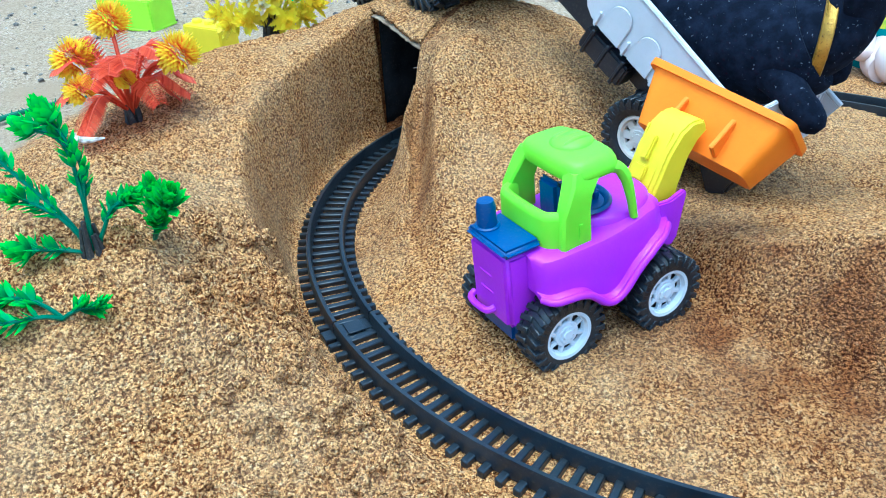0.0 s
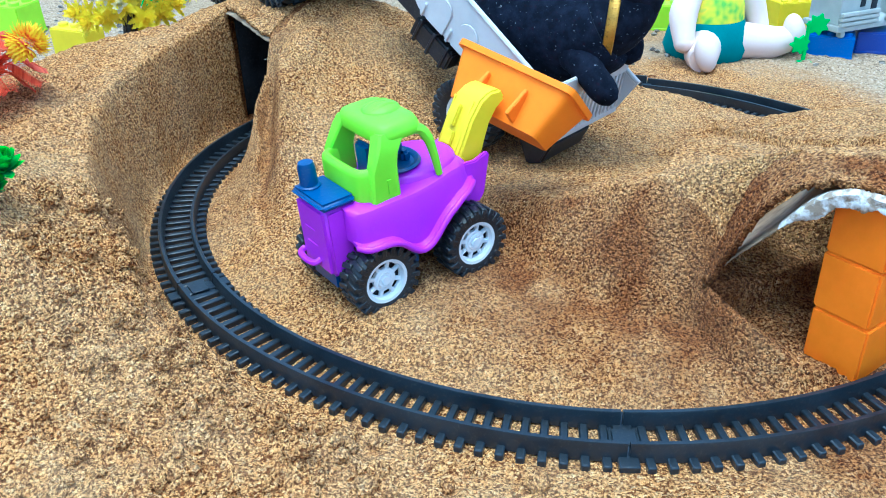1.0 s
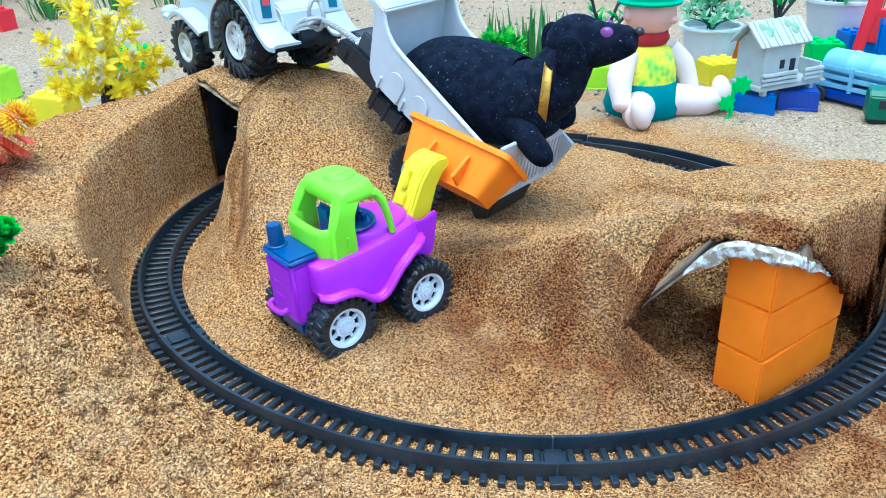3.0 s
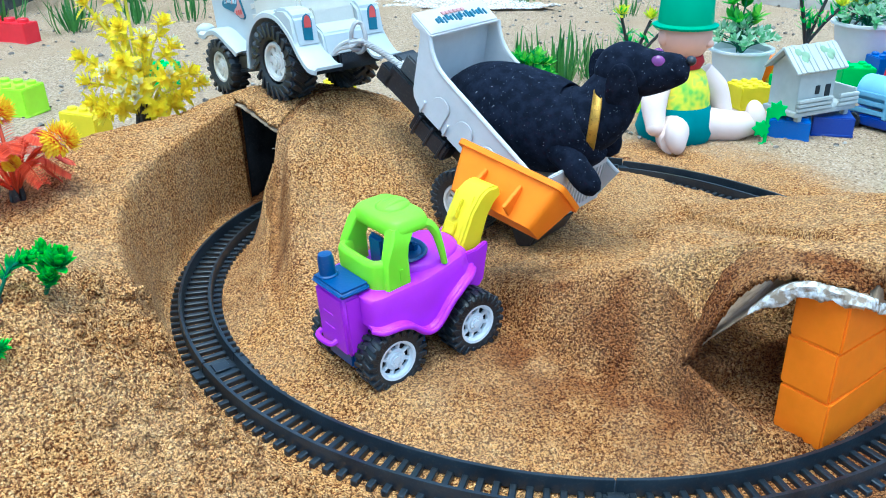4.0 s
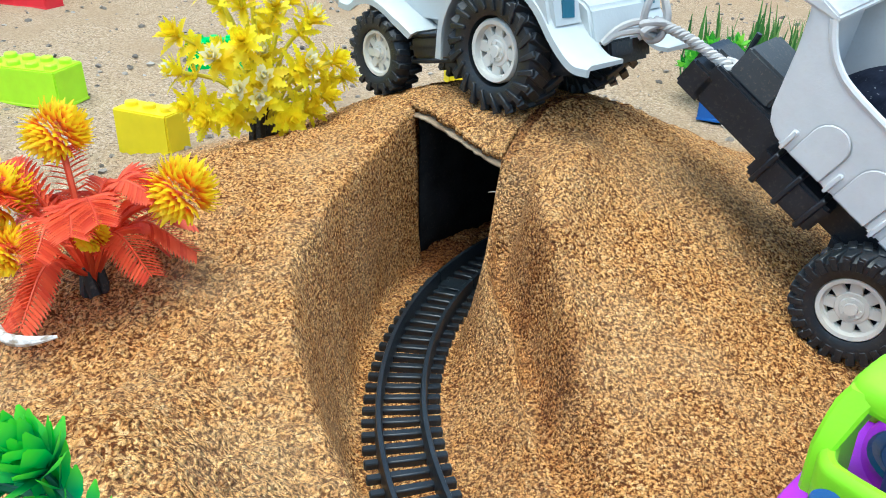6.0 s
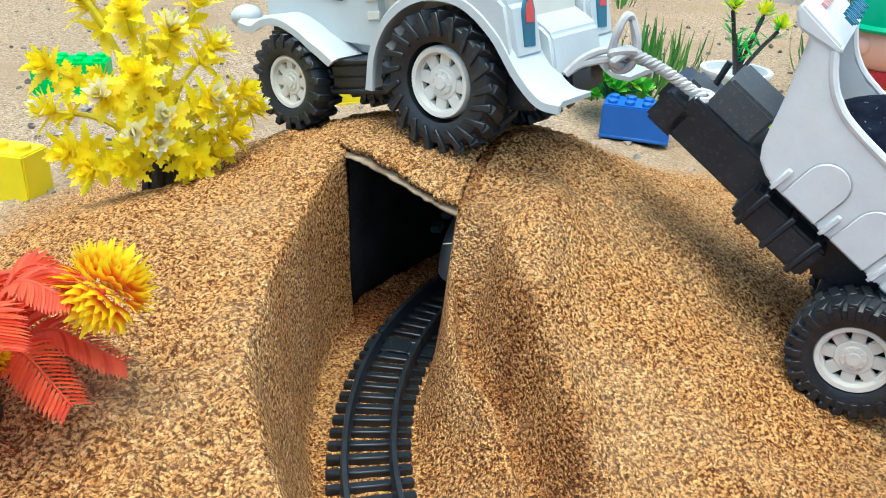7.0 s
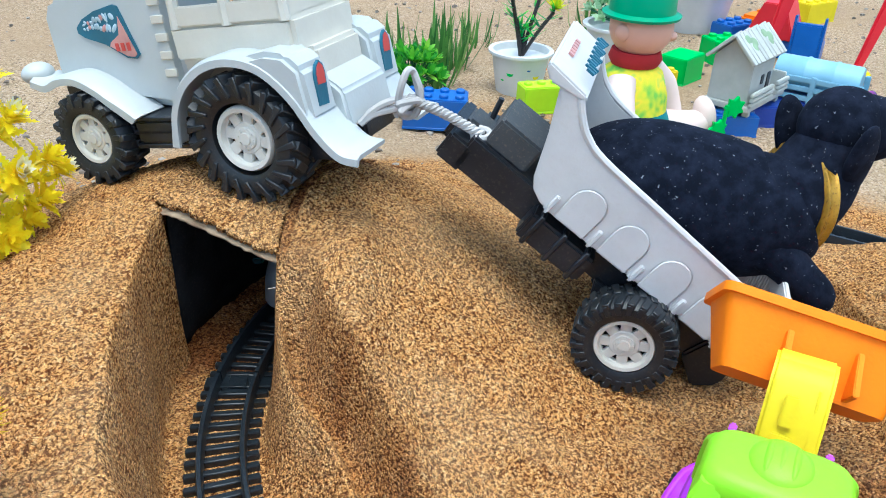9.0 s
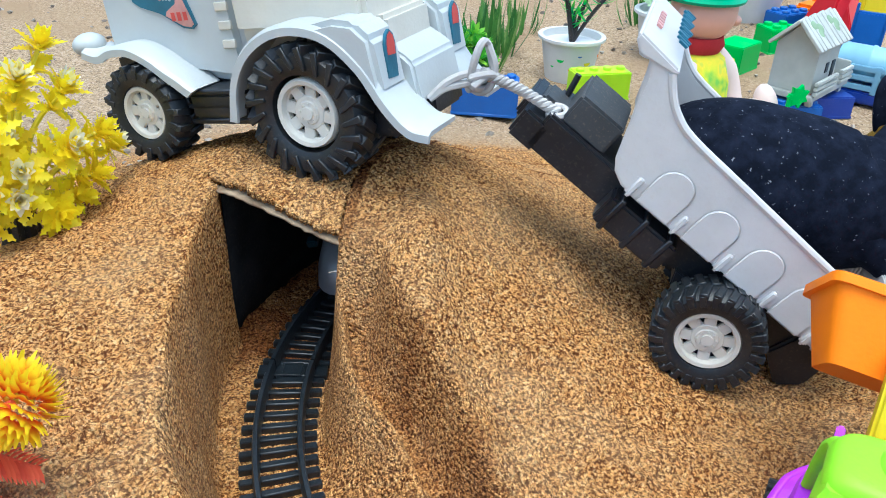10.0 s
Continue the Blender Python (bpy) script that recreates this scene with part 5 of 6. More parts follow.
def blade(bm, root, way, length, width, lift, sides=1, lobes=0, up=Vector((0, 0, 1))):
    """One leaf from root along way: a cupped strip that bends up or down, smooth or with teeth."""
    way = way.normalized()
    side = way.cross(up)
    side = side.normalized() if side.length > 1e-4 else Vector((1, 0, 0))
    nrm = side.cross(way)
    steps = max(3, lobes * 2 + 1)
    rows = []
    along = bm.verts.layers.float.get("along") or bm.verts.layers.float.new("along")
    for k in range(steps + 1):
        t = k / steps
        w = width * math.sin(math.pi * min(0.98, 0.10 + 0.88 * t)) ** 0.7
        if lobes:
            w *= 1.0 if k % 2 else 0.45
        p = root + way * length * t + nrm * lift * length * t * t
        rows.append([bm.verts.new(p + side * w + nrm * 0.25 * w), bm.verts.new(p), bm.verts.new(p - side * w + nrm * 0.25 * w)])
        for v in rows[-1]:
            v[along] = t
    for a, b in zip(rows, rows[1:]):
        bm.faces.new((a[0], a[1], b[1], b[0]))
        bm.faces.new((a[1], a[2], b[2], b[1]))


def rosette(bm, rng, at, way, count, length, width, spread=0.9, lobes=0, lift=-0.2):
    way = Vector(way).normalized()
    side = way.orthogonal().normalized()
    other = way.cross(side)
    for k in range(count):
        a = k * 2.4 + rng.uniform(-0.3, 0.3)
        open_ = spread * (0.25 + 0.75 * k / count) * rng.uniform(0.8, 1.15)
        d = way * math.cos(open_ * 1.5) + (side * math.cos(a) + other * math.sin(a)) * math.sin(open_ * 1.5)
        blade(bm, Vector(at), d, length * rng.uniform(0.75, 1.15), width * rng.uniform(0.8, 1.15), lift, lobes=lobes, up=way)


def yellow_bush():
    rng = random.Random(21)
    base = Vector((-0.143, 1.040, 0.104))
    root = thing("artificial_bush", Matrix.Translation(base), "bright yellow artificial bush stuck in the sand", "artificial plant")
    stems, leaves = bmesh.new(), bmesh.new()
    tips = [(-0.055, -0.010, 0.150), (-0.068, -0.02, 0.085), (-0.075, 0.00, 0.050), (-0.060, -0.03, 0.030), (-0.030, -0.04, 0.070), (-0.020, -0.045, 0.025), (0.010, -0.040, 0.055), (0.030, -0.035, 0.020), (0.045, -0.020, 0.060), (0.060, 0.0, 0.030), (0.050, 0.010, 0.090), (0.040, 0.020, 0.118), (0.020, -0.015, 0.105), (-0.010, -0.02, 0.120), (-0.025, 0.01, 0.172), (-0.005, 0.01, 0.182), (-0.040, 0.01, 0.118), (0.070, 0.015, 0.055), (0.000, 0.03, 0.080), (-0.040, 0.03, 0.06), (0.030, 0.03, 0.04), (-0.005, -0.045, 0.085), (0.078, 0.03, 0.038)]
    low = [(a[0] * 0.62 + rng.uniform(-0.012, 0.012), a[1] - rng.uniform(0.0, 0.012), a[2] * rng.uniform(0.55, 0.75)) for a in tips[::3] if a[2] < 0.14]
    flowers = []
    for n, t in enumerate(tips + low):
        tip = Vector((t[0] * 0.88, t[1], t[2]))
        mid = Vector((t[0] * 0.35, t[1] * 0.35, t[2] * 0.55 + 0.01))
        tube(stems, curve_points([(0, 0, -0.01), mid, tip], 5), [0.0026 - 0.0001 * k for k in range(11)], 6)
        way = (tip - mid).normalized() + Vector((0, -0.35, 0.2))
        rosette(leaves, rng, tip, way, 14, 0.0140, 0.0038, 0.85, 5, 0.25)
        rosette(leaves, rng, tip - way * 0.004, way, 10, 0.0195, 0.0052, 1.05, 6, -0.2)
        for f in (0.62,):
            rosette(leaves, rng, mid.lerp(tip, f), way + Vector((rng.uniform(-0.7, 0.7), rng.uniform(-0.9, 0.2), rng.uniform(-0.5, 0.4))), 8, 0.0185, 0.0050, 1.15, 6, -0.2)
        if n % 2 == 0:
            bloom = bmesh.new()
            rosette(bloom, rng, tip + way * 0.003, way, 18, 0.0120, 0.0028, 0.95, 0, 0.30)
            flowers.append(bloom)
    for bloom in flowers:
        part("flower", bloom, M["cream_petal"], root, "cream white flower with yellow edges")
    part("stem", stems, M["yellow_stem"], root)
    tagged(part("foliage", leaves, M["yellow_leaf"], root), kind="stuff")
    bm = bmesh.new()
    for k in range(7):
        a = k * 0.9
        tube(bm, [(0.010 * math.cos(a), 0.010 * math.sin(a), -0.012), (0.007 * math.cos(a + 0.3), 0.007 * math.sin(a + 0.3), 0.025 + 0.006 * (k % 3))], [0.005, 0.003], 6)
    part("stump", bm, M["stump"], root, "dark plastic stump")


yellow_bush()


def red_plant():
    rng = random.Random(5)
    base = Vector((-0.206, 0.770, 0.104))
    root = thing("artificial_flower_plant", Matrix.Translation(base), "red fern-like artificial plant with orange yellow flower heads", "artificial plant")
    fronds = bmesh.new()
    for k in range(22):
        a = k * 2.4 + 0.4
        r = 0.046 + 0.018 * rng.random()
        tip = Vector((r * math.cos(a), r * math.sin(a), 0.018 + 0.046 * rng.random() - (0.026 if k % 4 == 0 else 0)))
        mid = Vector((tip.x * 0.5, tip.y * 0.5, tip.z * 0.6 + 0.026))
        line = curve_points([(0, 0, 0.004), mid, tip], 9)
        tube(fronds, line, [0.0015 - 0.00006 * j for j in range(len(line))], 5)
        for j in range(4, len(line) - 1):
            way = (line[j + 1] - line[j - 1]).normalized()
            s = way.cross(Vector((0, 0, 1))).normalized()
            ln = 0.0125 * math.sin(math.pi * (j - 2) / (len(line) - 1)) + 0.003
            for sg in (-1, 1):
                blade(fronds, line[j], s * sg + way * 0.55, ln, 0.0012, -0.15)
                blade(fronds, line[j].lerp(line[j + 1], 0.5), s * sg + way * 0.55, ln, 0.0011, -0.15)
    part("fronds", fronds, M["red_leaf"], root)
    heads, stems = bmesh.new(), bmesh.new()
    for c, rad in (((0.058, -0.012, 0.060), 0.022), ((-0.014, 0.026, 0.080), 0.021), ((-0.040, -0.002, 0.054), 0.023), ((-0.030, -0.024, 0.034), 0.016), ((0.015, -0.03, 0.044), 0.010)):
        c = Vector(c)
        tube(stems, curve_points([(0, 0, 0), (c.x * 0.4, c.y * 0.4, c.z * 0.7), c], 5), 0.0018, 6)
        head = bmesh.new()
        for k in range(230):
            z = 1 - 1.7 * (k + 0.5) / 230
            a = k * 2.4
            q = math.sqrt(max(0, 1 - z * z))
            d = Vector((q * math.cos(a), q * math.sin(a), z))
            blade(head, c + d * rad * 0.50, d + Vector((rng.uniform(-0.15, 0.15), rng.uniform(-0.15, 0.15), 0.1)), rad * rng.uniform(0.30, 0.50), 0.0030, 0.25, lobes=1, up=d.orthogonal())
        part("flower_head", head, M["marigold"], root, "orange and yellow frilled flower head")
    part("stem", stems, M["red_leaf"], root)
    bm = bmesh.new()
    for k in range(5):
        tube(bm, [(0.006 * math.cos(k * 1.3), 0.006 * math.sin(k * 1.3), -0.012), (0.004 * math.cos(k), 0.004 * math.sin(k), 0.012)], [0.004, 0.0025], 6)
    part("stump", bm, M["stump"], root)


red_plant()


def succulent(name, base, branches, label, stump=True):
    """Wiry stems with leaf pairs that end in dense rosettes of small spoon-shaped leaves."""
    rng = random.Random(len(branches) * 7 + 3)
    root = thing(name, Matrix.Translation(base), label, "artificial plant")
    stems, leaves = bmesh.new(), bmesh.new()
    for pts, full in branches:
        line = curve_points([(0, 0, 0.0), *pts], 6)
        tube(stems, line, [0.0015 - 0.00003 * j for j in range(len(line))], 6)
        n = len(line)
        for j in range(int(n * 0.42), n - 1):
            way = (line[j + 1] - line[j - 1]).normalized()
            s = way.orthogonal().normalized()
            for q in range(3):
                d = Matrix.Rotation(rng.uniform(0, 6.3), 3, way) @ s
                blade(leaves, line[j], d + way * 0.8, rng.uniform(0.0075, 0.0115), 0.0019, 0.2)
        way = (line[-1] - line[-4]).normalized() + Vector((0, -0.15, 0.35))
        rosette(leaves, rng, line[-1] - way * 0.004, way, round(26 * full), 0.0125 * full, 0.0034 * full, 1.05, 0, 0.35)
        rosette(leaves, rng, line[-1], way, round(22 * full), 0.0105 * full, 0.0032 * full, 0.80, 0, 0.45)
        rosette(leaves, rng, line[-1] + way * 0.003, way, round(16 * full), 0.0080 * full, 0.0028 * full, 0.50, 0, 0.5)
    part("stem", stems, M["stem"], root)
    tagged(part("foliage", leaves, M["green_leaf"], root), kind="stuff")
    if stump:
        bm = bmesh.new()
        for k in range(7):
            a = k * 0.95
            tube(bm, [(0.007 * math.cos(a), 0.007 * math.sin(a), -0.010), (0.0035 * math.cos(a), 0.0035 * math.sin(a), 0.014 + 0.005 * (k % 3))], [0.0030, 0.0012], 7)
        part("stump", bm, M["stump"], root, "black plastic stump")


succulent("artificial_plant", (-0.112, 0.488, 0.126), [
    ([(0.000, 0.004, 0.030), (0.002, 0.008, 0.056), (-0.012, 0.012, 0.082)], 1.0),
    ([(0.000, 0.004, 0.036), (-0.006, 0.010, 0.066), (-0.026, 0.014, 0.074)], 0.9),
    ([(-0.014, 0.002, 0.026), (-0.036, 0.006, 0.048), (-0.052, 0.010, 0.064)], 1.0),
    ([(-0.012, 0.000, 0.022), (-0.028, 0.000, 0.034), (-0.040, 0.002, 0.038)], 0.85),
    ([(-0.008, -0.006, 0.006), (-0.020, -0.010, 0.009), (-0.034, -0.012, 0.010)], 1.0),
    ([(0.008, 0.004, 0.016), (0.015, 0.006, 0.028), (0.026, 0.008, 0.033)], 0.8),
], "green artificial succulent plant with a black stump on sand")
succulent("artificial_sprig", (-0.088, 0.510, 0.118), [([(0.006, 0.000, 0.012), (0.012, 0.000, 0.024), (0.018, -0.002, 0.034)], 1.1), ([(0.004, 0.002, 0.010), (0.005, 0.004, 0.022), (0.006, 0.006, 0.034)], 1.0), ([(0.006, -0.002, 0.010), (0.010, -0.006, 0.018), (0.013, -0.010, 0.025)], 0.8)], "small green artificial sprig stuck in the sand", stump=False)
succulent("artificial_sprig", (-0.116, 0.446, 0.110), [([(-0.010, 0.002, 0.007), (-0.022, 0.004, 0.010), (-0.036, 0.006, 0.010)], 0.9), ([(-0.008, -0.006, 0.005), (-0.020, -0.012, 0.006), (-0.034, -0.016, 0.006)], 0.8), ([(0.006, 0.0, 0.004), (0.014, 0.002, 0.006), (0.022, 0.002, 0.006)], 0.5)], "low green artificial sprig lying on sand", stump=False)

bm = bmesh.new()
tube(bm, curve_points([(-0.014, 0.006, 0.004), (-0.008, -0.004, 0.003), (0.004, -0.008, 0.003), (0.018, -0.006, 0.004)], 6), [0.0008 + 0.0022 * math.sin(math.pi * k / 18) for k in range(19)], 8)
thing("shell_sliver", pose(-0.222, 0.712, 0.106), "curved white sliver lying on the sand", "sliver", shape=bm, mat=M["paper"])


# ---- a fibre hanging at the tunnel's mouth ----
bm = bmesh.new()
tube(bm, curve_points([(0.047, 0.897, 0.104), (0.044, 0.896, 0.090), (0.045, 0.898, 0.072), (0.041, 0.897, 0.056)], 6), 0.0004, 5)
tube(bm, curve_points([(0.047, 0.897, 0.102), (0.040, 0.902, 0.101), (0.034, 0.906, 0.099)], 5), 0.0004, 5)
thing("dry_fibre", Matrix(), "thin pale dry fibre hanging from the card", "fibre", shape=bm, mat=M["paper"])


# ---- a green twig on the dirt ----
bm = bmesh.new()
line = curve_points([(0.0, 0.0, 0.006), (0.04, 0.035, 0.012), (0.09, 0.085, 0.012), (0.12, 0.12, 0.006)], 8)
tube(bm, line, [0.0042 - 0.00008 * k for k in range(len(line))], 8)
for k, p in enumerate(line[2:-1]):
    tube(bm, [p, p + Vector((0.004 * math.sin(k * 2.1), 0.004 * math.cos(k * 2.1), 0.006))], [0.0014, 0.0005], 5)
thing("twig", pose(-0.530, 0.995, float(ground_height(np.array([-0.50]), np.array([1.04]))[0]) - 0.004), "dark teal green prickly plastic twig on the dirt", "twig", shape=bm, mat=M["stem"])


# ---- loose bricks in the yard ----
YARD = -0.016
studded_brick("toy_brick", pose(-0.775, 2.170, 0.0, 0, 0, -27), (0.178, 0.048, 0.050), (4, 1), M["red"], "red toy brick on the dirt yard")
studded_brick("toy_brick", pose(-0.502, 1.480, 0.0, 2, 0, -22), (0.118, 0.056, 0.052), (4, 2), M["lime"], "lime green toy brick on the dirt yard")
studded_brick("toy_brick", pose(-0.292, 1.240, 0.0, 0, 0, -28), (0.072, 0.036, 0.062), (3, 1), M["yellow"], "yellow toy brick at the edge of the sand")
studded_brick("toy_brick", pose(-0.282, 1.635, 0.0, 0, 0, -5), (0.095, 0.045, 0.046), (4, 2), M["leafgreen"], "green toy brick behind the yellow bush")
studded_brick("toy_brick", pose(0.085, 1.560, 0.0, 0, 0, 12), (0.060, 0.030, 0.020), (3, 1), M["yellow"], "flat yellow toy brick behind the tractor")
studded_brick("toy_brick", pose(0.430, 1.392, -0.006, 0, 0, -32), (0.088, 0.050, 0.044), (4, 2), M["blue"], "blue toy brick half sunk in sand")
studded_brick("toy_brick", pose(0.628, 1.405, YARD, 0, 0, -12), (0.085, 0.036, 0.042), (4, 1), M["lime"], "lime yellow toy brick beside a dotted pot")
studded_brick("toy_brick", pose(0.835, 1.405, YARD, 0, 0, 8), (0.060, 0.056, 0.042), (3, 3), M["yellow"], "yellow toy brick behind the doll")
studded_brick("toy_brick", pose(1.090, 1.505, YARD, 0, 0, -10), (0.062, 0.050, 0.044), (2, 2), M["leafgreen"], "bright green toy brick behind the little house")
studded_brick("toy_brick", pose(1.215, 1.600, YARD, 0, 0, 5), (0.075, 0.050, 0.040), (3, 2), M["blue"], "blue toy brick beside a white pot")
studded_brick("toy_brick", pose(1.520, 1.66, YARD, 0, 0, 4), (0.100, 0.050, 0.048), (4, 2), M["yellow"], "yellow toy brick far back in the yard")
studded_brick("toy_brick", pose(0.935, 1.445, YARD, 0, 0, 20), (0.070, 0.050, 0.046), (0, 0), M["leafgreen"], "bright green toy block behind the doll")
for name, off, mat in (("toy_block", 0.0, "orange"), ("toy_block", 0.022, "yellow"), ("toy_block", -0.020, "deep_blue")):
    bm = bmesh.new()
    box(bm, -0.010, 0.010, -0.028, 0.028, 0, 0.054, 0.004)
    thing(name, pose(0.936 + off * 0.8, 1.580 - off * 0.5, YARD, 0, 24, -32), "leaning %s toy block" % mat.replace("_", " "), "toy block", "leaning blocks", bm, M[mat])


# ---- little white house on blue bricks ----
M["plaster"] = plastic("grey_white_plaster", (0.46, 0.475, 0.44), 0.7, 0.12, 0.15)
M["moss"] = plastic("painted_moss", (0.25, 0.36, 0.22), 0.8, 0.1, 0.3)


def little_house():
    at = pose(0.866, 1.240, 0.029, 0, 0, 20) @ Matrix.Diagonal((0.92, 0.92, 1.0, 1))
    root = thing("toy_house", at, "small grey white model house with mossy slatted roof", "toy house")
    bm = bmesh.new()
    box(bm, -0.072, 0.072, -0.036, 0.040, -0.004, 0.004, 0.001)
    part("platform", bm, M["plaster"], root)
    for x, y in ((-0.055, -0.028), (0.055, -0.028), (-0.055, 0.030), (0.055, 0.030)):
        bm = bmesh.new()
        box(bm, x - 0.005, x + 0.005, y - 0.005, y + 0.005, -0.013, -0.003, 0.001)
        part("foot", bm, M["plaster"], root)
    bm = bmesh.new()
    prism(bm, [(-0.032, 0.004), (0.032, 0.004), (0.032, 0.066), (0.0, 0.096), (-0.032, 0.066)], -0.042, 0.042, 0.001, pose(-0.022, 0.004, 0, 0, 0, 90))
    part("wall", bm, M["plaster"], root)
    # black blocks on the wall stand for the shade inside its openings
    for x, w, z0, z1 in ((0.004, 0.006, 0.018, 0.042), (-0.020, 0.005, 0.028, 0.042)):
        bm = bmesh.new()
        box(bm, x - w, x + w, -0.0295, -0.0275, z0, z1, 0.0006, segments=1)
        part("opening_shade", bm, M["black"], root, "black block for the shade in an opening")
    for side in (-1, 1):
        for k in range(12):
            bm = bmesh.new()
            m = pose(-0.0215 + (k - 5.5) * 0.0098, 0.004, 0.100) @ pose(0, 0, 0, -side * 42 if side > 0 else 42)
            y0, y1 = sorted((0.0, side * 0.052))
            box(bm, -0.0046, 0.0046, y0, y1, -0.002 + 0.0006 * (k % 2), 0.0026 + 0.0008 * (k % 3), 0.0008, m, 1)
            part("roof_slat", bm, M["plaster"], root)
        for cx in (-0.050, 0.008):
            bm = bmesh.new()
            m = pose(cx, 0.004, 0.100) @ pose(0, 0, 0, -side * 42 if side > 0 else 42)
            for q in range(4):
                blob(bm, (0.007 * math.cos(q * 1.7), side * (0.020 + 0.008 * math.sin(q * 2.1)), 0.0034), (0.008, 0.008, 0.0016), m, detail=(10, 6))
            part("moss_patch", bm, M["moss"], root, "dull green moss patch")
    for k in range(3):
        bm = bmesh.new()
        box(bm, -0.070, 0.010, -0.040, -0.034, 0.005 + 0.007 * k, 0.0105 + 0.007 * k, 0.001)
        part("fence_log", bm, M["plaster"], root)
        bm = bmesh.new()
        box(bm, 0.026, 0.072, -0.040, -0.034, 0.005 + 0.007 * k, 0.0105 + 0.007 * k, 0.001)
        part("fence_log", bm, M["plaster"], root)
    bm = bmesh.new()
    box(bm, 0.066, 0.072, -0.034, 0.038, 0.004, 0.030, 0.001)
    box(bm, 0.012, 0.066, 0.034, 0.039, 0.004, 0.026, 0.001)
    part("yard_wall", bm, M["plaster"], root)


little_house()
studded_brick("toy_brick", pose(0.828, 1.226, YARD, 0, 0, -26), (0.066, 0.056, 0.032), (3, 2), M["blue"], "blue toy brick under the model house", "house bricks")
studded_brick("toy_brick", pose(0.905, 1.238, YARD, 0, 0, -18), (0.064, 0.058, 0.032), (0, 0), M["deep_blue"], "deep blue toy brick under the model house", "house bricks")


def toy_tree():
    bm = bmesh.new()
    tube(bm, [(0, 0, 0), (0, 0, 0.060)], 0.003, 8)
    for (cx, cz, r) in ((0.012, 0.056, 0.017), (-0.008, 0.026, 0.015)):
        pts = [(cx + r * (1.0 if k % 2 else 0.62) * math.cos(k * math.pi / 7), cz + r * (1.0 if k % 2 else 0.62) * math.sin(k * math.pi / 7)) for k in range(14)]
        prism(bm, pts, -0.003, 0.003, 0.0008)
    box(bm, -0.012, 0.012, -0.008, 0.008, -0.002, 0.003, 0.001)
    thing("toy_tree", pose(0.772, 1.186, YARD, 0, 0, -12), "flat bright green toy tree on sand", "toy tree", shape=bm, mat=M["leafgreen"])


toy_tree()


# ---- pots ----
M["pot_white"] = plastic("white_pot_plastic", (0.70, 0.70, 0.69), 0.45, 0.08, 0.08)


def pot(at, r, h, label):
    bm = bmesh.new()
    lathe(bm, [(0, 0), (r * 0.74, 0), (r * 0.97, h * 0.94), (r * 1.08, h * 0.94), (r * 1.08, h), (r * 0.93, h), (r * 0.90, h * 0.84), (0, h * 0.84)], 36)
    return thing("plant_pot", at, label, "plant pot", shape=bm, mat=M["pot_white"])


p = pot(pose(0.640, 1.500, YARD), 0.048, 0.068, "white pot with coloured dots")
for k, (deg, z, mat) in enumerate(((215, 0.040, "leafgreen"), (240, 0.026, "orange"), (255, 0.048, "blue"), (275, 0.036, "yellow"), (300, 0.022, "red"), (195, 0.028, "leafgreen"), (320, 0.044, "orange"), (262, 0.022, "stump"))):
    bm = bmesh.new()
    lathe(bm, [(0.0065 - 0.0010 * (k % 3), 0), (0.0060 - 0.0010 * (k % 3), 0.0010), (0, 0.0012)], 16)
    rr = 0.046 * (0.74 + 0.23 * z / 0.062) - 0.0002
    part("dot", bm, M[mat], p, at=pose(rr * math.cos(radians(deg)), rr * math.sin(radians(deg)), z, 0, 90 - 8, deg))


def bloom_plant(at, scale, label):
    rng = random.Random(int(at[0] * 100))
    root = thing("artificial_flower_plant", pose(*at), label, "artificial plant")
    dark, leaves, heads = bmesh.new(), bmesh.new(), bmesh.new()
    for tip in ((-0.022, 0.0, 0.085), (0.045, -0.005, 0.060), (0.008, 0.01, 0.040), (-0.012, 0.0, 0.055), (0.030, 0.01, 0.075)):
        tip = Vector(tip) * scale
        line = curve_points([(0, 0, 0), tip * 0.5 + Vector((0, 0, 0.004)), tip], 5)
        tube(dark, line, [0.0026 * scale] * len(line), 6)
        for j in range(4, len(line), 2):
            for _ in range(3):
                d = Vector((rng.uniform(-1, 1), rng.uniform(-1, 1), rng.uniform(0, 0.8)))
                blade(leaves, line[j], d, 0.022 * scale, 0.0024 * scale, 0.2)
    for c in ((-0.022, 0.0, 0.088), (0.048, -0.005, 0.064), (0.030, 0.01, 0.078)):
        rosette(heads, rng, Vector(c) * scale, (0, -0.2, 1), 34, 0.018 * scale, 0.0028 * scale, 1.0, 0, 0.2)
    part("stem", dark, M["stump"], root, "dark brown stems")
    tagged(part("foliage", leaves, M["green_leaf"], root), kind="stuff")
    tagged(part("bloom", heads, M["bloom"], root), kind="stuff")


bloom_plant((0.640, 1.500, 0.038), 1.15, "artificial plant with yellow blooms in a dotted pot")
bloom_plant((1.05, 1.640, 0.040), 1.25, "artificial plant with yellow blooms behind the model house")
bloom_plant((1.16, 1.700, 0.035), 1.0, "artificial plant with yellow blooms beside a white pot")


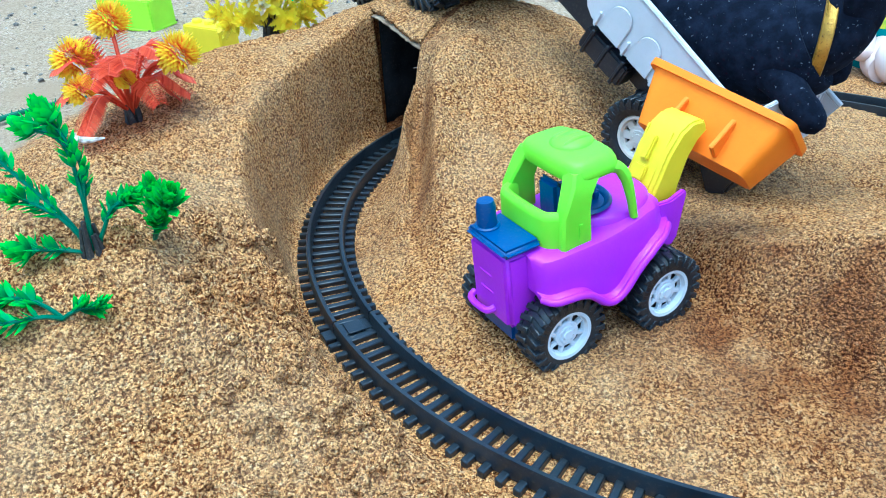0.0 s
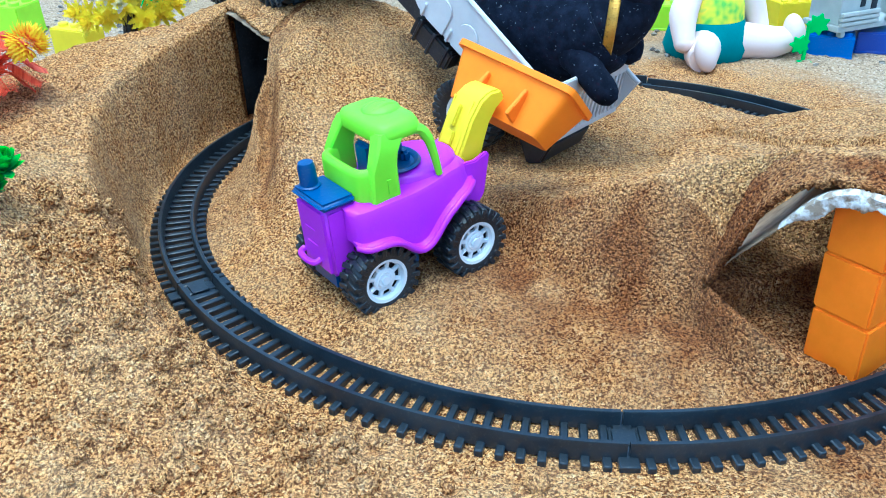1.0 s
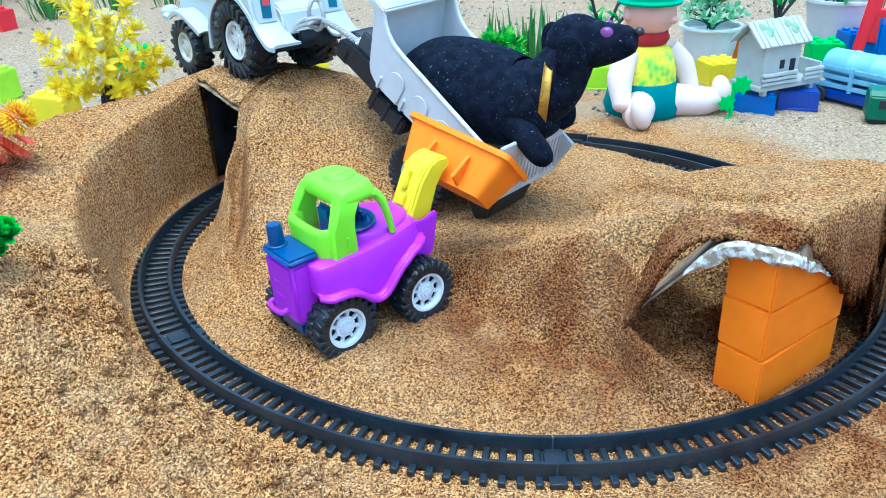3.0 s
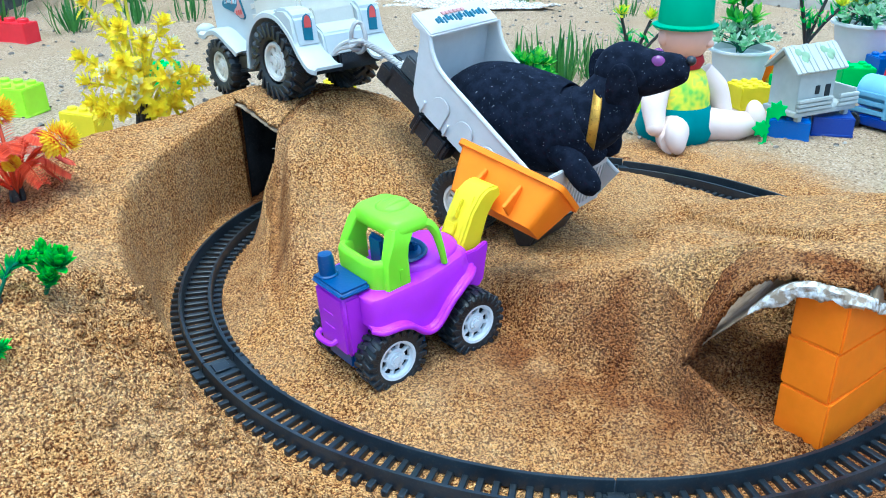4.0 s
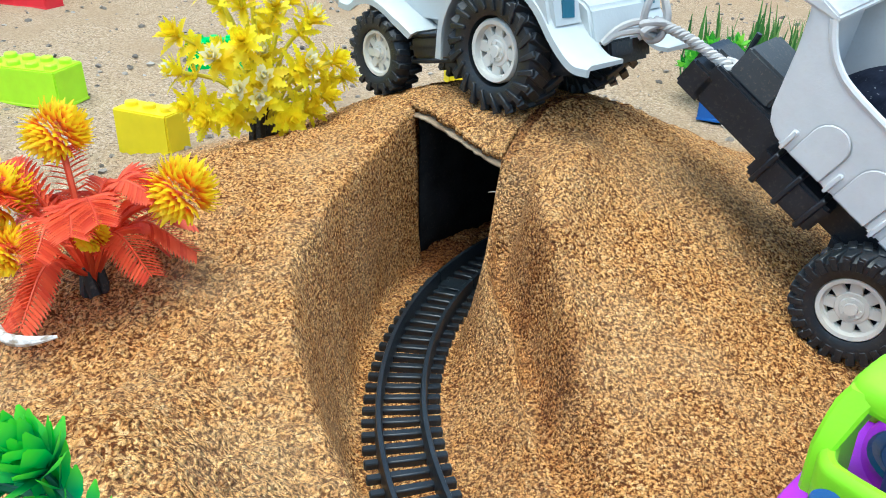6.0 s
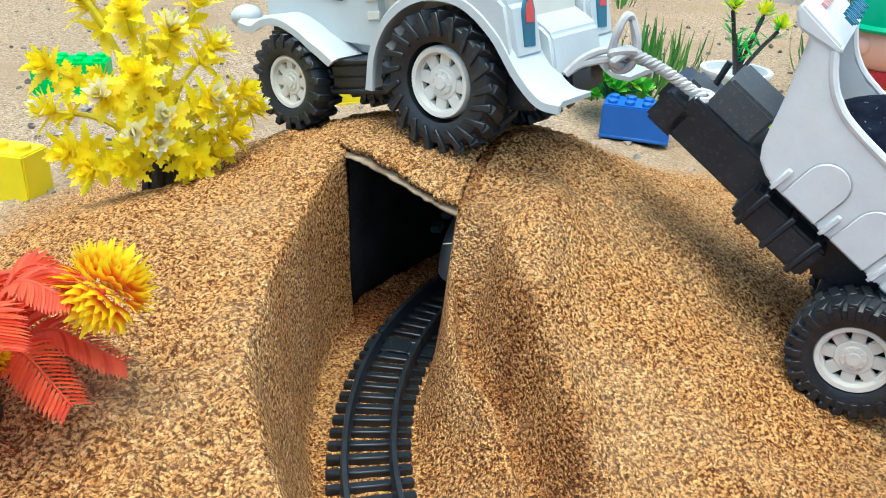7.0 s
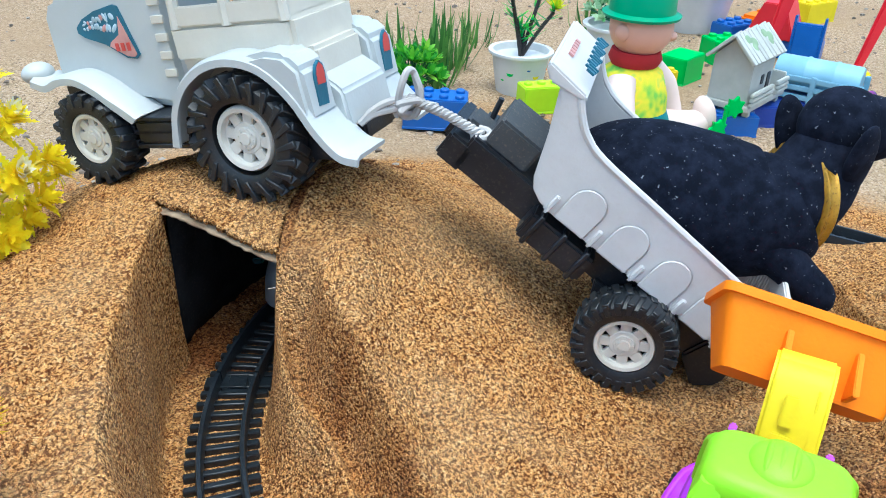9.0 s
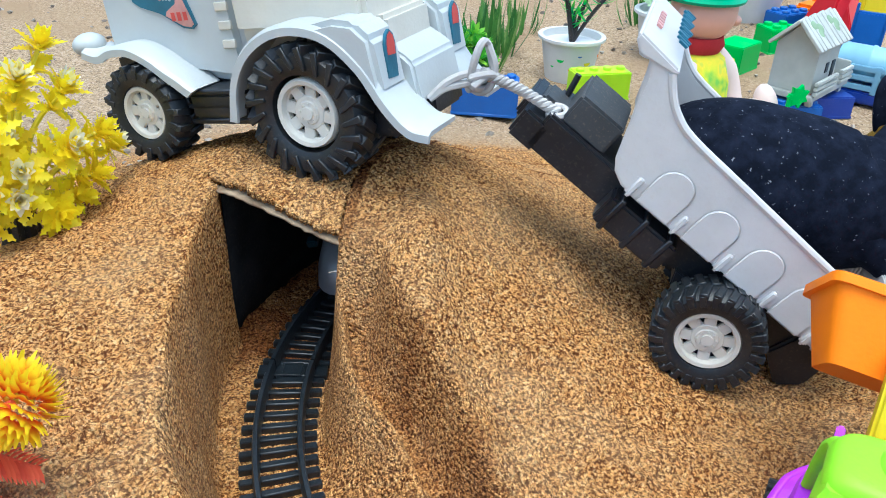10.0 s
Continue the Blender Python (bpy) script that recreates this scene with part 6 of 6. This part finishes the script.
def leafy_plant(at, radius, height, n, mat, label, name="leafy_plant", length=0.022):
    rng = random.Random(int(at[0] * 1000) + n)
    root = thing(name, pose(*at), label, "plant")
    stems, leaves = bmesh.new(), bmesh.new()
    for k in range(n):
        a, q = k * 2.4, math.sqrt((k + 0.5) / n)
        tip = Vector((radius * q * math.cos(a), radius * q * math.sin(a), height * (1 - 0.5 * q * q) * rng.uniform(0.7, 1.05)))
        line = curve_points([(0, 0, 0), (tip.x * 0.3, tip.y * 0.3, tip.z * 0.6), tip], 3)
        tube(stems, line, 0.0013, 5)
        rosette(leaves, rng, tip, Vector((tip.x, tip.y, tip.z + 0.02)), 9, length, length * 0.24, 1.0, 0, 0.1)
    part("stem", stems, M["stem"], root)
    tagged(part("foliage", leaves, M[mat], root), kind="stuff")


p = pot(pose(0.872, 1.545, YARD), 0.058, 0.078, "plain white plant pot behind the doll")
leafy_plant((0.872, 1.545, 0.048), 0.060, 0.060, 30, "pale_leaf", "pale green and white plant in a white pot", length=0.018)
leafy_plant((0.868, 1.555, 0.050), 0.030, 0.130, 9, "bright_leaf", "tall bright green fern spikes in a white pot", length=0.030)
p = pot(pose(1.215, 1.700, YARD), 0.070, 0.092, "large white plant pot in the yard")
leafy_plant((1.215, 1.700, 0.060), 0.070, 0.060, 30, "pale_leaf", "pale green and white plant in a large white pot", length=0.020)
leafy_plant((1.210, 1.715, 0.060), 0.035, 0.140, 9, "bright_leaf", "tall bright green fern spikes in a large white pot", length=0.032)
leafy_plant((0.440, 1.490, 0.0), 0.048, 0.075, 34, "bright_leaf", "low green leafy plant behind a blue brick", length=0.020)


# ---- doll ----
M["skin"] = plastic("pink_doll_plastic", (0.70, 0.40, 0.29), 0.42, 0.0, 0.06)
M["pale_skin"] = plastic("pale_doll_cloth", (0.72, 0.58, 0.52), 0.7, 0.05, 0.06)
M["hat"] = plastic("green_hat_plastic", (0.012, 0.30, 0.14), 0.35, 0.0, 0.08)
M["scarf"] = plastic("red_cloth", (0.36, 0.012, 0.015), 0.9, 0.0, 0.2, bump=0.6)
def print_cloth():
    m, nt, b = material("yellow_green_printed_cloth")
    n, f = noise_node(nt, 38, 2), noise_node(nt, 600, 2)
    tone = ramp(nt, [(0.36, (0.20, 0.52, 0.06)), (0.46, (0.62, 0.66, 0.03)), (0.56, (0.80, 0.66, 0.03)), (0.66, (0.30, 0.58, 0.10))])
    nt.links.new(n.outputs[0], tone.inputs[0])
    nt.links.new(tone.outputs[0], b.inputs["Base Color"])
    b.inputs["Roughness"].default_value = 0.85
    bumped(nt, b, f.outputs[0], 0.5, 0.001)
    return m


M["shirt"] = print_cloth()
M["teal"] = plastic("teal_cloth", (0.012, 0.19, 0.20), 0.9, 0.0, 0.2, bump=0.6)


def doll():
    bm = bmesh.new()
    lathe(bm, [(0.0, 0.0), (0.050, 0.002), (0.056, 0.016), (0.050, 0.040), (0.044, 0.054), (0.0, 0.056)], 28, slot=5)
    lathe(bm, [(0.0, 0.050), (0.045, 0.050), (0.043, 0.070), (0.034, 0.096), (0.018, 0.108), (0.0, 0.110)], 28, slot=4)
    lathe(bm, [(0.0, 0.103), (0.027, 0.103), (0.031, 0.111), (0.028, 0.120), (0.0, 0.121)], 24, slot=3)
    blob(bm, (0.0, -0.002, 0.146), (0.036, 0.036, 0.034), slot=0, detail=(28, 20))
    blob(bm, (0.014, -0.032, 0.138), (0.008, 0.008, 0.006), slot=0)
    for x in (-0.034, 0.033):
        blob(bm, (x, 0.004, 0.144), (0.005, 0.009, 0.010), slot=0)
    lathe(bm, [(0.0, 0.160), (0.0435, 0.158), (0.0445, 0.161), (0.0375, 0.164), (0.0350, 0.205), (0.0330, 0.2085), (0.0, 0.209)], 36, slot=2)
    for pts, rr in (([(0.036, -0.004, 0.092), (0.054, -0.016, 0.068), (0.060, -0.030, 0.040)], [0.016, 0.018, 0.013]), ([(-0.036, -0.004, 0.092), (-0.058, -0.016, 0.064), (-0.068, -0.034, 0.034)], [0.016, 0.018, 0.013])):
        line = curve_points(pts, 6)
        tube(bm, line, [float(np.interp(k, (0, 6, 12), rr)) for k in range(13)], 16, slot=1)
        blob(bm, line[-1], (0.013, 0.013, 0.012), slot=1)
    for pts in ([(0.026, -0.030, 0.024), (0.060, -0.048, 0.020), (0.092, -0.058, 0.022)], [(-0.026, -0.024, 0.024), (-0.046, -0.044, 0.020), (-0.064, -0.066, 0.020)]):
        line = curve_points(pts, 6)
        tube(bm, line, [float(np.interp(k, (0, 6, 12), (0.024, 0.022, 0.016))) for k in range(13)], 18, slot=1)
        end = line[-1]
        blob(bm, (end.x, end.y - 0.004, end.z + 0.010), (0.014, 0.014, 0.024), slot=1, turn=(-20, 0, 0))
    me = finish(bm, "doll", [M["skin"], M["pale_skin"], M["hat"], M["scarf"], M["shirt"], M["teal"]], 50)
    thing("doll", pose(0.642, 1.240, YARD, 0, 0, 24) @ Matrix.Diagonal((1.14, 1.14, 1.14, 1)), "sitting baby doll with green hat and red scarf", "doll", shape=me)


doll()


# ---- toy wagons and playground bits ----
M["sky_blue"] = plastic("pale_blue_plastic", (0.24, 0.45, 0.58), 0.4, 0.06, 0.1)
M["wagon_green"] = plastic("dark_green_plastic", (0.008, 0.12, 0.055), 0.4, 0.05, 0.15)


def barrel_wagon():
    root = thing("toy_wagon", pose(1.015, 1.235, YARD, 0, 0, -62), "pale blue toy wagon with a ribbed barrel on a blue base", "toy wagon")
    bm = bmesh.new()
    box(bm, -0.075, 0.075, -0.036, 0.036, 0.006, 0.024, 0.003)
    part("base", bm, M["deep_blue"], root, "deep blue base")
    bm = bmesh.new()
    lathe(bm, [(0.0, -0.062), (0.026, -0.062), (0.028, -0.058), (0.028, -0.022), (0.0295, -0.020), (0.0295, -0.016), (0.028, -0.014), (0.028, 0.020), (0.0295, 0.022), (0.0295, 0.026), (0.028, 0.028), (0.028, 0.058), (0.026, 0.062), (0, 0.062)], 28, pose(0, 0, 0.056, 0, 90, 0))
    part("barrel", bm, M["sky_blue"], root, "pale blue ribbed barrel")
    for side in (-1, 1):
        for z in (0.026, 0.040, 0.054):
            bm = bmesh.new()
            y = side * 0.033
            box(bm, -0.070, 0.070, y - 0.002, y + 0.002, z, z + 0.008, 0.001)
            part("side_slat", bm, M["sky_blue"], root)
        for x in (-0.066, 0.0, 0.066):
            bm = bmesh.new()
            y = side * 0.033
            box(bm, x - 0.004, x + 0.004, y - 0.003, y + 0.003, 0.022, 0.064, 0.001)
            part("side_post", bm, M["sky_blue"], root)
    tyre, rim = tyre_mesh("tyre", 0.012, 0.010, 12, 0.0006, 8, M["tyre"]), rim_mesh("rim", 0.007, 0.008, M["grey"], 5)
    for x in (-0.05, 0.05):
        for side in (-1, 1):
            wheel(root, pose(x, side * 0.034, 0.012, 0, 0, 180 if side > 0 else 0), tyre, rim, 0.012)


barrel_wagon()


def green_wagon():
    root = thing("toy_wagon", pose(1.035, 1.105, YARD, 0, 0, -24), "dark green toy train carriage with dark windows", "toy wagon")
    bm = bmesh.new()
    prism(bm, [(-0.024, 0.012), (0.024, 0.012), (0.024, 0.048), (0.016, 0.056), (-0.016, 0.056), (-0.024, 0.048)], -0.075, 0.075, 0.002, pose(0, 0, 0, 0, 0, 90))
    part("body", bm, M["wagon_green"], root)
    bm = bmesh.new()
    box(bm, -0.070, 0.070, -0.018, 0.018, 0.0, 0.013, 0.001)
    part("underframe", bm, M["black"], root)
    for k in range(6):
        bm = bmesh.new()
        box(bm, -0.060 + 0.022 * k, -0.048 + 0.022 * k, -0.0252, -0.0236, 0.030, 0.044, 0.0005, segments=1)
        part("window", bm, M["black"], root)


green_wagon()

bm = bmesh.new()
prism(bm, [(-0.045, 0.035), (0.045, 0.035), (0.020, 0.100), (-0.020, 0.100)], -0.05, 0.05, 0.002)
hut = thing("toy_shelter", pose(1.240, 1.520, YARD, 0, 0, -60), "red roofed blue toy shelter", "toy shelter", shape=bm, mat=M["red"])
bm = bmesh.new()
box(bm, -0.040, 0.040, -0.045, 0.045, 0.0, 0.036, 0.002)
part("wall", bm, M["blue"], hut, "blue plastic walls")


def slide():
    root = thing("toy_slide", pose(1.215, 1.420, YARD, 0, 0, 35), "blue toy slide on a flat base", "toy slide")
    bm = bmesh.new()
    prism(bm, [(-0.10, 0.0), (0.10, 0.0), (0.10, 0.020), (0.03, 0.024), (-0.03, 0.060), (-0.06, 0.092), (-0.10, 0.098)], -0.024, 0.024, 0.003)
    part("chute", bm, M["blue"], root)
    for side in (-1, 1):
        bm = bmesh.new()
        y = side * 0.024
        prism(bm, [(-0.10, 0.002), (0.10, 0.002), (0.10, 0.030), (0.03, 0.036), (-0.03, 0.072), (-0.06, 0.104), (-0.10, 0.110)], y - 0.002, y + 0.002, 0.0008)
        part("side_wall", bm, M["blue"], root)


slide()
for x, y, lean in ((1.095, 1.415, 10), (1.245, 1.335, 14)):
    bm = bmesh.new()
    box(bm, -0.026, 0.026, -0.018, 0.018, 0, 0.014, 0.004)
    flag = thing("toy_paddle", pose(x, y, YARD, 0, 0, -20), "red upright toy paddle in a yellow foot", "toy paddle", "red paddles", bm, M["yellow"])
    bm = bmesh.new()
    box(bm, -0.008, 0.008, -0.004, 0.004, 0.010, 0.150, 0.003, pose(0, 0, 0, 0, lean, 0), taper=(1.7, 1.0))
    part("paddle", bm, M["red"], flag, "red tapered paddle")
for x, y in ((1.36, 1.640), (1.30, 1.62)):
    bm = bmesh.new()
    box(bm, -0.028, 0.028, -0.024, 0.024, 0, 0.044, 0.006)
    thing("toy_block", pose(x, y, YARD, 0, 0, 15), "orange toy block far back in the yard", "toy block", "orange blocks", bm, M["orange"])


# ---- the yard behind ----
def wall_material():
    m, nt, b = material("weathered_dark_wall")
    n, f, s = noise_node(nt, 9, 5), noise_node(nt, 70, 4), noise_node(nt, 2.2, 3)
    tone = ramp(nt, [(0.3, (0.012, 0.012, 0.013)), (0.5, (0.05, 0.05, 0.05)), (0.7, (0.16, 0.155, 0.145))])
    nt.links.new(n.outputs[0], tone.inputs[0])
    nt.links.new(mixed(nt, tone.outputs[0], (0.045, 0.06, 0.03), ramp_fac(nt, s.outputs[0], 0.5, 0.7)), b.inputs["Base Color"])
    b.inputs["Roughness"].default_value = 0.95
    bumped(nt, b, f.outputs[0], 0.8, 0.01)
    return m


M["wall"] = wall_material()
bm = bmesh.new()
rng = random.Random(9)
x = -4.0
while x < 5.5:
    w = rng.uniform(0.10, 0.22)
    box(bm, x, x + w - 0.004, 3.10 + rng.uniform(0, 0.03), 3.28, -0.05, rng.uniform(0.62, 0.74), 0.006, segments=1)
    x += w
tagged(new("wall_back", finish(bm, "wall_back", M["wall"])), "dark weathered board wall at the end of the yard", "wall", kind="structure")
bm = bmesh.new()
box(bm, -2.4, -0.955, 2.53, 3.10, -0.05, 0.70, 0.02)
box(bm, -0.955, -0.925, 2.50, 2.57, -0.05, 0.74, 0.006)
tagged(new("wall_left", finish(bm, "wall_left", M["wall"])), "black stained wall block beside the yard", "wall", kind="structure")

M["kerb"] = plastic("pale_stone", (0.52, 0.47, 0.40), 0.9, 0.2, 0.2)
bm = bmesh.new()
for k in range(9):
    a = radians(190 + 20 * k)
    box(bm, -0.085, 0.085, -0.03, 0.03, -0.02, 0.035, 0.008, pose(1.75 + 0.42 * math.cos(a), 2.62 + 0.30 * math.sin(a), YARD, 0, 0, math.degrees(a) + 90))
tagged(new("kerb", finish(bm, "kerb", M["kerb"])), "pale stone edging round a bed", "kerb", kind="structure")


def cloth():
    bm = bmesh.new()
    nx, ny = 46, 22
    grid = []
    for j in range(ny):
        row = []
        for i in range(nx):
            u, v = i / (nx - 1) * 2 - 1, j / (ny - 1) * 2 - 1
            x, y = 0.30 * u * (1 - 0.25 * v), 0.13 * v * (1 - 0.5 * max(0, u))
            z = 0.012 + 0.014 * math.sin(7 * u + 3 * v) * math.cos(5 * v + 2 * u) + 0.008 * math.sin(19 * u - 9 * v)
            row.append(bm.verts.new((x, y, max(0.002, z * (1 - 0.6 * max(abs(u), abs(v)) ** 4)))))
        grid.append(row)
    for a, b in zip(grid, grid[1:]):
        for i in range(nx - 1):
            bm.faces.new((a[i], a[i + 1], b[i + 1], b[i]))
    ob = thing("rag", pose(0.36, 2.62, YARD * 0.6, 0, 0, -14), "crumpled grey white rag lying on the dirt", "rag", shape=bm, mat=M["paper"])
    t = ob.modifiers.new("thick", "SOLIDIFY")
    t.thickness = 0.003


cloth()


def grass_tuft(at, n, height, radius, label):
    rng = random.Random(int(abs(at[0]) * 997 + n))
    bm = bmesh.new()
    for k in range(n):
        a, q = rng.uniform(0, 6.3), rng.uniform(0, radius)
        out = Vector((math.cos(a), math.sin(a), 0)) * rng.uniform(0.15, 0.8)
        blade(bm, Vector((q * math.cos(a), q * math.sin(a), 0)), out + Vector((0, 0, 1)), height * rng.uniform(0.5, 1.15), height * rng.uniform(0.018, 0.045), -rng.uniform(0.0, 0.5), up=Vector((math.cos(a), math.sin(a), 0.3)))
    thing("grass_tuft", pose(*at), label, "grass", "grass tufts", bm, M["grass"])


for at, n, h, r in (((0.520, 1.560, YARD), 46, 0.115, 0.035), ((0.600, 1.640, YARD), 34, 0.090, 0.03), ((0.455, 1.600, YARD), 30, 0.10, 0.03), ((0.700, 1.760, YARD), 26, 0.07, 0.04), ((-0.64, 2.26, 0), 36, 0.11, 0.05), ((-0.50, 2.36, 0), 26, 0.09, 0.05), ((-0.36, 2.40, 0), 22, 0.08, 0.05), ((-0.82, 2.20, 0), 30, 0.14, 0.06), ((-0.98, 2.12, 0), 26, 0.12, 0.05), ((0.95, 1.72, YARD), 26, 0.08, 0.04), ((1.45, 1.95, YARD), 30, 0.09, 0.05), ((0.02, 2.52, 0), 24, 0.09, 0.06), ((0.62, 2.55, 0), 24, 0.08, 0.06), ((0.88, 2.35, YARD), 20, 0.07, 0.05)):
    grass_tuft(at, n, h, r, "tuft of green grass in the dirt yard")
bm = bmesh.new()
rng = random.Random(77)
for k in range(2600):
    x, y = rng.uniform(-2.2, 3.4), 2.74 + rng.random() ** 1.6 * 0.36
    if rng.random() < 0.40 + 0.60 * math.sin(x * 5.1) * math.sin(x * 2.3):
        a = rng.uniform(0, 6.3)
        blade(bm, Vector((x, y, -0.005)), Vector((math.cos(a) * 0.6, math.sin(a) * 0.6, 1)), rng.uniform(0.025, 0.10), rng.uniform(0.003, 0.008), -rng.uniform(0, 0.5), up=Vector((math.cos(a), math.sin(a), 0.3)))
tagged(new("grass_strip", finish(bm, "grass_strip", M["grass"])), "strip of weeds along the wall", "grass", kind="stuff")
bm = bmesh.new()
for k in range(1500):
    x, y = rng.uniform(-1.2, 2.0), rng.uniform(1.15, 2.7)
    r = rng.uniform(0.0015, 0.006) * (1.4 if rng.random() < 0.08 else 1)
    sub = bmesh.new()
    bmesh.ops.create_icosphere(sub, subdivisions=1, radius=r)
    for v in sub.verts:
        v.co *= rng.uniform(0.75, 1.2)
    join(bm, sub, pose(x, y, float(ground_height(np.array([x]), np.array([y]))[0]) + r * 0.2) @ Matrix.Diagonal((1, 1, 0.7, 1)))
M["pebble"] = leaf_material("pebbles", (0.10, 0.08, 0.065), (0.42, 0.35, 0.28), (0.60, 0.55, 0.48))
tagged(new("pebbles", finish(bm, "pebbles", M["pebble"])), "small pebbles and crumbs scattered on the yard", "pebbles", kind="stuff")
# clods thrown up beside the track
bm = bmesh.new()
for k in range(260):
    a, off = radians(rng.gauss(226, 12)), 0.036 + abs(rng.gauss(0, 0.050))
    r = max(0.0014, rng.gauss(0.0034, 0.0019)) * (1.5 if k % 17 == 0 else 1)
    q = float(bend(math.degrees(a))) + off
    x, y = LOOP[0] + q * math.cos(a), LOOP[1] + q * math.sin(a)
    sub = bmesh.new()
    bmesh.ops.create_icosphere(sub, subdivisions=3, radius=r)
    seed = rng.uniform(0, 50)
    for v in sub.verts:
        n = v.co.normalized()
        v.co *= 1 + 0.22 * math.sin(3.1 * n.x + seed) * math.cos(2.7 * n.y + seed) + 0.16 * math.sin(6.3 * n.z + 5.1 * n.x + seed)
    join(bm, sub, pose(x, y, float(ground_height(np.array([x]), np.array([y]))[0]) + r * 0.25, rng.uniform(0, 90), rng.uniform(0, 90), 0) @ Matrix.Diagonal((1, 1, 0.8, 1)))
tagged(new("sand_clods", finish(bm, "sand_clods", M["sand"], 180)), "loose clods of sand beside the track", "sand", kind="stuff")
